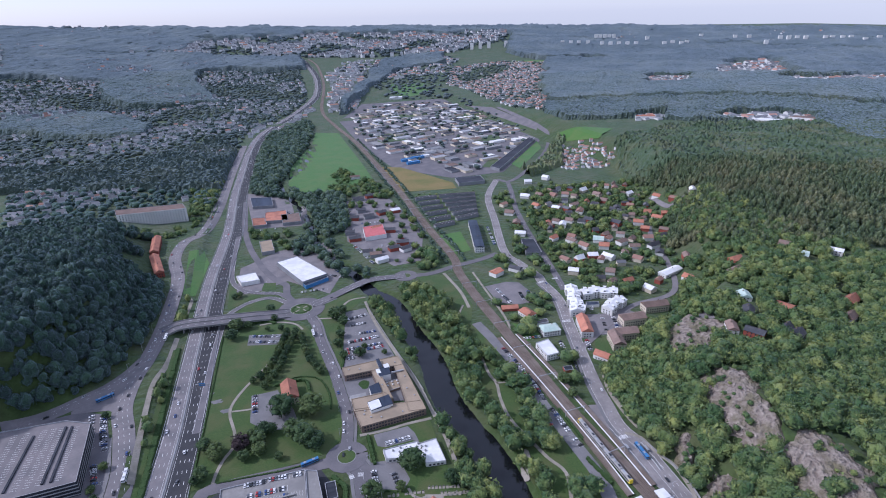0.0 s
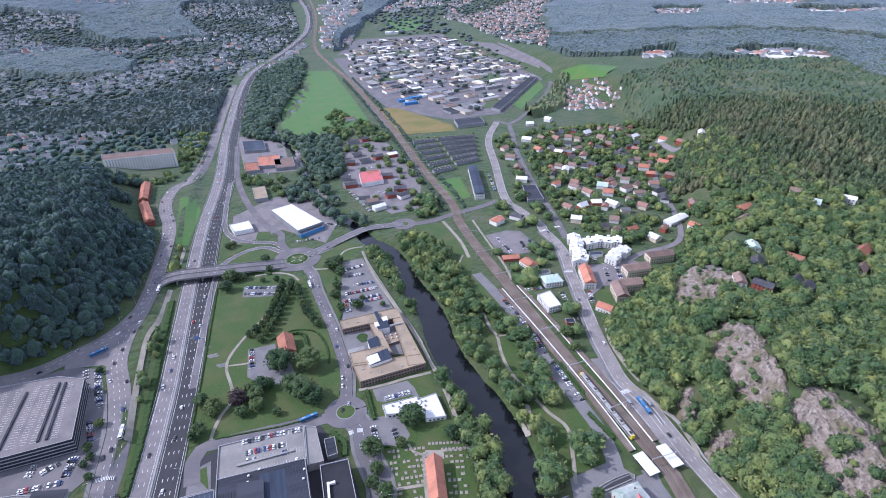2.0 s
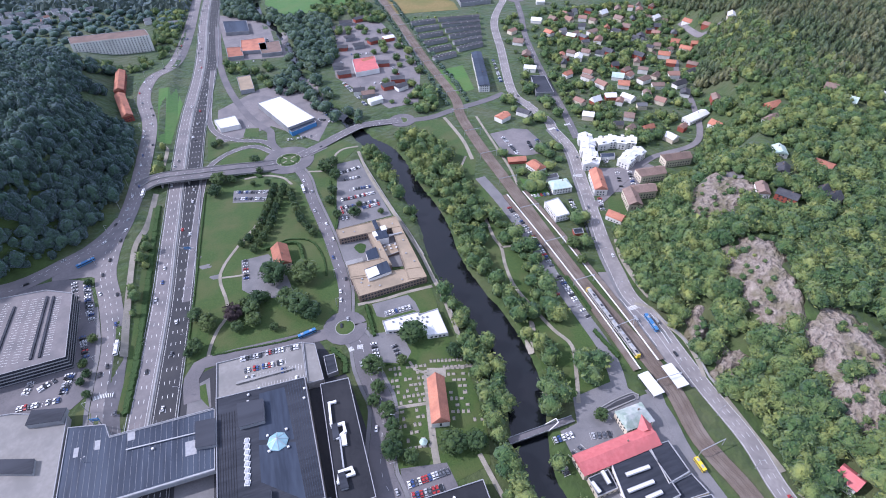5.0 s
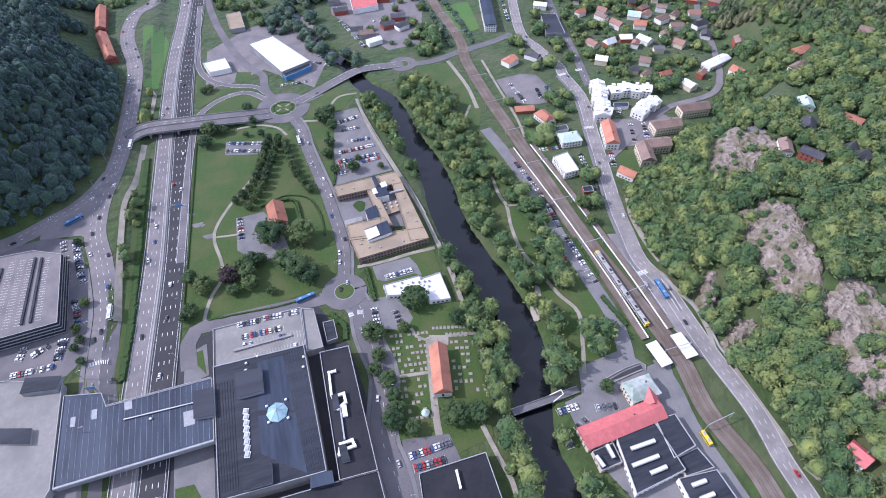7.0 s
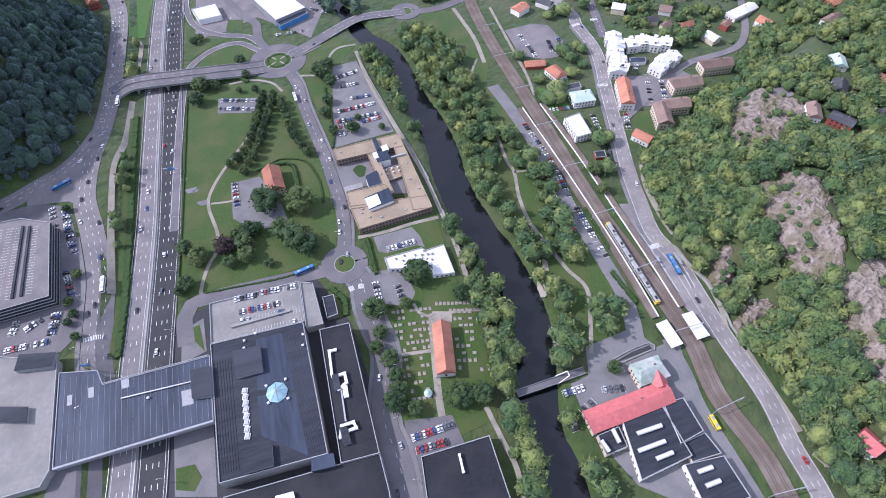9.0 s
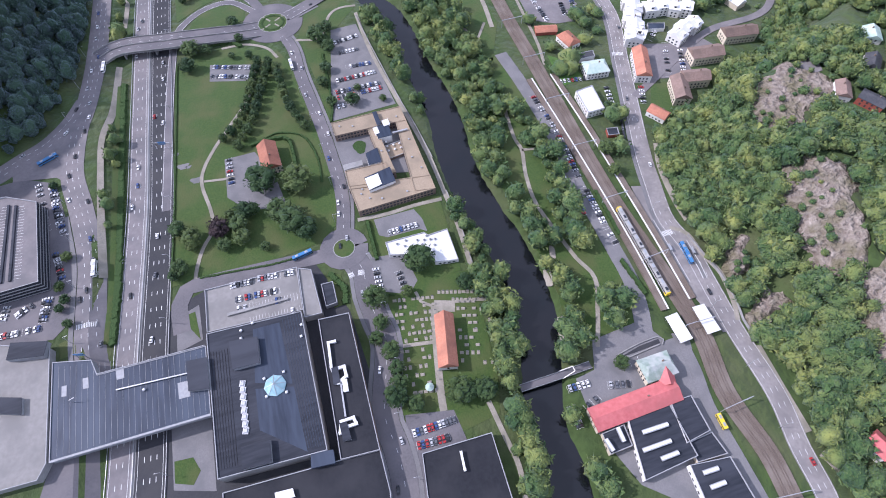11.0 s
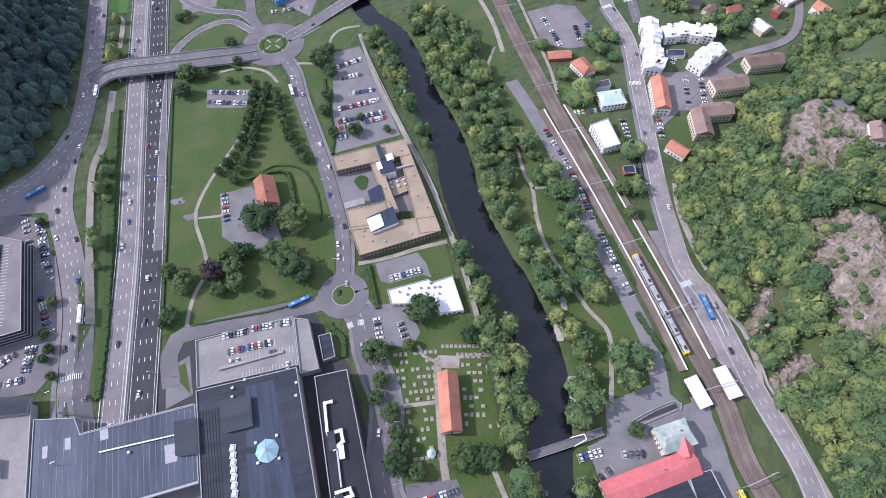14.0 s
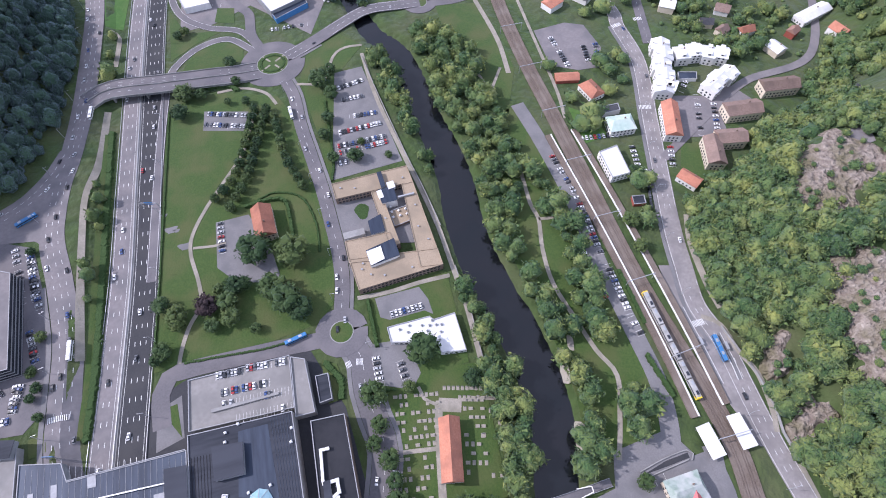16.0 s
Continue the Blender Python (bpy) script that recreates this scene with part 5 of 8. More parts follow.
gable_house("hill_hall", (438.9, 415.3), (457.5, 394.8), 9, 4, 6.5, GREY_WALL, BLACK_TILE, "long dark-roofed building on the rock", "house")
gable_house("hall", (468.7, 514.5), (503.0, 523.7), 12, 5, 7, PLASTER, WHITE_ROOF, "white hall with pale roof on the slope", "hall")
t0, t1, t2, t3 = (260.3, 963.8), (301.8, 962.2), (247.5, 780.8), (282.6, 787.7)
u0, u1, u2, u3 = (308.4, 962.7), (378.8, 948.8), (292.2, 803.6), (330.3, 813.4)
for p0, p1, p2, p3 in ((t0, t1, t2, t3), (u0, u1, u2, u3)):
    for k in range(6):
        s = (k + 0.3) / 6
        a = (p0[0] + (p2[0] - p0[0]) * s, p0[1] + (p2[1] - p0[1]) * s)
        b = (p1[0] + (p3[0] - p1[0]) * s, p1[1] + (p3[1] - p1[1]) * s)
        row = gable_house("terrace_row", a, b, 8.5, 5.5, 7.0, GREY_WALL, BLACK_TILE, "dark-roofed row of terrace houses", "terrace houses", group="terrace rows", windows=None, chimney=False)
        p, q = Vector(a), Vector(b)
        for n in range(1, 6):
            m = p + (q - p) * (n / 6)
            Soup().box((m - (p + q) / 2).length * (1 if n > 3 else -1), 0, 4.9, 0.35, 8.9, 1.5).done("party_wall", PLASTER, row)

# small estate west of the railway
rng = random.Random(8)
for p, kind in (((156.0, 827.8), "r"), ((131.4, 896.1), "d"), ((150.2, 929.3), "d"), ((156.9, 893.3), "d"), ((112.6, 829.4), "d"), ((115.3, 798.9), "d"), ((123.7, 739.3), "d"), ((137.2, 701.4), "w"), ((163.7, 736.8), "d"), ((181.4, 756.4), "d"), ((179.0, 726.5), "d"), ((182.4, 901.6), "d"), ((157.8, 1001.7), "d"), ((181.6, 1007.6), "d"), ((132.7, 725.9), "b"), ((175.1, 815.1), "d"), ((207.4, 904.9), "w"), ((178.9, 1155.8), "b")):
    roof, words = ROOFS[kind]
    l = rng.uniform(14, 22)
    gable_house("house", (p[0] - l / 2, p[1]), (p[0] + l / 2, p[1] + rng.uniform(-6, 6)), rng.uniform(10, 13), 5.5, 8, rng.choice((PLASTER, GREY_WALL, RED_WALL)), roof, "house of the small estate with " + words, "house", group="estate houses", windows=None)
flat_block("red_roof_hall", [(135.1, 837.2), (168.9, 837.7), (164.3, 789.9), (130.1, 788.5)], 7, PLASTER, RED_SHEET, "hall with a red painted roof", "hall")
for q, m in (([(-39.4, 1084.2), (-0.5, 1073.9), (1.0, 1019.3), (-36.3, 1026.2)], METAL_ROOF), ([(-15.0, 982.1), (21.7, 980.8), (21.5, 925.6), (-17.5, 934.3)], RED_TILE), ([(-38.4, 959.0), (-16.4, 955.0), (-14.2, 915.0), (-37.2, 917.1)], RED_TILE), ([(10.6, 957.2), (42.6, 957.5), (42.1, 909.1), (11.6, 911.7)], BROWN_TILE), ([(-28.7, 839.2), (-10.2, 840.3), (-7.8, 793.1), (-26.2, 792.6)], GRIT_ROOF)):
    flat_block("works_hall", q, 6, GREY_WALL, m, "low works hall beside the motorway", "works hall", group="works halls")


# ---- woods ----
def crown_shape(seed, n, clump, squash, pointed=0.0):
    """Vertices and faces of a crown made of n leafy clumps."""
    rng = random.Random(seed)
    bm = bmesh.new()
    for k in range(n):
        while True:
            p = Vector((rng.uniform(-1, 1), rng.uniform(-1, 1), rng.uniform(-0.75, 1)))
            if 0.25 < p.length < 1:
                break
        p = p.normalized() * (0.45 + 0.4 * rng.random())
        if pointed:
            q = rng.random()
            ang = k * 2.4
            p = Vector((math.cos(ang) * (1 - q) * 0.8, math.sin(ang) * (1 - q) * 0.8, -0.9 + 1.9 * q))
        made = bmesh.ops.create_icosphere(bm, subdivisions=1, radius=clump * rng.uniform(0.75, 1.25))["verts"]
        turn = Euler((rng.random() * 6, rng.random() * 6, rng.random() * 6)).to_matrix()
        for v in made:
            v.co = turn @ (v.co * rng.uniform(0.72, 1.25))
            v.co = v.co + p
            v.co.z = v.co.z * squash
    verts = np.array([v.co[:] for v in bm.verts])
    bm.verts.index_update()
    faces = np.array([[v.index for v in f.verts] for f in bm.faces])
    bm.free()
    return verts, faces


def blob_shape(seed, levels, rough, pointed):
    """A cheap crown for dense woods: one lumpy shell."""
    bm = bmesh.new()
    bmesh.ops.create_icosphere(bm, subdivisions=levels, radius=1)
    for v in bm.verts:
        d = v.co.normalized()
        k = 1 + rough * noise.noise(d * 2.2 + Vector((seed * 7.1, 0, 0))) + 0.5 * rough * noise.noise(d * 5 + Vector((0, seed * 3.3, 0)))
        v.co = d * k
        if pointed:
            up = (v.co.z + 1) / 2
            v.co.x, v.co.y = v.co.x * (1.15 - pointed * up), v.co.y * (1.15 - pointed * up)
    bm.verts.index_update()
    verts = np.array([v.co[:] for v in bm.verts])
    faces = np.array([[v.index for v in f.verts] for f in bm.faces])
    bm.free()
    return verts, faces


def woods(name, spots, shapes, material, label, category="wood"):
    """One mesh of many crowns; spots are x, y, base z, radius, height."""
    rng = np.random.default_rng(len(spots))
    allv, allf, base = [], [], 0
    for x, y, z, r, h in spots:
        v, f = shapes[rng.integers(len(shapes))]
        a = rng.random() * 6.283
        c, s = math.cos(a), math.sin(a)
        w = np.column_stack([(v[:, 0] * c - v[:, 1] * s) * r + x, (v[:, 0] * s + v[:, 1] * c) * r + y, z + h * (0.52 + 0.48 * v[:, 2])])
        allv.append(w)
        allf.append(f + base)
        base += len(v)
    if not allv:
        return
    V, Fc = np.concatenate(allv), np.concatenate(allf)
    me = bpy.data.meshes.new(name)
    me.vertices.add(len(V))
    me.vertices.foreach_set("co", V.ravel().astype(np.float32))
    me.loops.add(Fc.size)
    me.loops.foreach_set("vertex_index", Fc.ravel().astype(np.int32))
    me.polygons.add(len(Fc))
    me.polygons.foreach_set("loop_start", np.arange(0, Fc.size, 3, dtype=np.int32))
    me.update(calc_edges=True)
    me.materials.append(material)
    return tagged(new(name, me), label, category, kind="stuff")


def canopy(name, outline, step, tall, seed, material, label, reach=None, gaps=(), low=0.35, high=1.25):
    """A far wood as one sheet of treetops of uneven height, let down to the ground at its edge and round the gaps in it."""
    rng = np.random.default_rng(seed)
    xs, ys = [p[0] for p in outline], [p[1] for p in outline]
    x, y = np.meshgrid(np.arange(min(xs) - step, max(xs) + 2 * step, step), np.arange(min(ys) - step, max(ys) + 2 * step, step))
    x, y = x + rng.uniform(-0.42, 0.42, x.shape) * step, y + rng.uniform(-0.42, 0.42, x.shape) * step
    wander = 3.0 * step * np.sin(x / 61.0 + 1.7 * np.sin(y / 83.0)), 3.0 * step * np.sin(y / 57.0 + 1.9 * np.sin(x / 71.0))
    ok = inside(outline, x + 0.6 * wander[0], y + 0.6 * wander[1]) & clear(x, y)
    for gap in gaps:
        ok &= ~inside(gap, x + wander[0], y + wander[1])
    if reach:
        r = np.hypot(x, y)
        ok &= (r > reach[0]) & (r < reach[1])
    swell = 1 + 0.22 * np.sin(x / 47.0 + seed) * np.sin(y / 39.0) + 0.15 * np.sin(x / 19.0 - y / 23.0)
    crest = 9.0 * (1 + np.sin(x / 190.0 + 1.3 * np.sin(y / 240.0)) * np.sin(y / 150.0 + seed)) if step >= 8 else 0.0
    z = height(x, y) + np.where(ok, crest + tall * swell * rng.uniform(low, high, x.shape), -1.5)
    use = ok[:-1, :-1] | ok[1:, :-1] | ok[:-1, 1:] | ok[1:, 1:]
    k, j = np.nonzero(use)
    n = x.shape[1]
    a = k * n + j
    tris = np.concatenate([np.stack([a, a + 1, a + n + 1], 1), np.stack([a, a + n + 1, a + n], 1)])
    used, flat = np.unique(tris, return_inverse=True)
    V = np.stack([x.ravel(), y.ravel(), z.ravel()], 1)[used]
    me = bpy.data.meshes.new(name)
    me.from_pydata(V.tolist(), [], flat.reshape(-1, 3).tolist())
    me.polygons.foreach_set("use_smooth", [step > 7] * len(me.polygons))
    me.materials.append(material)
    return tagged(new(name, me), label, "wood", kind="stuff")


def inside(outline, x, y):
    hit = np.zeros(np.shape(x), bool)
    for (ax, ay), (bx, by) in zip(outline, [*outline[1:], outline[0]]):
        if ay != by:
            hit ^= ((ay > y) != (by > y)) & (x < (bx - ax) * (y - ay) / (by - ay) + ax)
    return hit


# a chart, in cells of 3 m, of where no tree stands
CHART = np.zeros((900, 800), bool)
CHART_X, CHART_Y = np.meshgrid(-800 + 3 * np.arange(800), -100 + 3 * np.arange(900))


def keep_off(line, w):
    for q in along(line, 4):
        j, k = int((q[0] + 800) / 3), int((q[1] + 100) / 3)
        n = int(w / 3) + 2
        a, b, c, d = max(0, k - n), k + n + 1, max(0, j - n), j + n + 1
        CHART[a:b, c:d] |= (CHART_X[a:b, c:d] - q[0]) ** 2 + (CHART_Y[a:b, c:d] - q[1]) ** 2 < w * w


def clear(x, y):
    j, k = ((x + 800) / 3).astype(int), ((y + 100) / 3).astype(int)
    seen = (j >= 0) & (j < 800) & (k >= 0) & (k < 900)
    return ~(seen & CHART[np.clip(k, 0, 899), np.clip(j, 0, 799)])


for line, w in ((MOTORWAY, 25), (LEFT_ROAD, 13), (WEST_ROAD, 12), (RAILWAY, 13), (MAIN_ROAD, 10), (EAST_ROAD, 9), (NORTH_ROAD, 8), (PARK_ROAD, 8), (STATION_ROAD, 8), (MALL_STREET, 10), *OTHER_ROADS):
    keep_off(line, w)
for spot, w in KEEP_OPEN:
    keep_off([spot, (spot[0] + 0.5, spot[1])], w)


for built in KEEP_BUILT:
    if len(built) == 2:
        keep_off([built[0], (built[0][0] - 3, built[0][1] - 8)], built[1] + 3.0)
    else:
        keep_off([*built, built[0]], 5)
        CHART |= inside(built, CHART_X, CHART_Y)


def scatter(outline, gap, seed, keep=1.0):
    """Jittered spots inside an outline, off the roads."""
    rng = np.random.default_rng(seed)
    xs, ys = [p[0] for p in outline], [p[1] for p in outline]
    x, y = np.meshgrid(np.arange(min(xs), max(xs), gap), np.arange(min(ys), max(ys), gap * 0.87))
    x = x + (np.arange(x.shape[0])[:, None] % 2) * gap / 2
    x, y = x + rng.normal(0, gap * 0.24, x.shape), y + rng.normal(0, gap * 0.24, x.shape)
    ok = inside(outline, x, y) & (rng.random(x.shape) < keep)
    x, y = x[ok], y[ok]
    ok = clear(x, y) & (river_gap(x, y) > river_half(y) + 1.0)
    return x[ok], y[ok]


def planted(spots, radius, tall, seed, sink=0.5):
    rng = np.random.default_rng(seed)
    x, y = spots
    k = rng.uniform(0.62, 1.4, len(x))
    return np.column_stack([x, y, height(x, y) - sink, radius * k, tall * k * rng.uniform(0.85, 1.15, len(x))])


def ragged(seed, clumps, leaves, levels=2, pointed=0.15, size=0.14, rough=0.6):
    """A lumpy crown with clumps standing out and loose leaf sprays on it."""
    v, f = blob_shape(seed, levels, rough, pointed)
    v = v * 0.90
    if clumps:
        w, g = crown_shape(seed + 40, clumps, 0.30, 1.0)
        f = np.concatenate([f, g + len(v)])
        v = np.concatenate([v, w * 1.08])
    rng = np.random.default_rng(seed)
    d = rng.normal(size=(leaves, 3))
    d[:, 2] = np.abs(d[:, 2]) - 0.3
    d /= np.linalg.norm(d, axis=1)[:, None]
    lump = np.array([1 + rough * noise.noise(Vector(q) * 2.2 + Vector((seed * 7.1, 0, 0))) for q in d])[:, None]
    c = d * lump * rng.uniform(0.84, 1.10, (leaves, 1))
    if pointed > 0.3:
        up = (c[:, 2:] + 1) / 2
        c[:, :2] *= 1.15 - pointed * up
    a, b = rng.normal(size=(leaves, 3)) * size, rng.normal(size=(leaves, 3)) * size
    f = np.concatenate([f, len(v) + np.arange(3 * leaves).reshape(-1, 3)])
    return np.concatenate([v, np.stack([c - a, c + a, c + b], 1).reshape(-1, 3)]), f


OAK = [ragged(s, 2, 165) for s in range(8)]
THICK = [ragged(20 + s, 0, 64, size=0.16) for s in range(6)]
CONE = [ragged(60 + s, 0, 56, levels=1, pointed=0.7, size=0.17, rough=0.45) for s in range(6)]
LOW = [blob_shape(s, 1, 0.6, 0.1) for s in range(8)]

LEFT_WOOD = [(p[0] - 3, p[1]) for p in LEFT_EDGE] + [(-330, 930), (-560, 900), (-560, 560), (-380, 380)]
x, y = scatter(LEFT_WOOD, 7.2, 1)
front = x > -262 - 0.36 * (y - 370)
woods("wood", planted((x[front], y[front]), 4.8, 13, 2), THICK, SHADED_LEAVES, "dense oak wood on the hill, green darkened for shade")
canopy("wood", [(-300, 380), (-330, 930), (-560, 900), (-560, 560), (-380, 380)], 5, 13, 12, SHADED_LEAVES, "dense oak wood behind the crest, green darkened for shade")
ROCKS = ([(317, 290), (342, 290), (357, 276), (349, 262), (342, 245), (335, 229), (322, 208), (305, 210), (304, 240), (311, 266)],
         [(311, 207), (334, 211), (357, 205), (357, 178), (339, 151), (318, 133), (299, 139), (302, 160), (305, 182)],
         [(328.9, 341.3), (357.2, 369.1), (383.9, 378.3), (400.1, 348.9), (395.4, 325.0), (363.6, 327.1), (348.4, 313.6), (326.1, 318.7)],
         [(263.6, 246.0), (278.0, 263.6), (287.0, 262.2), (280.8, 242.6), (267.9, 233.2)],
         [(261.5, 210.9), (276.1, 224.9), (285.3, 221.5), (282.6, 211.4), (264.2, 203.2)])


def rock(outline, lift, rough):
    """A bare outcrop, heaped and cracked, over the slope."""
    outline = outward(outline)
    xs, ys = [p[0] for p in outline], [p[1] for p in outline]
    x, y = np.meshgrid(np.arange(min(xs) - 6, max(xs) + 6, 1.8), np.arange(min(ys) - 6, max(ys) + 6, 1.8))
    z = height(x, y)
    edge = np.full(x.shape, 1e9)
    for (ax, ay), (bx, by) in zip(outline, [*outline[1:], outline[0]]):
        t = np.clip(((x - ax) * (bx - ax) + (y - ay) * (by - ay)) / ((bx - ax) ** 2 + (by - ay) ** 2), 0, 1)
        edge = np.minimum(edge, np.hypot(x - ax - t * (bx - ax), y - ay - t * (by - ay)))
    edge = np.where(inside(outline, x, y), edge, -edge)
    for i in range(x.shape[0]):
        for j in range(x.shape[1]):
            p = Vector((x[i, j], y[i, j], 0))
            cell = noise.voronoi(p / 9)[0]
            z[i, j] += rough * (noise.noise(p / 14) * 1.6 + min(0.8, cell[1] - cell[0]) * 1.5 + 0.5 * noise.noise(p / 4))
            edge[i, j] += 7 * noise.noise(p / 8 + Vector((9, 4, 0)))
    z += lift * np.clip(edge / 5, -2.5, 1)
    n = x.shape[1]
    ob = mesh_object("rock", np.stack([x.ravel(), y.ravel(), z.ravel()], 1), [(k * n + j, k * n + j + 1, (k + 1) * n + j + 1, (k + 1) * n + j) for k in range(x.shape[0] - 1) for j in range(n - 1)], ROCK)
    return tagged(ob, "bare grey-brown granite outcrop with mossy ledges", "rock", "granite outcrops")


for outline, lift, rough in zip(ROCKS, (2.5, 2.5, 2.0, 4.0, 4.0), (1.3, 1.3, 1.2, 1.5, 1.5)):
    rock(outline, lift, rough)
    bushes = planted(scatter(inset(outward(outline), 2.0), 5.2, int(outline[0][0]), 0.17), 2.1, 3.6, 33)
    bushes[:, 2] += lift + 0.6
    woods("shrubs", bushes, OAK, LEAVES, "low green shrubs in the clefts of the granite", "shrubs")
    if lift > 3:
        keep_off([outline[0], outline[2]], 7.5)
    CHART |= inside(outline, CHART_X, CHART_Y) & (np.sin(CHART_X * 0.37 + 2 * np.sin(CHART_Y * 0.11)) + np.sin(CHART_Y * 0.29) > -1.72)
    keep_off([*outline, outline[0]], 2.5)

RIGHT_WOOD = [(p[0] - 7, p[1]) for p in RIGHT_EDGE[:7]] + [(306.0, 392.0), (344.6, 402.7), (400.8, 426.8), (451.8, 437.0), (412.1, 360.2), (520, 330), (640, 330), (760, 100), (480, -60), (280, 20)]
x, y = scatter(RIGHT_WOOD, 6.1, 3)
front = x < 375 + 1.5 * (y - 110)
canopy("wood", [(420, 100), (560, 200), (700, 290), (760, 100), (480, -60), (300, 20)], 5, 11, 13, LEAVES, "broadleaved wood behind the rocky crest")
woods("wood", planted((x[front], y[front]), 5.0, 11, 4), OAK, LEAVES, "broadleaved wood in mixed greens on the rocky hill")
HILL_HOMES = [(400.8, 426.8), (452.8, 462.3), (531.6, 545.8), (539.9, 483.1), (667.7, 420.4), (677.5, 331.7), (552.1, 247.8), (480.3, 268.3), (413.2, 303.6), (412.1, 360.2), (451.8, 437.0)]
woods("wood", planted(scatter(HILL_HOMES, 9, 5, 0.85), 5.2, 11, 6), OAK, LEAVES, "garden trees among hillside villas")
VILLAGE = [(533.7, 922.1), (690.6, 903.5), (653.8, 704.1), (539.9, 598.4), (531.6, 545.8), (471.1, 466.9), (397.7, 487.5), (345.9, 552.7), (410.9, 791.1), (490.8, 906.3)]
rng = random.Random(31)
for px, py in zip(*scatter([(q[0] * 0.94 + 32, q[1] * 0.94 + 42) for q in VILLAGE], 21, 181, 0.4)):
    roof, words = rng.choice(((MUTED_TILE, "muted red tiled roof"), (BROWN_TILE, "brown tiled roof"), (BLACK_TILE, "dark tiled roof"), (SLATE, "weathered grey roof"), (RED_TILE, "orange tiled roof")))
    wall, tone = rng.choice(WALLS)
    turn = rng.choice((0.3, -0.5, 0.9, -1.1)) + rng.uniform(-0.25, 0.25)
    l, w = rng.uniform(8.5, 12.5), rng.uniform(7.5, 9.5)
    dx, dy = math.cos(turn) * l / 2, math.sin(turn) * l / 2
    gable_house("house", (px - dx, py - dy), (px + dx, py + dy), w, rng.uniform(4.5, 6.0), rng.uniform(7.5, 9.5), wall, roof, "small " + tone + " village house with " + words, "house", group="village houses", windows=None)
    keep_off([(px, py), (px - 2, py - 7)], 8.0)
woods("wood", planted(scatter(VILLAGE, 11.5, 7, 0.66), 4.8, 9, 8), OAK, LEAVES, "garden trees among village houses")
woods("shrubs", planted(scatter(VILLAGE, 7.5, 9, 0.4), 1.9, 2.6, 10), LOW, LEAVES, "garden shrubs and hedges among village houses", "shrubs")
TERRACE_GARDENS = [(267.5, 993.6), (389.9, 967.7), (340.9, 834.2), (250.4, 780.5)]
woods("shrubs", planted(scatter(TERRACE_GARDENS, 6.0, 14, 0.6), 1.8, 2.8, 15), LOW, LEAVES, "garden shrubs between the terrace rows", "shrubs")
for side in (-13.5, 13.5):
    line = along(RAILWAY[12:18], 4)
    t = np.gradient(line, axis=0)
    t /= np.linalg.norm(t, axis=1)[:, None]
    spots = line + np.stack([t[:, 1], -t[:, 0]], 1) * side + np.random.default_rng(int(side) + 50).normal(0, 1.3, line.shape)
    spots = spots[np.abs(spots[:, 1] - 645) > 18]
    woods("shrubs", planted((spots[:, 0], spots[:, 1]), 2.6, 3.4, 16), THICK, DEEP_LEAVES, "dark shrubs along the railway embankment", "shrubs")
PINEWOOD = [(537.5, 589.4), (622.2, 688.1), (637.7, 663.0), (695.0, 910.1), (737.2, 1049.2), (722.7, 956.8), (776.2, 1056.7), (968.2, 1120.4), (1424.6, 902.2), (1621.5, 746.8), (835.1, 344.5), (692.7, 398.5), (552.7, 462.2), (554.4, 545.0)]
x, y = scatter(PINEWOOD, 6.6, 9)
near = (np.hypot(x, y) < 1120) & (y > 0.40 * x)
woods("wood", planted((x[near], y[near]), 4.0, 12, 10), CONE, PINE, "dense pine wood on the far hill")
canopy("wood", PINEWOOD, 4.5, 13, 11, PINE, "dense pine wood on the ridge behind", (1080, 5000), low=0.5, high=1.2)
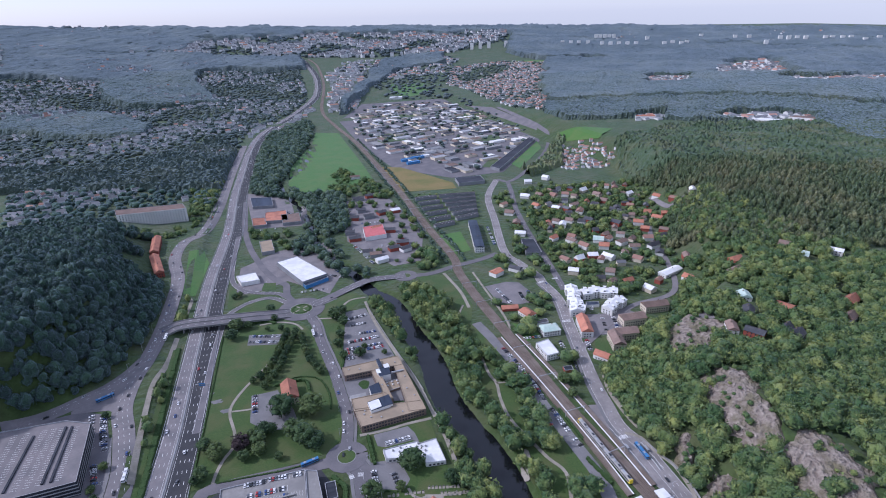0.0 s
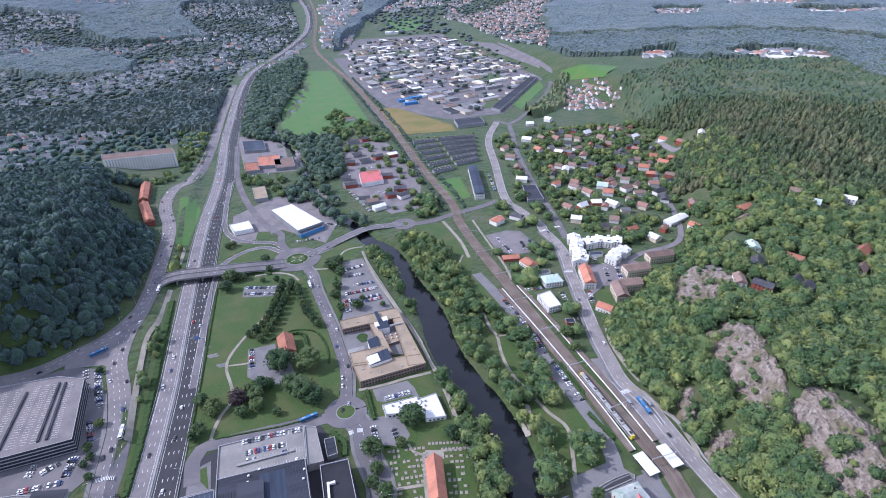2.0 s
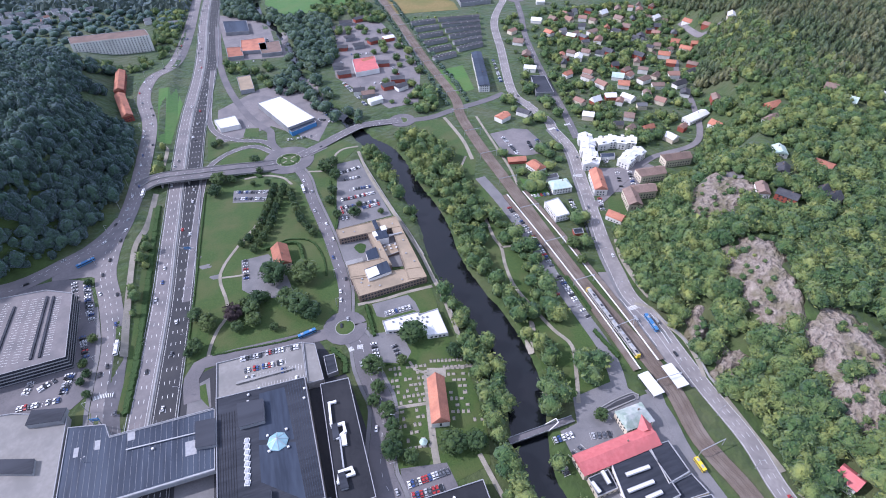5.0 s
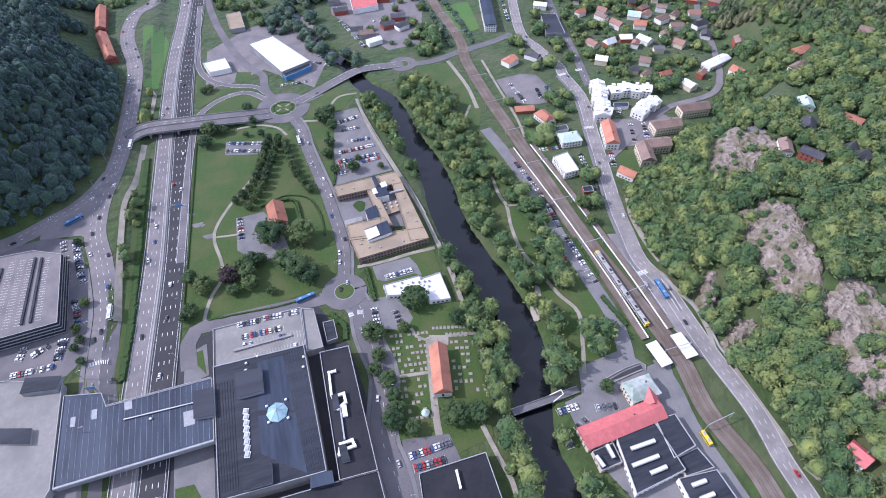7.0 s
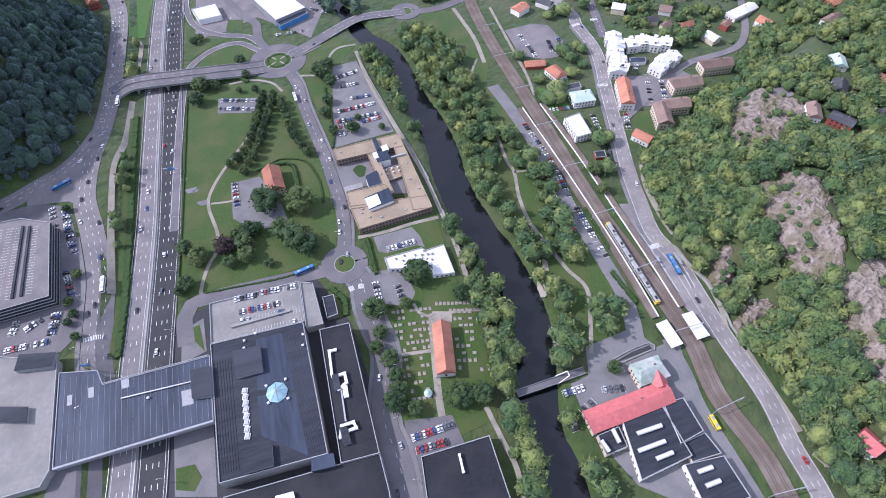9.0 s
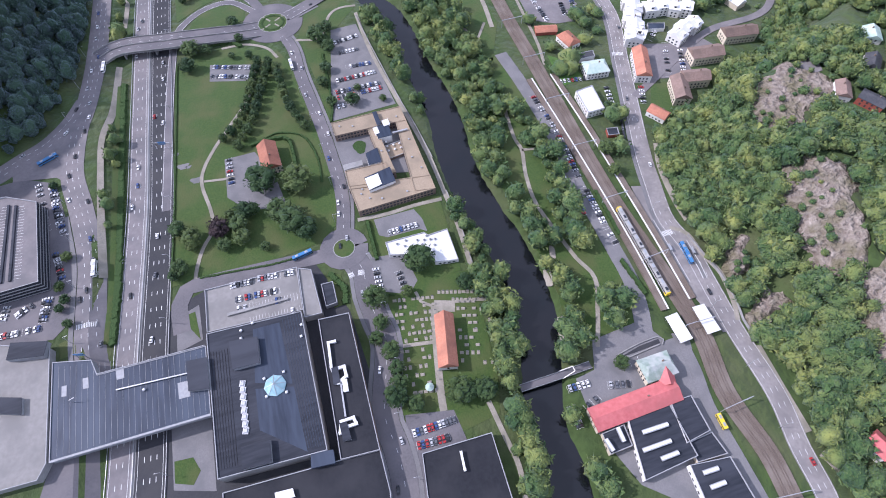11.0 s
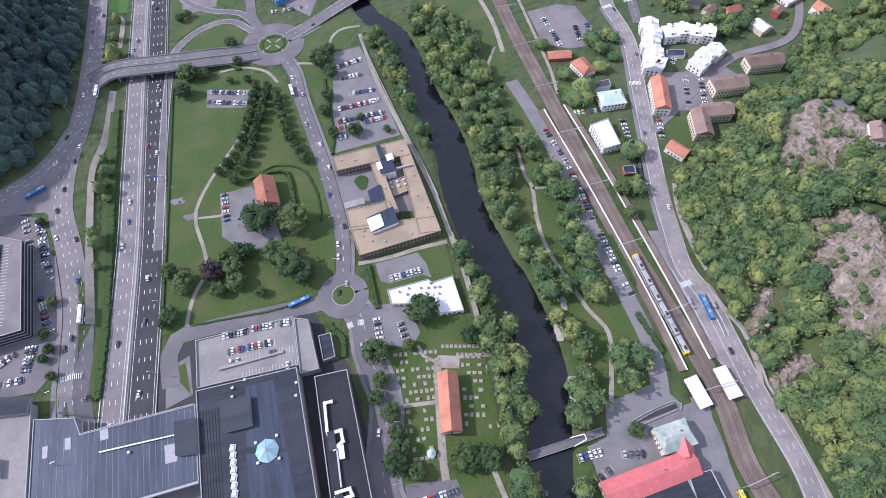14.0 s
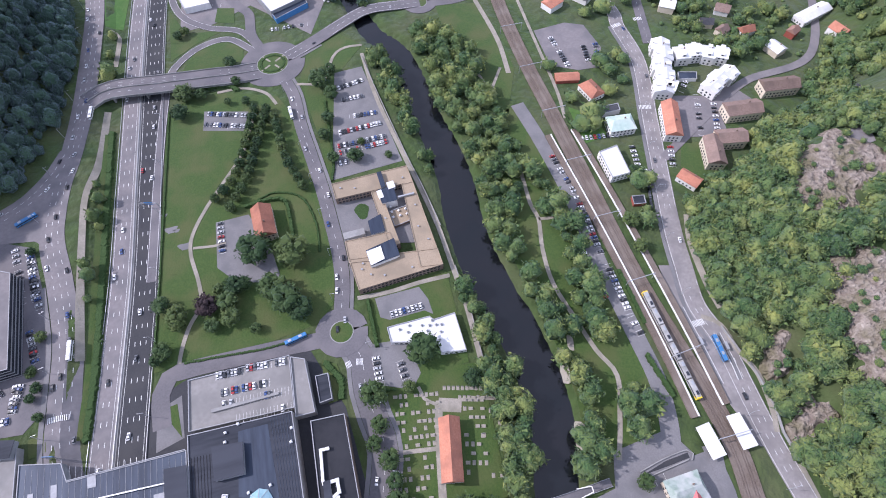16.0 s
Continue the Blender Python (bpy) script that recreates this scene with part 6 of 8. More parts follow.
BANKS = (([(132.3, 607.4), (158.1, 615.3), (181.2, 568.7), (183.1, 498.1), (186.5, 447.8), (171.4, 418.8), (153.9, 388.1), (156.9, 367.5), (142.2, 372.3), (141.4, 413.8), (145.6, 466.7), (139.1, 519.6), (136.1, 562.9)], 9, 0.95),
         ([(142.2, 372.3), (155.1, 368.1), (160.6, 339.7), (166.1, 304.7), (165.1, 267.3), (153.9, 230.3), (135.4, 214.4), (130.0, 219.5), (151.7, 257.3), (153.4, 296.8), (146.7, 339.6)], 8.5, 0.8),
         ([(199.2, 410.4), (199.6, 359.8), (200.0, 327.9), (196.9, 291.6), (199.1, 253.8), (190.1, 232.6), (169.5, 228.9), (183.9, 261.8), (180.1, 292.7), (175.3, 326.7), (180.7, 375.1)], 10, 0.62),
         ([(184.5, 442.6), (195.3, 406.2), (180.5, 380.1), (172.1, 402.8)], 10, 0.5),
         ([(107.3, 627.3), (119.6, 614.1), (121.3, 565.1), (125.1, 522.2), (125.5, 471.8), (120.3, 422.8), (113.7, 421.9), (109.7, 471.4), (104.1, 522.6), (96.3, 573.2)], 8, 0.8),
         ([(108.6, 382.6), (118.8, 368.9), (125.2, 327.5), (128.1, 287.3), (122.5, 253.4), (113.2, 224.3), (97.4, 228.2), (101.2, 258.6), (104.3, 299.8), (106.0, 347.4)], 8.5, 0.9),
         ([(105.2, 244.8), (119.3, 234.6), (104.4, 200.0), (100.0, 169.8), (99.2, 148.6), (85.4, 152.6), (88.0, 183.2), (91.6, 210.1)], 9, 0.85),
         ([(124.0, 201.5), (127.7, 191.0), (131.2, 168.8), (131.9, 143.2), (118.9, 142.5), (121.9, 173.5)], 9, 0.8),
         ([(25.5, 842.7), (73.2, 823.0), (87.2, 716.9), (114.3, 661.8), (102.2, 643.2), (64.5, 690.2), (48.3, 760.3), (22.3, 770.9)], 10, 0.9),
         ([(47.6, 1067.6), (139.5, 1059.8), (114.6, 840.3), (74.1, 829.4), (45.4, 872.1), (61.5, 973.3)], 10, 0.95),
         ([(-43.6, 1176.2), (-20.6, 1381.7), (18.0, 1659.5), (130.4, 1677.3), (43.3, 1259.0), (18.5, 1169.3), (67.6, 1063.8), (45.1, 1052.4), (-29.9, 1116.4)], 11, 0.95),
         ([(-34.4, 1401.5), (28.1, 1752.8), (150.5, 1957.3), (167.7, 1834.9), (117.7, 1545.2), (28.7, 1217.0), (-31.3, 1188.7)], 12, 0.95),
         ([(-156.5, 414.3), (-151.6, 404.5), (-148.0, 343.5), (-152.0, 344.7)], 11, 0.6),
         ([(-133.1, 451.7), (-125.1, 452.0), (-131.2, 319.8), (-135.1, 320.6)], 7, 0.5),
         ([(-128.4, 507.7), (-122.9, 524.9), (-123.4, 452.2), (-129.5, 452.4)], 7, 0.7),
         ([(-128.3, 682.1), (-118.6, 685.2), (-120.5, 619.3), (-127.6, 617.3)], 8, 0.7),
         ([(267.3, 406.0), (256.7, 367.0), (247.8, 345.3), (246.7, 360.1), (248.5, 395.4)], 9, 0.8),
         ([(237.5, 551.0), (307.2, 529.0), (267.3, 434.7), (236.0, 438.4), (237.7, 487.6)], 12, 0.45),
         ([(294.4, 679.3), (367.7, 669.3), (337.0, 572.2), (275.1, 581.1)], 11, 0.6),
         ([(201.4, 737.7), (214.3, 712.1), (213.6, 638.6), (173.9, 646.2)], 10, 0.8))
for k, (outline, gap, keep) in enumerate(BANKS):
    woods("riverside_trees" if k < 12 else "roadside_trees", planted(scatter(outline, gap, 20 + k, keep), gap * 0.56, 10.5, 40 + k), OAK if k < 8 else THICK, DEEP_LEAVES if 8 <= k < 12 else LEAVES, "leafy broadleaved trees along the bank" if k < 12 else "leafy trees and bushes beside the road", "trees")


for k, (outline, gap, keep) in enumerate((([(128.9, 998.3), (211.4, 1046.0), (230.3, 803.9), (189.2, 684.0), (149.4, 682.0), (102.9, 799.7)], 15, 0.4), ([(-54.1, 910.7), (30.0, 887.8), (20.5, 791.5), (-40.8, 806.6)], 13, 0.5), ([(386.2, 918.8), (549.9, 951.5), (339.5, 555.3), (281.3, 594.6)], 13, 0.5), ([(117.6, 1123.9), (212.9, 1100.9), (228.7, 987.2), (138.2, 994.3)], 12, 0.6), ([(-153.5, 1224.3), (-91.3, 1276.5), (-95.9, 928.2), (-143.1, 921.7), (-231.4, 873.0), (-248.8, 818.3), (-280.7, 960.3), (-144.9, 947.4)], 11, 0.6), ([(159.6, 1253.1), (208.6, 1104.0), (170.9, 1034.4), (112.9, 1102.1)], 12, 0.5))):
    woods("garden_trees", planted(scatter(outline, gap, 120 + k, keep), 4.6, 8.5, 130 + k), OAK, LEAVES, "small garden trees among buildings", "trees")


def settlement(name, outline, gap, seed, keep, size, tall, colours, label, thin=-3.0):
    """Far houses, past counting, as one mesh with walls and two roof colours."""
    rng = np.random.default_rng(seed)
    x, y = scatter(outline, gap, seed, keep)
    patch = np.sin(x / 97.0 + 2 * np.sin(y / 131.0) + seed) + np.sin(y / 89.0 + 1.6 * np.sin(x / 113.0)) + rng.normal(0, 0.5, len(x))
    x, y = x[patch > thin], y[patch > thin]
    v, f, mats = [], [], []
    for px, py in zip(x, y):
        l, w, h = size * rng.uniform(0.8, 1.5), size * rng.uniform(0.6, 0.9), tall * rng.uniform(0.8, 1.3)
        a = rng.choice((0.2, -0.35, 1.3)) + rng.normal(0, 0.15)
        c, s = math.cos(a), math.sin(a)
        z = ground_z(px, py) - 1
        k = len(v)
        for lx, ly, lz in ((-l, -w, 0), (l, -w, 0), (l, w, 0), (-l, w, 0), (-l, -w, h), (l, -w, h), (l, w, h), (-l, w, h), (-l, 0, h * 1.5), (l, 0, h * 1.5)):
            v.append((px + (lx * c - ly * s) / 2, py + (lx * s + ly * c) / 2, z + lz))
        m = 1 + int(rng.random() < colours)
        f += [(k, k + 1, k + 5, k + 4), (k + 1, k + 2, k + 6, k + 5), (k + 2, k + 3, k + 7, k + 6), (k + 3, k, k + 4, k + 7), (k + 5, k + 6, k + 9), (k + 7, k + 4, k + 8), (k + 4, k + 5, k + 9, k + 8), (k + 6, k + 7, k + 8, k + 9)]
        mats += [0] * 6 + [m] * 2
    ob = mesh_object(name, v, f, [FAR_RENDER, SLATE, MUTED_TILE])
    ob.data.polygons.foreach_set("material_index", mats)
    return tagged(ob, label, "houses", kind="stuff")


WEST_TOWN = [(-1331.0, 2594.1), (-1564.6, 3131.2), (-417.5, 3382.5), (264.5, 3344.1), (196.4, 2239.0), (-37.6, 1834.8), (-93.0, 1369.6), (-290.2, 1460.6), (-572.4, 1430.9), (-814.6, 1469.7)]
settlement("house_cluster", WEST_TOWN, 25, 60, 0.66, 12, 7.5, 0.08, "hazy suburb of pale houses among trees", -0.1)
woods("wood", planted(scatter(WEST_TOWN, 14, 61, 0.62), 7.0, 8.0, 62), LOW, MID_WOOD, "trees between suburban houses")
# dark belts of wood across the western suburb
BELTS = (([(-789.7, 1458.7), (-892.1, 1679.5), (-494.7, 1555.0), (-313.9, 1531.9), (-102.4, 1726.6), (-61.0, 1413.9), (-87.6, 1168.8), (-258.1, 1245.1), (-474.5, 1319.4)], 5, MID_WOOD),
         ([(-898, 2435), (-600, 2399), (-343, 2051), (-371, 1897), (-679, 2026), (-804, 2136)], 8, MID_WOOD),
         ([(-682, 3054), (-271, 3276), (-219, 2736), (-118, 2438), (-473, 2444), (-610, 2656)], 8, MID_WOOD),
         ([(-1372, 4027), (-455, 3825), (288, 3574), (281, 3210), (-244, 3302), (-509, 3022), (-1145, 3245)], 12, HAZE_WOOD),
         ([(-1600, 4700), (-1500, 3961), (-458, 3861), (-213, 4538), (-400, 4830)], 16, HAZE_WOOD),
         ([(404, 2497), (758, 3338), (1170, 3503), (1086, 3153), (750, 3037), (488, 2536), (356, 2168), (277, 2016)], 8, HAZE_WOOD))
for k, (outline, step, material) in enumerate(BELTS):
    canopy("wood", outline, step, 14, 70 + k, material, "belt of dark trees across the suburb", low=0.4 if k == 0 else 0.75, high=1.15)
NEAR_SUBURB = [(-527.2, 1333.0), (-457.2, 1320.6), (-111.5, 1213.2), (-102.2, 1058.3), (-155.3, 1099.1), (-283.2, 1110.6), (-254.2, 867.4), (-448.3, 1075.4)]
settlement("house_cluster", NEAR_SUBURB, 21, 63, 0.75, 11, 6.5, 0.15, "white houses in leafy gardens", -0.5)
woods("wood", planted(scatter(NEAR_SUBURB, 15, 64, 0.7), 6, 9, 65), LOW, SHADED_LEAVES, "garden trees of the western suburb")
settlement("house_cluster", [(738.5, 1260.9), (775.4, 1173.3), (777.7, 1048.2), (737.9, 1009.1), (621.0, 1029.6)], 15, 66, 0.8, 10, 4.5, 0.85, "red-roofed houses below the pine hill")
ROW_SUBURB = [(1064, 2993), (1443, 3064), (1604, 2881), (1145, 2070), (871, 1550), (823, 1719), (892, 2294), (861, 2508)]
settlement("house_cluster", ROW_SUBURB, 21, 67, 0.8, 13, 5.5, 0.65, "far suburb of pale and red-roofed row houses", -0.6)
woods("wood", planted(scatter(ROW_SUBURB, 19, 152, 0.6), 7, 7, 153), LOW, MID_WOOD, "trees between far row houses")
settlement("house_cluster", [(-37.7, 1824.8), (199.1, 2263.7), (214.2, 2167.0), (8.6, 1671.9), (-54.4, 1410.8)], 22, 68, 0.8, 16, 6, 0.2, "roadside sheds along the motorway")
settlement("house_cluster", [(386.8, 3082.5), (599.1, 3392.7), (518.9, 2683.0), (334.4, 2046.1), (256.3, 2084.3)], 32, 69, 0.75, 24, 7, 0.15, "far sheds beside the railway")
FAR_TOWN = [(-600, 4100), (-135, 4300), (423, 4520), (1950, 4200), (1794, 3816), (1203, 3488), (659, 3520), (-35, 3763), (-461, 3897)]
settlement("town", FAR_TOWN, 34, 70, 0.72, 24, 15, 0.12, "hazy far town under the horizon", -0.4)
woods("wood", planted(scatter(FAR_TOWN, 30, 154, 0.6), 13, 12, 155), LOW, HAZE_WOOD, "trees in the far town")
# wooded plateau to the east, with built clearings in it
EAST_WOODS = [(823, 1367), (838, 1508), (1183, 2164), (1604, 2881), (1589, 3378), (1950, 4151), (2500, 4150), (4150, 2500), (2600, 1300), (1126, 703), (1247, 932), (1089, 1119), (937, 1263)]
CLEARINGS = (([(1723, 2147), (1848, 2004), (1605, 1720), (1464, 1886)], 24, 15, 7), ([(2171, 2212), (2575, 2362), (2457, 2083), (2119, 1760), (1893, 1905)], 34, 26, 11), ([(1964, 1652), (2407, 1579), (2145, 1401), (1799, 1499)], 34, 24, 10),
             ([(1153, 1159), (1312, 1100), (1345, 990), (1256, 945), (1161, 1020)], 25, 20, 6), ([(980, 1272), (1071, 1235), (1022, 1185), (946, 1215)], 26, 18, 5))
PALE_FIELD = [(1200, 3373), (1635, 3007), (2021, 2891), (1934, 2819), (1586, 2914), (1189, 3240)]
# bands by range; the last takes the green with most haze in its colour
for k, (near_r, far_r, step, material) in enumerate(((0, 1950, 6, MID_WOOD), (1900, 2800, 8, MID_WOOD), (2750, 4860, 13, HAZE_WOOD))):
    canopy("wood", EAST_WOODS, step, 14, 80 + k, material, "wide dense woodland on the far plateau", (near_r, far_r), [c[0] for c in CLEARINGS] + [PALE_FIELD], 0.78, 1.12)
for k, (outline, gap, size, tall) in enumerate(CLEARINGS):
    settlement("house_cluster", outline, gap, 160 + k, 0.85, size, tall, 0.25, "far pale houses in a clearing of the wood")
for k, (outline, gap, thin) in enumerate(((BELTS[3][0], 40, 0.5), (BELTS[4][0], 60, 0.4), (BELTS[2][0], 34, 0.7), (BELTS[1][0], 30, 0.6), ([(2400, 3300), (3600, 2300), (4000, 2500), (2600, 4000)], 70, 0.9))):
    settlement("house_cluster", outline, gap, 190 + k, 0.7, 15, 15, 0.1, "scattered pale houses showing above far trees", thin)
canopy("wood", [(540.4, 1077.3), (761.4, 1302.4), (768.4, 1270.5), (645.3, 1084.2), (537.7, 1017.0)], 5, 13, 84, PINE, "belt of dense woodland below the hill")
settlement("town", [(497.1, 3387.0), (1148.7, 3440.2), (1189, 3240), (986.0, 2865.6), (676.3, 2750.5), (579.2, 2972.6)], 34, 73, 0.7, 18, 8, 0.3, "far mixed suburb beyond the business park")
woods("wood", planted(scatter([(442.6, 3248.9), (1148.7, 3440.2), (1189, 3240), (986, 2777.8), (816.2, 2465.3), (772.1, 1873.0), (725.9, 2189.9), (523.6, 2248.0), (544.2, 2671.9)], 28, 150, 0.6), 9, 9, 151), LOW, HAZE_WOOD, "far trees beyond the business park")
canopy("wood", [(-3600, 2400), (-3600, 4800), (4800, 4800), (4800, 1200), (3600, 1200), (3000, 2600), (1900, 3900), (-1000, 4100), (-2200, 3000)], 24, 16, 7, HAZE_WOOD, "hazy wooded ridges on the horizon", (3900, 4840), [FAR_TOWN, BELTS[4][0]], 0.75, 1.1)
woods("wood", planted(scatter([(653.9, 734.0), (640.1, 579.8), (626.2, 439.7), (546.7, 447.9), (545.0, 534.0), (590.1, 640.5)], 8.5, 140, 0.9), 5.0, 11, 141), OAK, LEAVES, "broadleaved wood above the village")

# business park halls and far blocks
for outline in ([(470, 1130), (520, 1200), (560, 1190), (505, 1110)], [(300, 1480), (330, 1600), (400, 1620), (390, 1500)], [(600, 1700), (640, 1850), (740, 1840), (745, 1690)], [(420, 1900), (560, 1960), (620, 1900), (470, 1850)], [(560, 1400), (600, 1470), (660, 1440), (620, 1370)]):
    plot("ground", outline, GRASS, 0.45, "rough grass between the halls of the business park")
woods("garden_trees", planted(scatter([(281.0, 1855.3), (396.5, 2144.6), (704.9, 2127.6), (775.0, 1776.5), (760.0, 1449.2), (723.7, 1360.5), (510.4, 1118.7), (392.6, 1118.8), (341.3, 1214.4), (280.5, 1442.1)], 34, 171, 0.5), 6, 8, 172), LOW, MID_WOOD, "trees between the halls of the business park", "trees")
YARDS = [(281.0, 1855.3), (396.5, 2144.6), (704.9, 2127.6), (775.0, 1776.5), (760.0, 1449.2), (723.7, 1360.5), (510.4, 1118.7), (392.6, 1118.8), (341.3, 1214.4), (280.5, 1442.1)]
x, y = scatter(YARDS, 46, 95, 0.9)
rng = random.Random(12)
for px, py in zip(x, y):
    l, w, a = rng.uniform(18, 52), rng.uniform(13, 26), rng.choice((0.25, 0.25, 1.82))
    c, s = math.cos(a), math.sin(a)
    q = [(px + (u * l * c - v * w * s) / 2, py + (u * l * s + v * w * c) / 2) for u, v in ((-1, -1), (1, -1), (1, 1), (-1, 1))]
    m, words = rng.choice(((WHITE_ROOF, "white"), (COPING, "pale grey"), (TAR, "dark grey"), (SLATE, "weathered grey"), (BROWN_TILE, "brown"), (DECK, "pale"), (CONCRETE, "pale concrete")))
    flat_block("warehouse", q, rng.uniform(4, 7), rng.choice((GREY_WALL, PLASTER, CREAM)), m, "warehouse of the business park with " + words + " roof", "warehouse", group="business park halls", lip=m)
for p in ((329.3, 1261.9), (358.5, 1273.2), (334.4, 1229.4)):
    flat_block("blue_hall", [(p[0] - 16, p[1] - 7), (p[0] + 16, p[1] - 2), (p[0] + 15, p[1] + 9), (p[0] - 17, p[1] + 4)], 6, BLUE_PAINT, BLUE_PAINT, "open hall with a blue roof", "hall", group="blue halls", lip=BLUE_PAINT)
flat_block("long_hall", [(480.4, 1105.0), (491.0, 1078.9), (707.9, 1326.9), (704.2, 1353.3)], 7, GREY_WALL, TAR, "long dark-roofed hall along the verge", "hall")
flat_block("hall", [(375.2, 1052.2), (431.1, 1046.0), (425.1, 1006.7), (368.5, 1009.8)], 7, GREY_WALL, TAR, "dark-roofed hall by the field", "hall")
for line in ([(2325.9, 3510.5), (2348.4, 3496.0), (2374.1, 3479.4), (2399.6, 3462.8), (2424.8, 3446.0)], [(1978.2, 3373.6), (2025.4, 3345.5), (2068.9, 3319.0), (2118.1, 3288.4)], [(2167.4, 3200.4), (2211.5, 3171.5), (2254.9, 3142.5), (2297.8, 3113.3), (2340.2, 3084.0), (2543.7, 3239.5)], [(2477.1, 2985.7), (2547.1, 2992.9), (2556.1, 2926.4), (2612.9, 2942.8), (2874.6, 3115.4)], [(2995.3, 2948.4), (3056.7, 2894.9), (2950.9, 2662.9), (3148.9, 2744.4), (3182.4, 2713.2), (3215.3, 2682.1), (3247.6, 2651.2)], [(3320.7, 2579.5), (3345.1, 2555.2), (3381.0, 2518.8), (3410.4, 2488.7), (3381.5, 2381.5), (3504.4, 2389.7)], [(1409.7, 3566.3), (1469.4, 3563.7), (1529.5, 3560.7), (1650.4, 3553.3)]):
    for p in line:
        a = (p[0] - 10, p[1] + 5), (p[0] + 10, p[1] - 5), (p[0] + 16, p[1] + 8), (p[0] - 4, p[1] + 18)
        flat_block("tower_block", a, 42, PLASTER, WHITE_ROOF, "far white tower block above the woods", "apartment block", group="far tower blocks", lip=PLASTER)
for q in ([(1929.8, 1598.7), (2033.0, 1436.1)], [(2033.0, 1436.1), (2318.4, 1471.1)], [(3006.1, 2425.6), (3251.0, 2252.3)]):
    d = Vector(q[1]) - Vector(q[0])
    n = Vector((-d.y, d.x)).normalized() * 16
    flat_block("slab_block", [q[0], q[1], tuple(Vector(q[1]) + n), tuple(Vector(q[0]) + n)], 16, PLASTER, WHITE_ROOF, "far long pale slab of flats", "apartment block", group="far slabs", lip=PLASTER)
for a, b, m in (((1166.8, 1051.4), (1209.0, 991.0), WHITE_ROOF), ((1266.4, 1033.7), (1293.6, 985.5), BROWN_TILE), ((1107.7, 1119.5), (1149.3, 1069.4), WHITE_ROOF), ((963.2, 1237.3), (1006.1, 1211.2), RED_TILE), ((1085.1, 1185.8), (1113.1, 1165.4), WHITE_ROOF), ((526.8, 2260.8), (577.4, 2250.4), WHITE_ROOF)):
    d = Vector(b) - Vector(a)
    n = Vector((-d.y, d.x)).normalized() * 30
    flat_block("hall", [a, b, tuple(Vector(b) + n), tuple(Vector(a) + n)], 9, PLASTER, m, "far low hall in a clearing of the wood", "hall", group="far halls", lip=m)


# ---- single trees ----
def leafy_crown(name, seed, clumps, flat, material):
    """A crown of leaf clumps with loose leaf sprays round it, one metre in radius and rising to two metres."""
    v, f = crown_shape(seed, clumps, 0.30, flat)
    rng = np.random.default_rng(seed)
    n = 420
    d = rng.normal(size=(n, 3))
    d /= np.linalg.norm(d, axis=1)[:, None]
    c = d * rng.uniform(0.72, 1.12, (n, 1)) * [1, 1, flat]
    a, b = rng.normal(size=(n, 3)) * 0.085, rng.normal(size=(n, 3)) * 0.085
    leaf = np.stack([c - a, c + a, c + b + a * 0.3], 1).reshape(-1, 3)
    verts = np.concatenate([v, leaf]) + [0, 0, 1.0]
    faces = [tuple(q) for q in f] + [(len(v) + 3 * i, len(v) + 3 * i + 1, len(v) + 3 * i + 2) for i in range(n)]
    me = bpy.data.meshes.new(name)
    me.from_pydata([tuple(p) for p in verts], [], faces)
    me.materials.append(material)
    return me


def trunk_shape():
    s = Soup()
    ring = [disc(0, 0, r, 7) for r in (0.10, 0.07, 0.055, 0.03)]
    for (pts, z) in zip(ring, (-0.15, 0.1, 0.6, 1.25)):
        s.v += [(x, y, z) for x, y in pts]
    for j in range(3):
        s.f += [(7 * j + i, 7 * j + (i + 1) % 7, 7 * j + 7 + (i + 1) % 7, 7 * j + 7 + i) for i in range(7)]
    for a in (0.3, 2.2, 4.4):
        s.beam((0, 0, 0.5), (0.45 * math.cos(a), 0.45 * math.sin(a), 1.05), 0.04, 0.04)
    me = bpy.data.meshes.new("trunk")
    me.from_pydata(s.v, [], s.f)
    me.materials.append(BARK)
    return me


TRUNK = trunk_shape()
YEW = noisy("dark_purple_leaves", (0.030, 0.022, 0.024), (0.055, 0.036, 0.036), 0.8, rough=0.85, bump=0.3)
CROWNS = [leafy_crown("crown", 100 + k, 34, 0.95, LEAF) for k in range(8)]
ROUND = [leafy_crown("crown", 200 + k, 30, 1.15, LEAF) for k in range(4)]
PURPLE = leafy_crown("crown", 300, 34, 1.0, YEW)


def tree(p, radius, tall, label, group, meshes=CROWNS):
    rng = random.Random(int(p[0] * 10 + p[1] * 7))
    t = thing("tree", label, "tree", group, (*p, ground_z(*p)), rng.uniform(0, 6.28))
    for name, me, scale, z in (("trunk", TRUNK, (radius * 0.9, radius * 0.9, tall * 0.5), 0), ("crown", rng.choice(meshes), (radius, radius, tall * 0.42), tall * 0.12)):
        ob = new(name, me)
        ob.parent, ob.scale, ob.location = t, scale, (0, 0, z)
    return t


for p, r in (((-59.9, 582.7), 8), ((-64.2, 562.3), 7), ((-47.4, 580.1), 5), ((-12.1, 562.8), 3.5), ((-26.8, 566.7), 3), ((-19.8, 414.8), 11.5), ((5.1, 407.2), 11.5), ((-11.8, 384.4), 9), ((-4.0, 372.3), 10), ((3.4, 363.5), 8), ((-35.8, 393.0), 7), ((-41.7, 382.8), 7), ((-40.5, 371.3), 6), ((-74.0, 381.8), 7), ((-83.6, 392.0), 6), ((-74.3, 376.4), 5), ((-52.8, 369.1), 5), ((-83.9, 359.7), 6), ((-88.3, 355.5), 4), ((-26.2, 359.8), 3.5), ((-30.0, 393.6), 5), ((-47.1, 394.2), 4)):
    tree(p, r, r * 1.5 + 2, "broad green park tree on the lawn", "park trees")
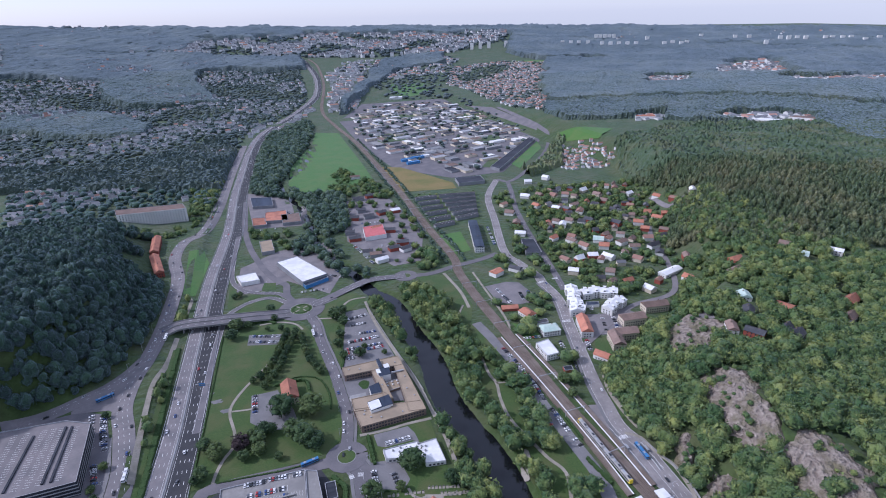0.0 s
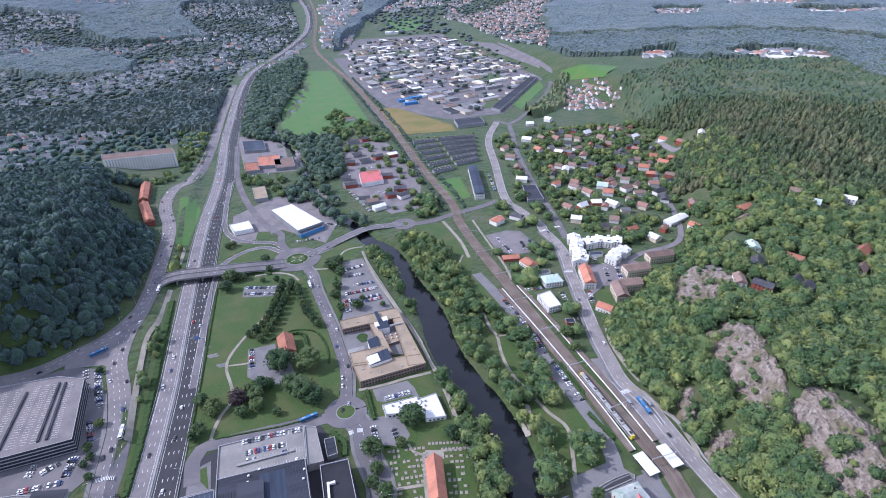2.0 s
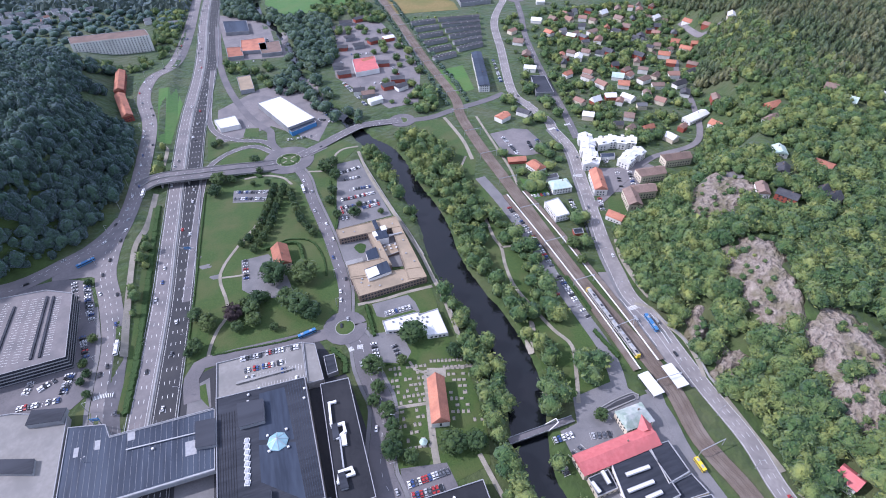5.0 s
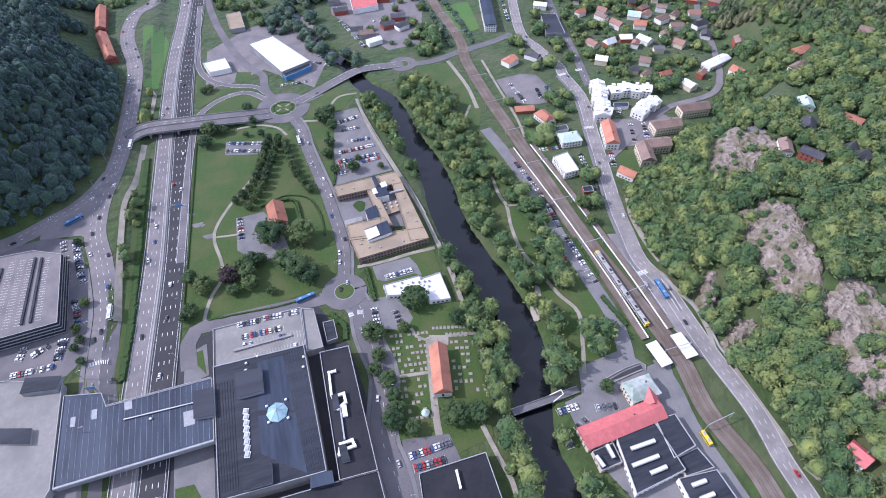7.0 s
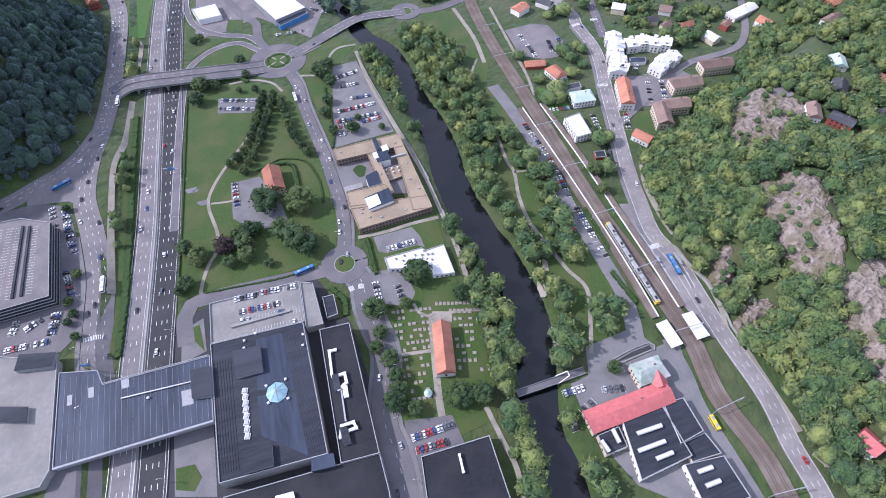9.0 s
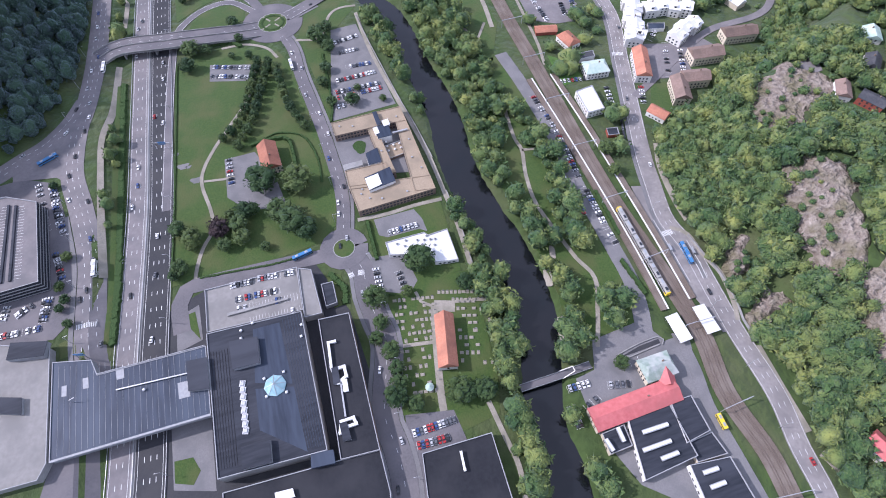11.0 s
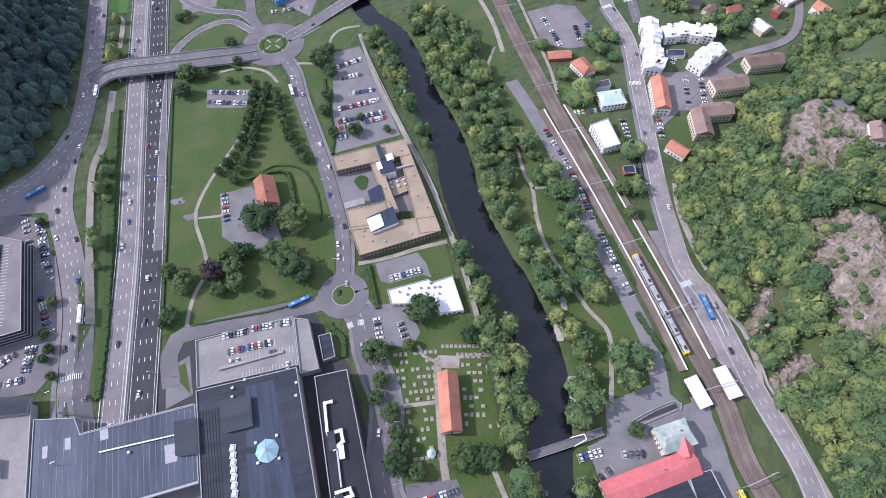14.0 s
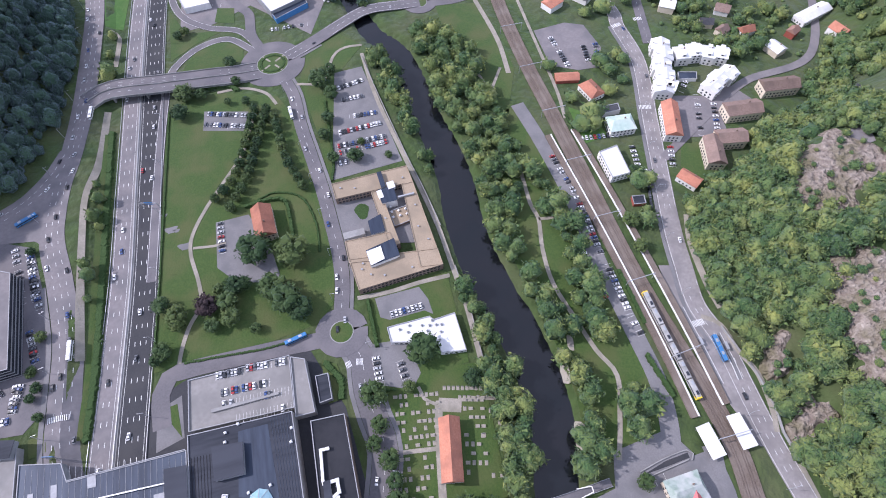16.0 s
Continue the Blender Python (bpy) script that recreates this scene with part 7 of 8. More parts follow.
tree((-54.7, 383.3), 7.5, 13, "dark purple-leaved beech on the lawn", "park trees", [PURPLE])
for line, n in (([(-6.4, 550.8), (-17.0, 516.8), (-28.9, 484.9), (-43.8, 469.9)], 11), ([(2.7, 548.0), (-8.3, 514.1), (-19.8, 482.0), (-33.5, 458.7)], 12), ([(7.9, 537.7), (11.3, 492.8), (19.9, 463.0)], 10)):
    q = along(line, 1)
    for k in range(n):
        p = q[int(k * (len(q) - 1) / (n - 1))]
        tree((p[0], p[1]), 3.9 + 0.5 * math.sin(k * 2.3), 8.5, "clipped round lime tree in an avenue", "avenue trees", ROUND)
for p, r in (((37.1, 296.7), 8), ((36.6, 279.1), 5), ((31.1, 269.8), 4.5), ((37.7, 259.2), 6), ((38.2, 247.5), 5), ((37.1, 237.6), 6), ((33.4, 230.6), 7), ((58.4, 296.2), 4), ((96.7, 290.4), 6), ((70.0, 222.8), 8), ((85.0, 218.4), 7), ((33.4, 231.5), 6), ((43.6, 223.3), 5), ((73.2, 221.9), 7), ((86.7, 218.5), 6)):
    tree(p, r, r * 1.5 + 2, "green churchyard tree beside the wall", "churchyard trees")
tree((71.9, 315.2), 10, 16, "tall dark spreading conifer beside the pavilion", "churchyard trees", [CROWNS[0]])
for p, r in (((50.8, 566.1), 9), ((56.5, 549.3), 6), ((49.1, 523.5), 5), ((42.9, 506.8), 5), ((46.1, 482.1), 4.5), ((62.2, 478.4), 6), ((60.1, 577.4), 5), ((86.9, 473.7), 3), ((69.6, 492.6), 3), ((-167.2, 457.1), 3), ((-155.4, 389.7), 3.5), ((-159.0, 368.0), 3), ((-155.1, 356.0), 3.5), ((-159.4, 366.6), 3), ((-152.8, 337.5), 3), ((-158.6, 350.4), 3), ((169.2, 208.9), 4.5), ((236.4, 365.6), 6), ((232.9, 345.1), 5), ((257.0, 403.6), 5), ((-21.4, 612.2), 5), ((-18.2, 587.9), 4), ((105.5, 657.1), 5), ((170.8, 415.5), 4), ((-56.9, 665.7), 4), ((-63.1, 661.3), 4)):
    tree(p, r, r * 1.5 + 2, "leafy street tree beside the kerb", "street trees")


def hedge(line, wide, tall, label):
    q = along(line, 1.2)
    s, rng = Soup(), random.Random(len(q))
    for a in q:
        z = ground_z(*a)
        s.box(a[0] + rng.uniform(-0.2, 0.2), a[1] + rng.uniform(-0.2, 0.2), z - 0.3, wide * rng.uniform(0.8, 1.2), wide * rng.uniform(0.8, 1.2), tall * rng.uniform(0.85, 1.2) + 0.3, rng.uniform(0, 1.5), 0.25)
    return tagged(s.done("hedge", HEDGE), label, "hedge")


for line, w, t in (([(-23.1, 458.2), (-10.4, 459.6), (2.0, 457.4), (5.9, 449.2), (6.2, 423.1)], 2.6, 2.5), ([(-16.5, 461.5), (-1.2, 465.0), (16.5, 455.1), (23.1, 430.7), (22.1, 405.9)], 1.6, 1.2), ([(46.2, 359.3), (45.3, 328.0)], 2.5, 2.2), ([(36.8, 299.8), (49.8, 297.7)], 1.5, 1.4), ([(-72.0, 350.6), (-49.1, 348.4), (-20.6, 345.8), (3.4, 346.8)], 1.6, 1.0), ([(-41.7, 590.1), (-27.6, 589.2), (-18.8, 580.9)], 4.0, 2.0), ([(212.5, 333.0), (212.3, 311.4), (212.2, 295.0)], 2.5, 1.8), ([(203.8, 274.2), (207.1, 247.9)], 3.0, 1.8), ([(-74.9, 571.5), (-80.9, 484.9), (-86.3, 413.5), (-91.0, 357.4)], 1.6, 1.1), ([(49.7, 546.0), (45.8, 485.1), (41.1, 464.0)], 2.0, 1.4), ([(231.8, 473.3), (233.2, 448.2)], 1.6, 1.2)):
    hedge(line, w, t, "trimmed dark green hedge")

# ---- cars ----
def profile_mesh(name, side, half, material, inset_top=0.0):
    """A body swept across from a side outline; the upper points lean in."""
    n = len(side)
    top = max(z for _, z in side)
    v = []
    for sgn in (-1, 1):
        v += [(x, sgn * (half - (inset_top if z > top * 0.72 else 0)), z) for x, z in side]
    f = [tuple(range(n)), tuple(range(2 * n - 1, n - 1, -1))] + [(i, n + i, n + (i + 1) % n, (i + 1) % n) for i in range(n)]
    me = bpy.data.meshes.new(name)
    me.from_pydata(v, [], f)
    me.materials.append(material)
    bm = bmesh.new()
    bm.from_mesh(me)
    bmesh.ops.recalc_face_normals(bm, faces=bm.faces)
    bm.to_mesh(me)
    bm.free()
    return me


BODY_SIDE = [(-2.2, 0.3), (2.15, 0.3), (2.25, 0.62), (1.2, 0.92), (-1.9, 0.98), (-2.25, 0.85)]
CABIN_SIDE = [(-1.75, 0.96), (1.15, 0.92), (0.35, 1.40), (-1.25, 1.42)]
ROOF_SIDE = [(-1.2, 1.40), (0.3, 1.38), (0.28, 1.46), (-1.15, 1.48)]
CAR_BODIES = [profile_mesh("body", BODY_SIDE, 0.9, m, 0.04) for m in CAR_PAINTS]
CAR_ROOFS = [profile_mesh("roof", ROOF_SIDE, 0.66, m) for m in CAR_PAINTS]
CABIN = profile_mesh("cabin_glass", CABIN_SIDE, 0.80, GLASS, 0.12)
wheel_soup = Soup()
wheel_soup.v = [(0.33 * math.cos(k * 0.785), y, 0.33 + 0.33 * math.sin(k * 0.785)) for y in (-0.11, 0.11) for k in range(8)]
wheel_soup.f = [(k, (k + 1) % 8, 8 + (k + 1) % 8, 8 + k) for k in range(8)] + [tuple(range(7, -1, -1)), tuple(range(8, 16))]
WHEEL = bpy.data.meshes.new("wheel")
WHEEL.from_pydata(wheel_soup.v, [], wheel_soup.f)
WHEEL.materials.append(RUBBER)
TONES = ("white", "black", "silver", "red", "dark blue", "grey")
car_rng = random.Random(3)


far_cars = [[] for _ in range(6)]
near_cars = [0]


def car(x, y, z, turn, where, group, tone=None):
    k = tone if tone is not None else car_rng.choices(range(6), (30, 18, 17, 9, 10, 16))[0]
    if near_cars[0] >= 300 or y > 545 or x < -185:
        far_cars[k].append((x, y, z, turn))
        return
    near_cars[0] += 1
    c = thing("car", TONES[k] + " passenger car " + where, "car", group, (x, y, z), turn)
    c.scale = (1, 1, car_rng.uniform(0.95, 1.2))
    for name, me in (("body", CAR_BODIES[k]), ("cabin_glass", CABIN), ("roof", CAR_ROOFS[k])):
        new(name, me).parent = c
    for wx, wy in ((1.35, 0.8), (1.35, -0.8), (-1.35, 0.8), (-1.35, -0.8)):
        w = new("wheel", WHEEL)
        w.parent, w.location = c, (wx, wy, 0)


def parked(a, b, n, where, group, level=None, fill=0.93, along_row=False, lines=True, depth=0.0):
    a, b = Vector(a), Vector(b)
    d = (b - a).normalized()
    turn = math.atan2(d.y, d.x) + (0 if along_row else math.pi / 2)
    for k in range(n):
        p = a + (b - a) * (k / max(1, n - 1))
        z = ground_z(*p) + 0.34 if level is None else level
        if car_rng.random() < fill:
            car(p.x, p.y, z, turn + car_rng.uniform(-0.05, 0.05) + (math.pi if car_rng.random() < 0.4 else 0), where, group)
    if lines and not along_row:
        s, step = Soup(), (b - a) / max(1, n - 1)
        side = Vector((-d.y, d.x)) * 2.6
        for k in range(n + 1):
            p = a + step * (k - 0.5)
            z = (ground_z(*p) + 0.32 if level is None else level) + 0.03
            s.beam((*(p - side), z), (*(p + side), z), 0.14, 0.02)
        tagged(s.done("bay_marking", WHITE_LINE), "white painted parking bay lines", "road marking", kind="structure")


for a, b, n in (((-43.6, 559.8), (-14.9, 549.5), 13), ((-46.7, 548.9), (-17.0, 537.7), 14)):
    parked(a, b, n, "in the park car park", "cars in the park")
parked((-43.0, 449.0), (-43.3, 425.9), 7, "beside the manor", "cars by the manor", fill=0.75)
for a, b, n in (((63.7, 557.3), (83.7, 560.7), 9), ((64.7, 542.7), (80.0, 542.7), 6), ((67.5, 522.9), (86.8, 521.4), 8), ((55.5, 508.4), (87.8, 509.0), 15), ((52.1, 495.0), (88.2, 494.7), 17), ((52.1, 487.9), (88.2, 488.6), 17), ((50.2, 478.0), (54.2, 478.0), 2)):
    parked(a, b, n, "in the office car park", "cars at the offices", fill=0.88)
parked((59.3, 345.8), (78.3, 346.1), 8, "in front of the pavilion", "cars at the pavilion")
parked((42.7, 319.7), (41.9, 306.8), 5, "by the churchyard", "cars by the churchyard")
parked((56.6, 312.0), (57.2, 304.1), 3, "by the churchyard", "cars by the churchyard", fill=0.8)
ROOF_Z = 3.02
parked((-51.2, 334.3), (-37.9, 333.4), 7, "on the roof car park", "cars on the roof", ROOF_Z)
parked((-33.1, 334.0), (-11.3, 331.8), 11, "on the roof car park", "cars on the roof", ROOF_Z, 0.6)
parked((-49.1, 323.0), (-22.4, 321.5), 14, "on the roof car park", "cars on the roof", ROOF_Z, 0.75)
parked((-48.8, 315.7), (-12.1, 313.4), 19, "on the roof car park", "cars on the roof", ROOF_Z, 0.2)
parked((-41.6, 305.3), (-11.8, 303.7), 16, "on the roof car park", "cars on the roof", ROOF_Z, 0.08)
for a, b, n, fill in (((-170.4, 460.5), (-162.7, 420.3), 15, 0.9), ((-164.4, 396.3), (-158.9, 375.4), 8, 0.8), ((-168.8, 361.9), (-169.9, 346.5), 7, 0.9), ((-196.6, 343.0), (-171.8, 341.4), 12, 0.9), ((-194.7, 355.2), (-192.9, 363.4), 4, 0.9), ((-186.1, 355.3), (-177.8, 360.1), 6, 0.9), ((-169.5, 346.6), (-166.6, 361.7), 8, 0.95), ((-164.0, 395.0), (-159.7, 376.2), 6, 0.9), ((-171.0, 420.9), (-179.7, 462.8), 10, 0.8), ((-160.0, 414.4), (-169.5, 459.2), 10, 0.75)):
    parked(a, b, n, "beside the parking house", "cars by the parking house", fill=fill)
for a, b, n in (((209.6, 405.0), (206.6, 350.0), 20), ((206.8, 338.5), (205.8, 304.0), 13), ((205.6, 299.0), (206.6, 289.0), 4), ((195.6, 362.0), (195.2, 352.0), 4), ((195.0, 339.0), (195.4, 318.0), 8), ((206.3, 437.0), (208.8, 411.0), 9)):
    parked(a, b, n, "on the commuter parking road", "commuter cars", fill=0.85)
for a, b, n, fill in (((235.1, 447.0), (268.2, 441.6), 11, 0.8), ((267.7, 427.5), (264.4, 411.3), 5, 0.8), ((295.5, 419.0), (289.4, 403.7), 5, 0.9), ((349.3, 449.1), (337.4, 421.5), 8, 0.8), ((340.7, 460.9), (324.9, 425.4), 9, 0.7), ((254.5, 562.0), (255.5, 525.0), 13, 0.8), ((277.5, 543.0), (274.5, 526.0), 6, 0.85), ((288.5, 543.0), (285.0, 527.0), 6, 0.8), ((333.2, 471.2), (343.4, 481.7), 4, 0.8)):
    parked(a, b, n, "in the village", "cars in the village", fill=fill)
parked((267.3, 403.2), (257.0, 374.5), 8, "along the main road", "cars on the main road", fill=0.8, along_row=True)
for a, b, n in (((134.0, 204.5), (145.3, 204.1), 5), ((129.9, 193.6), (130.2, 182.8), 5), ((140.6, 191.8), (145.8, 193.8), 2), ((158.1, 199.0), (168.3, 196.4), 4), ((172.6, 207.8), (178.6, 207.8), 2)):
    parked(a, b, n, "by the workshops", "cars by the workshops")
for a, b, n in (((38.0, 208.1), (62.0, 208.4), 12), ((38.6, 200.7), (55.6, 199.8), 8)):
    parked(a, b, n, "behind the churchyard", "cars behind the churchyard")
for a, b, n in (((18.9, 648.4), (49.1, 646.5), 9), ((57.8, 687.1), (75.7, 672.9), 7), ((-51.8, 702.9), (-27.5, 698.8), 4), ((74.9, 686.0), (67.1, 706.4), 4)):
    parked(a, b, n, "outside the superstore", "cars at the superstore", fill=0.75)
for a, b, n in (((110, 775), (124, 700), 22), ((140, 870), (176, 862), 11), ((186, 800), (190, 740), 16), ((150, 760), (172, 748), 7), ((120, 850), (112, 815), 11), ((312, 700), (330, 770), 18), ((-30, 905), (14, 900), 12), ((22, 1000), (30, 940), 14)):
    parked(a, b, n, "in the northern estate", "cars in the northern estate", fill=0.7, lines=False)


def driving(line, spots, where, group, level=None):
    """Cars along a line: metres from its start and shift to the right; a negative shift faces back."""
    q = along(line, 2)
    s = np.concatenate([[0], np.cumsum(np.linalg.norm(np.diff(q, axis=0), axis=1))])
    for d, sh in spots:
        k = min(len(q) - 2, int(np.searchsorted(s, d)))
        t = (q[k + 1] - q[k]) / np.linalg.norm(q[k + 1] - q[k])
        p = q[k] + np.array([t[1], -t[0]]) * sh
        car(p[0], p[1], ground_z(*p) + 0.36 if level is None else level, math.atan2(t[1], t[0]) + (math.pi if sh < 0 else 0), where, group)


lanes = random.Random(11)
driving(MOTORWAY, [(60 + 26 * k + lanes.uniform(-10, 10), lanes.choice((-11, -7.5, -4, 4.5, 8, 11.5, -7.5))) for k in range(52)], "driving on the motorway", "cars on the motorway")
driving(LEFT_ROAD, [(40 + 21 * k + lanes.uniform(-8, 8), lanes.choice((-6, -2, 2, 6))) for k in range(36)], "on the road by the wooded hill", "cars on the west road")
driving(WEST_ROAD, [(30, 3), (62, -4), (95, 4), (120, -3), (150, 5)], "on the curving road", "cars on the west road")
driving(PARK_ROAD, [(30, 2.5), (52, -2.5), (85, 2.5), (110, -2.5), (135, -3), (160, 2.5), (190, -2.5), (205, 3.6), (214, 3.6), (235, -2.5), (262, 2.6)], "on the park street", "cars on the park street")
driving(EAST_ROAD, [(25, 2.5), (60, -2.5), (75, 2.5), (110, 2.5)], "on the river road", "cars on the river road")
driving(MALL_STREET, [(40, 3), (95, 4), (140, -4), (165, 4), (190, -3), (215, 4.5), (240, -4)], "on the shopping street", "cars on the shopping street")
driving(MAIN_ROAD, [(40, 2), (150, -3), (260, 3), (330, -3), (420, 3), (480, 3), (520, -3), (580, 3)], "on the main road", "cars on the main road")

crowd_v, crowd_f, crowd_m = [], [], []
for k, spots in enumerate(far_cars):
    for x, y, z, turn in spots:
        c, s = math.cos(turn), math.sin(turn)
        for me, m in ((CAR_BODIES[k], k), (CABIN, 6), (CAR_ROOFS[k], k)):
            at = len(crowd_v)
            crowd_v += [(x + w.co.x * c - w.co.y * s, y + w.co.x * s + w.co.y * c, z + w.co.z) for w in me.vertices]
            crowd_f += [tuple(at + i for i in p.vertices) for p in me.polygons]
            crowd_m += [m] * len(me.polygons)
crowd = mesh_object("far_cars", crowd_v, crowd_f, [*CAR_PAINTS, GLASS])
crowd.data.polygons.foreach_set("material_index", crowd_m)
tagged(crowd, "far parked and moving cars of many colours", "cars", kind="stuff")

# ---- buses, van and train ----
def bus(p, q, paint, label, level=0.36, length=12.5):
    p, q = Vector(p), Vector(q)
    d = (q - p).normalized()
    b = thing("bus", label, "bus", "", (p.x, p.y, ground_z(*p) + level), math.atan2(d.y, d.x))
    Soup().box(0, 0, 0.45, length, 2.5, 2.5).done("body", paint, b)
    Soup().box(0, 0, 1.5, length + 0.06, 2.56, 0.95).done("window_band", GLASS, b)
    Soup().box(0, 0, 2.95, length - 0.2, 2.4, 0.15, taper=0.04).done("roof", paint, b)
    for x in (-length * 0.27, length * 0.22):
        Soup().box(x, 0, 3.1, 2.2, 1.6, 0.25, taper=0.1).done("roof_unit", STEEL, b)
    for x in (-length * 0.3, length * 0.33):
        for y in (-1.1, 1.1):
            w = new("wheel", WHEEL)
            w.parent, w.location, w.scale = b, (x, y, 0), (1.5, 1.5, 1.5)
    return b


bus((-3.0, 346.2), (3.5, 347.5), BLUE_PAINT, "blue and white city bus on the park street", length=14)
bus((247.7, 265.9), (247.0, 257.5), BLUE_PAINT, "blue city bus at the railway station", length=17)
bus((-173.6, 486.8), (-167.3, 489.9), BLUE_PAINT, "blue city bus on the curving road", length=15)
bus((-138.3, 376.1), (-138.0, 383.9), WHITE_ROOF, "white and blue bus at a stop", length=13)
bus((-133.1, 581.7), (-134.0, 572.4), WHITE_ROOF, "white bus at the junction by the bridge", length=12)
bus((21.2, 539.8), (21.5, 532.0), WHITE_ROOF, "white bus below the large roundabout", length=12.5)
bus((208.6, 160.1), (208.5, 156.0), YELLOW_PAINT, "yellow lorry on the service road", length=9)

train = thing("train", "grey commuter train with yellow ends at the platform", "train")
ends = Vector((220.4, 313.0)), Vector((219.8, 241.5))
for k in range(6):
    a = ends[0] + (ends[1] - ends[0]) * (k / 6 + 0.004)
    b = ends[0] + (ends[1] - ends[0]) * ((k + 1) / 6 - 0.004)
    m, d = (a + b) / 2, (b - a)
    turn = math.atan2(d.y, d.x)
    z = ground_z(*m) + 1.2
    coach = Soup().box(m.x, m.y, z, d.length, 3.1, 3.0, turn).done("coach", TRAIN_GREY, train)
    Soup().box(m.x, m.y, z + 1.3, d.length * 0.94, 3.16, 0.9, turn).done("window_band", GLASS, coach)
    Soup().box(m.x, m.y, z + 3.0, d.length, 2.7, 0.45, turn, 0.06).done("roof", TRAIN_GREY, coach)
    for s in (-0.28, 0.25):
        p = m + d * s
        Soup().box(p.x, p.y, z + 3.45, d.length * 0.22, 1.5, 0.35, turn).done("roof_unit", TAR if s > 0 else STEEL, coach)
for e, s in ((ends[0], -0.9), (ends[1], 0.9)):
    p = e + (ends[1] - ends[0]).normalized() * -s
    Soup().box(p.x, p.y, ground_z(*p) + 1.25, 2.4, 3.2, 3.3, math.atan2(ends[1].y - ends[0].y, ends[1].x - ends[0].x), 0.1).done("cab", YELLOW_PAINT, train)

# ---- railway masts, lamps, rails and signs ----
q = along(RAILWAY, 2)
s = np.concatenate([[0], np.cumsum(np.linalg.norm(np.diff(q, axis=0), axis=1))])
for d in range(20, 1100, 52):
    k = int(np.searchsorted(s, d))
    t = (q[k + 1] - q[k]) / np.linalg.norm(q[k + 1] - q[k])
    z = ground_z(*q[k])
    g = thing("catenary_portal", "grey steel catenary portal over the tracks", "catenary portal", "catenary portals", (*q[k], z), math.atan2(-t[0], t[1]))
    for x in (-9.6, 9.6):
        Soup().box(x, 0, 0, 0.35, 0.35, 8.0).done("mast", STEEL, g)
    Soup().beam((-9.6, 0, 7.6), (9.6, 0, 7.6), 0.4, 0.5).done("beam", STEEL, g)
    for x in (-2.4, 2.4):
        Soup().beam((x, 0, 7.5), (x + 0.6, 0, 5.9), 0.1, 0.1).done("hanger", STEEL, g)


def lamp(p, turn, group, arms=1, tall=10.0):
    l = thing("street_lamp", "tall grey street lamp post with curved arm", "street lamp", group, (*p, ground_z(*p)), turn)
    Soup().box(0, 0, 0, 0.22, 0.22, tall).done("pole", STEEL, l)
    for a in range(arms):
        sg = 1 - 2 * a
        Soup().beam((0, 0, tall), (2.2 * sg, 0, tall + 0.4), 0.12, 0.12).done("arm", STEEL, l)
        Soup().box(2.5 * sg, 0, tall + 0.3, 0.9, 0.35, 0.18).done("lamp_head", STEEL, l)


def lamps_along(line, step, shift, group, arms=1):
    q = along(line, 2)
    s = np.concatenate([[0], np.cumsum(np.linalg.norm(np.diff(q, axis=0), axis=1))])
    for d in np.arange(step / 2, min(s[-1] - 4, 900), step):
        k = int(np.searchsorted(s, d))
        t = (q[k + 1] - q[k]) / np.linalg.norm(q[k + 1] - q[k])
        p = q[k] + np.array([t[1], -t[0]]) * shift
        lamp((p[0], p[1]), math.atan2(t[0], -t[1]) if shift > 0 else math.atan2(-t[0], t[1]), group, arms)


lamps_along(MOTORWAY, 48, 19.5, "motorway lamps")
lamps_along(LEFT_ROAD, 40, -9.5, "west road lamps")
lamps_along(PARK_ROAD, 34, 6.2, "park street lamps")
lamps_along(MAIN_ROAD, 40, -7.2, "main road lamps")
lamps_along(MALL_STREET, 36, -8.6, "shopping street lamps")
for sh in (-14.6, 0.0, 18.6):
    rail = strip("guard_rail", MOTORWAY[:12], 0.3, STEEL, 0.95, 8, shift=sh, skirt=0.45)
    tagged(rail, "galvanised steel guard rail along the motorway", "guard rail", kind="structure")
for line in ([(89.8, 590.0), (93.4, 542.6), (99.9, 475.5), (104.8, 436.4), (108.0, 402.0)], [(108.5, 368.8), (109.0, 338.0), (106.3, 299.2)]):
    wall_l = strip("flood_wall", line, 0.5, CONCRETE, 1.3, 5, skirt=1.5)
    tagged(wall_l, "low pale concrete flood wall by the river", "wall", kind="structure")
tagged(strip("retaining_wall", [(256.6, 278.7), (258.9, 262.5), (261.1, 245.5), (260.1, 223.7), (257.0, 211.4), (257.8, 193.8)], 0.7, CONCRETE, 1.8, 5, skirt=2.0), "pale concrete retaining wall below the rocks", "wall", kind="structure")


def zebra(a, b, wide, n):
    """A pedestrian crossing from a to b."""
    a, b = Vector(a), Vector(b)
    d = (b - a).normalized()
    side = Vector((-d.y, d.x)) * wide / 2
    s = Soup()
    for k in range(n):
        p = a + (b - a) * ((k + 0.5) / n)
        z = ground_z(*p) + 0.42
        s.beam((*(p - side), z), (*(p + side), z), (b - a).length / n * 0.5, 0.06)
    tagged(s.done("crossing", WHITE_LINE), "white striped pedestrian crossing", "road marking", kind="structure")


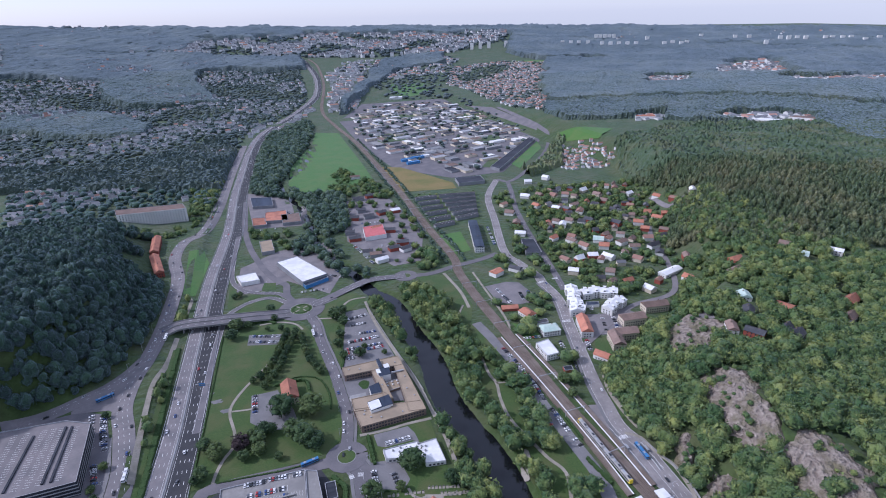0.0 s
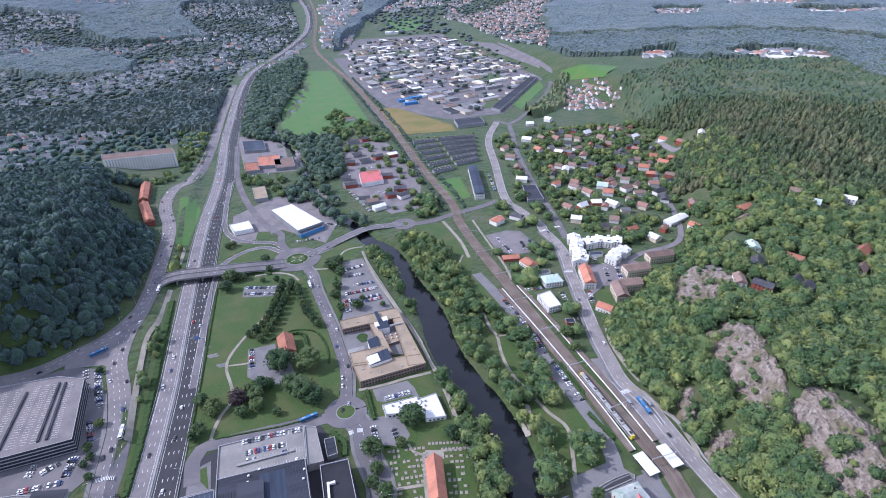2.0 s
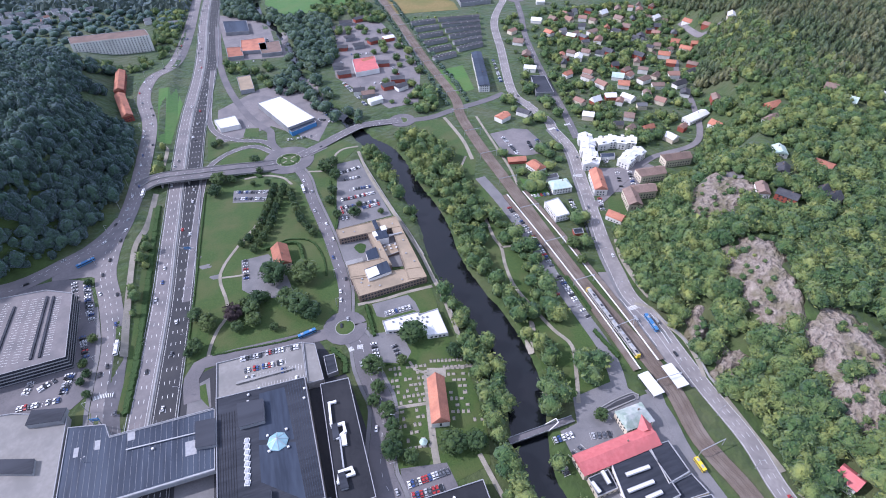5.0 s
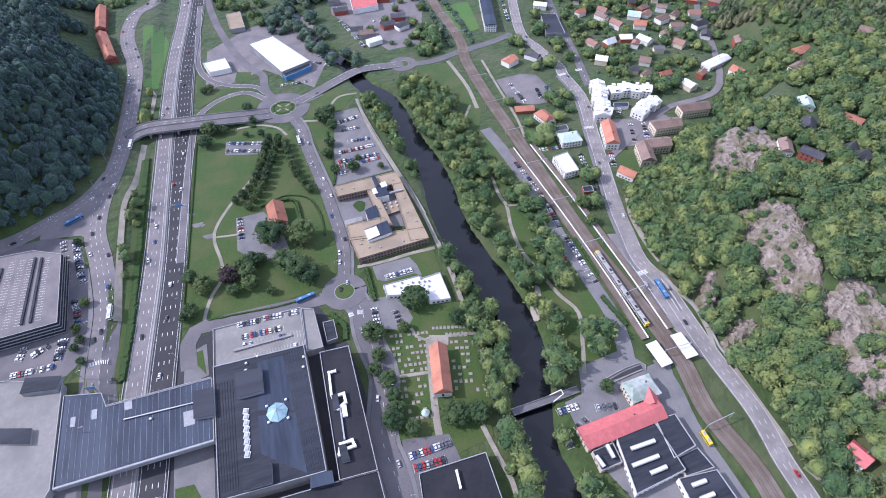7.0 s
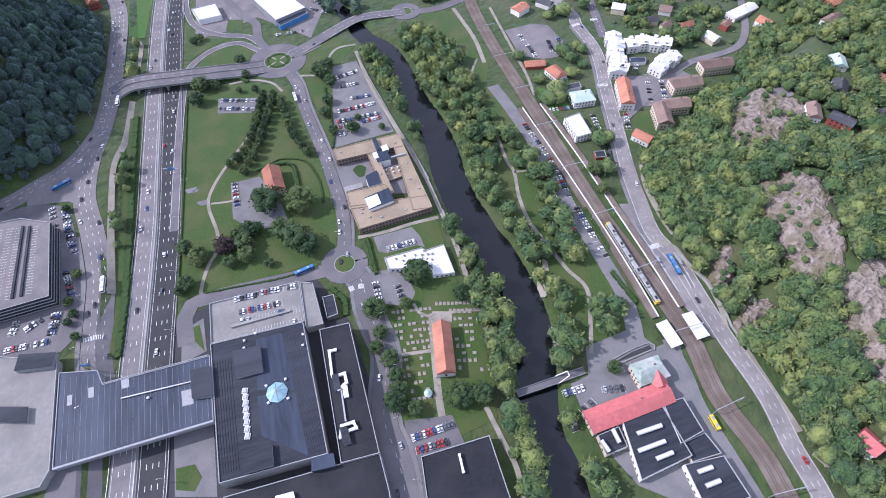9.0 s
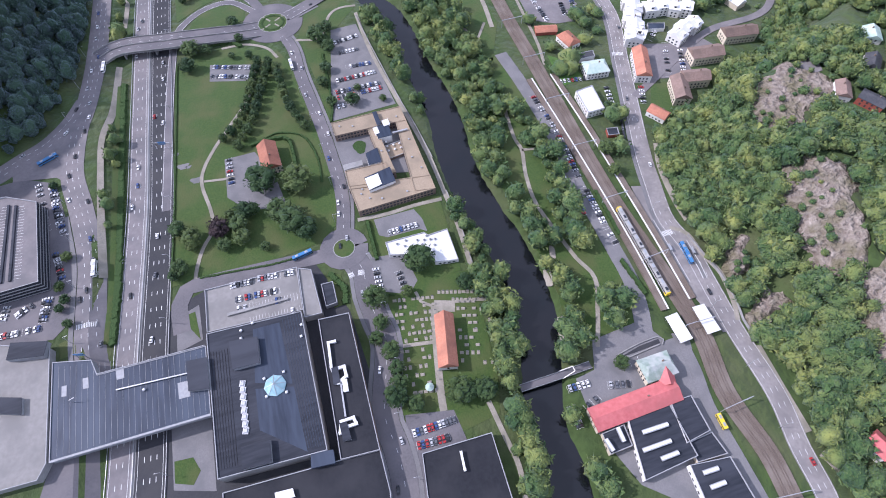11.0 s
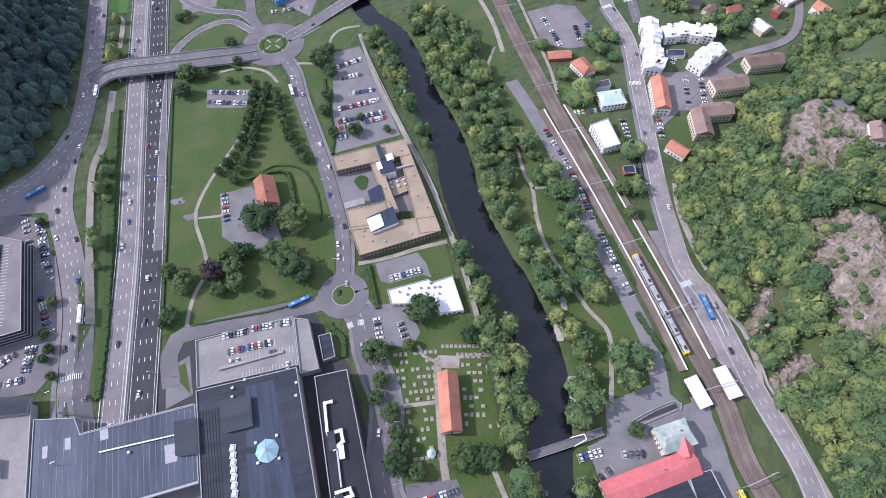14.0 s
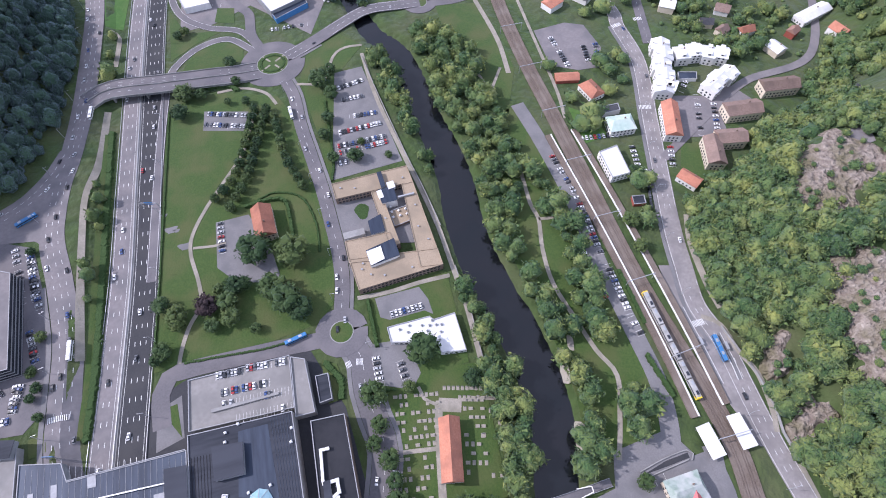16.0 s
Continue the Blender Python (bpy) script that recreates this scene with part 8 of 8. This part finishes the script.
for a, b, w, n in (((-149.3, 334.8), (-137.7, 334.9), 3.5, 12), ((23.8, 320.6), (27.5, 321.3), 4, 5), ((30.4, 321.3), (34.8, 320.3), 4, 6), ((239.9, 284.8), (248.2, 284.8), 4, 9), ((291.4, 464.4), (300.9, 461.5), 4, 9), ((312.4, 559.8), (321.2, 561.1), 4, 7), ((334.4, 563.3), (342.3, 562.4), 4, 6)):
    zebra(a, b, w, n)
for a, b, c in (((-95.7, 479.3), (-84.0, 475.6), 0), ((-145.6, 312.3), (-141.1, 311.3), 0)):
    gantry = thing("sign_gantry", "blue motorway direction sign on a grey gantry", "road sign")
    for p in (a, b):
        Soup().box(*p, ground_z(*p), 0.4, 0.4, 7).done("post", STEEL, gantry)
    Soup().beam((*a, ground_z(*a) + 6.8), (*b, ground_z(*a) + 6.8), 0.4, 0.5).done("beam", STEEL, gantry)
    m = (Vector(a) + Vector(b)) / 2
    Soup().box(m.x, m.y, ground_z(*a) + 5.2, 6.0, 0.2, 2.8, math.atan2(b[1] - a[1], b[0] - a[0])).done("panel", BLUE_PAINT, gantry)
pier_line = along(OVERPASS, 2)
for share in (0.16, 0.36, 0.52):
    p = pier_line[int(share * len(pier_line))]
    t = pier_line[int(share * len(pier_line)) + 1] - p
    Soup().box(p[0], p[1], ground_z(*p) - 0.5, 1.2, 17, 6.6, math.atan2(t[1], t[0])).done("pier", CONCRETE, deck)

# ---- churchyard ----
STONE = noisy("gravestone", (0.20, 0.20, 0.20), (0.32, 0.31, 0.30), 1.5, rough=0.6, per=0.3)
slab_me = Soup().box(0, 0, -0.1, 2.6, 1.9, 0.3).done("slab", GRAVEL_PATH)
stone_me = Soup().box(1.0, 0, 0, 0.25, 1.1, 1.1, taper=0.06).done("headstone", STONE)
slab_data, stone_data = slab_me.data, stone_me.data
for o in (slab_me, stone_me):
    bpy.data.objects.remove(o)
rng = random.Random(21)
for a, b, c, rows_n, cols_n, fill in (((48.7, 293.2), (73.1, 288.2), (46.8, 278.1), 4, 9, 0.7), ((48.9, 273.0), (67.9, 269.8), (48.4, 264.0), 3, 7, 0.75), ((44.1, 257.7), (63.4, 254.2), (41.6, 231.1), 6, 7, 0.5), ((78.4, 290.3), (99.3, 284.0), (85.7, 282.2), 2, 9, 0.9), ((87.9, 280.1), (97.8, 277.1), (78.4, 241.0), 9, 4, 0.7), ((95.9, 271.3), (105.6, 268.3), (86.3, 237.1), 6, 3, 0.4)):
    a, b, c = Vector(a), Vector(b), Vector(c)
    for i in range(rows_n):
        for j in range(cols_n):
            if rng.random() < fill:
                p = a + (b - a) * (j / max(1, cols_n - 1)) + (c - a) * (i / max(1, rows_n - 1))
                grave = thing("grave", "grave with grey headstone and gravelled plot", "grave", "churchyard graves", (p.x, p.y, ground_z(*p) + 0.2), math.atan2((b - a).y, (b - a).x) + rng.choice((1.57, 1.57, 0)))
                new("slab", slab_data).parent = grave
                new("headstone", stone_data).parent = grave
for k, (line, w) in enumerate((([(72.4, 281.8), (66.0, 256.1), (59.7, 226.4), (58.0, 215.1)], 4.5), ([(37.9, 262.8), (65.5, 257.9)], 2.5), ([(72.4, 281.8), (85.3, 277.3)], 8.0), ([(63.6, 295.4), (65.1, 287.6), (71.4, 282.1)], 2.0), ([(86.3, 280.6), (108.1, 275.5)], 2.0))):
    tagged(strip("pavement", line, w, GRAVEL_PATH, 0.36 + 0.012 * k, 4), "pale gravel churchyard path", "footpath", kind="structure")

for c, r in (((-77.5, 453.9), 5.0), ((-73.5, 452.2), 2.5), ((-68.7, 437.1), 5.0), ((-81.8, 468.2), 2.5)):
    plot("ground", [(c[0] + r * (0.8 + 0.35 * math.sin(3 * a)) * math.cos(a), c[1] + r * (0.8 + 0.3 * math.cos(2 * a)) * math.sin(a)) for a in np.arange(0, 6.2, 0.45)], PAVING, 0.3, "bare sandy patch in the lawn")
plot("ground", [(10.6, 328.5), (18.7, 323.4), (21.8, 307.9), (18.0, 301.0), (9.8, 300.5), (9.0, 315.5)], GRASS, 0.3, "dark green planted corner by the ramp")
hedge([(12.5, 325.2), (19.1, 312.5), (17.6, 302.6)], 4.0, 1.6, "dense dark green shrub bed by the ramp")
for line in ([(-131.2, 319.8), (-127.1, 368.1), (-125.2, 425.0), (-123.6, 481.9), (-121.3, 560.4)],):
    tagged(strip("ground", line, 9, GRASS, 0.15, 6), "grassed motorway embankment", "verge", kind="structure")
    hedge([(p[0] + 1.5, p[1]) for p in line], 4.5, 2.0, "long dark shrub belt on the embankment")

for k in range(4):
    a = 0.6 + k * math.pi / 2
    tagged(strip("pavement", [(RB[0] + 3 * math.cos(a), RB[1] + 3 * math.sin(a)), (RB[0] + 12.5 * math.cos(a), RB[1] + 12.5 * math.sin(a))], 1.6, GRAVEL_PATH, 0.62, 3), "gravel spoke on the roundabout island", "footpath", kind="structure")
hedge([(RB[0] + 10 * math.cos(k * 0.4), RB[1] + 10 * math.sin(k * 0.4)) for k in range(16)], 2.2, 1.0, "low shrub ring on the roundabout island")

# bus islands and the ramp beside the station
for line in ([(239.1, 297.2), (238.8, 271.5), (238.0, 245.9)], [(252.6, 275.1), (251.7, 256.4), (250.3, 245.1)]):
    island = strip("kerb", line, 2.6, PAVING, 0.5, 4)
    tagged(island, "paved bus island with pale kerbs", "bus island", kind="structure")
    for sh in (-1.3, 1.3):
        strip("kerb_stone", line, 0.3, WHITE_LINE, 0.53, 4, island, shift=sh, skirt=0.2)
for p, q in (((238.9, 273.0), (238.6, 267.0)), ((252.4, 265.9), (252.0, 260.7)), ((220.3, 260.1), (220.4, 256.1))):
    a, b = Vector(p), Vector(q)
    s = thing("bus_shelter", "small grey bus shelter with glass back", "bus shelter", "bus shelters", (*a, ground_z(*a) + 0.5), math.atan2((b - a).y, (b - a).x))
    Soup().box(0, 0, 2.3, 5.0, 1.8, 0.2).done("roof", STEEL, s)
    Soup().box(0, 0.8, 0.1, 4.6, 0.1, 2.1).done("back_pane", GLASS, s)
    for x in (-2.3, 2.3):
        Soup().box(x, -0.7, 0, 0.12, 0.12, 2.3).done("post", STEEL, s)
for line in ([(169.5, 214.6), (185.7, 217.3), (199.7, 217.9), (202.4, 215.2), (200.0, 212.2)], [(170.3, 210.7), (188.2, 212.2), (198.4, 213.0)]):
    tagged(strip("ramp_wall", line, 0.6, CONCRETE, 1.2, 4, skirt=1.4), "pale concrete wall of the underpass ramp", "wall", kind="structure")
plot("pavement", [(169.9, 212.6), (186.0, 215.9), (199.7, 216.6), (199.6, 213.8), (187.3, 213.1)], DARK_ASPHALT, 0.36, "dark ramp down to the underpass")
for p, r in (((146.4, 240.6), 5.5), ((151.8, 278.8), 4.0), ((161.9, 295.3), 3.0)):
    plot("ground", [(p[0] + r * (0.7 + 0.3 * math.sin(2 * a)) * math.cos(a), p[1] + 1.8 * r * math.sin(a)) for a in np.arange(0, 6.2, 0.5)], GRAVEL_PATH, 0.5, "bare sandy spot on the river bank", grid=3.0)
# worn, sandy verge along the foot of the hill
tagged(strip("verge", [(277.0, 360.2), (268.5, 338.8), (263.3, 308.6), (262.9, 289.9)], 4.0, GRAVEL_PATH, 0.3, 5), "dry sandy verge below the wood", "verge", kind="structure")
tagged(strip("verge", [(255.8, 193.9), (254.2, 163.0), (253.2, 140.0)], 4.5, GRAVEL_PATH, 0.3, 5), "dry sandy verge below the wood", "verge", kind="structure")
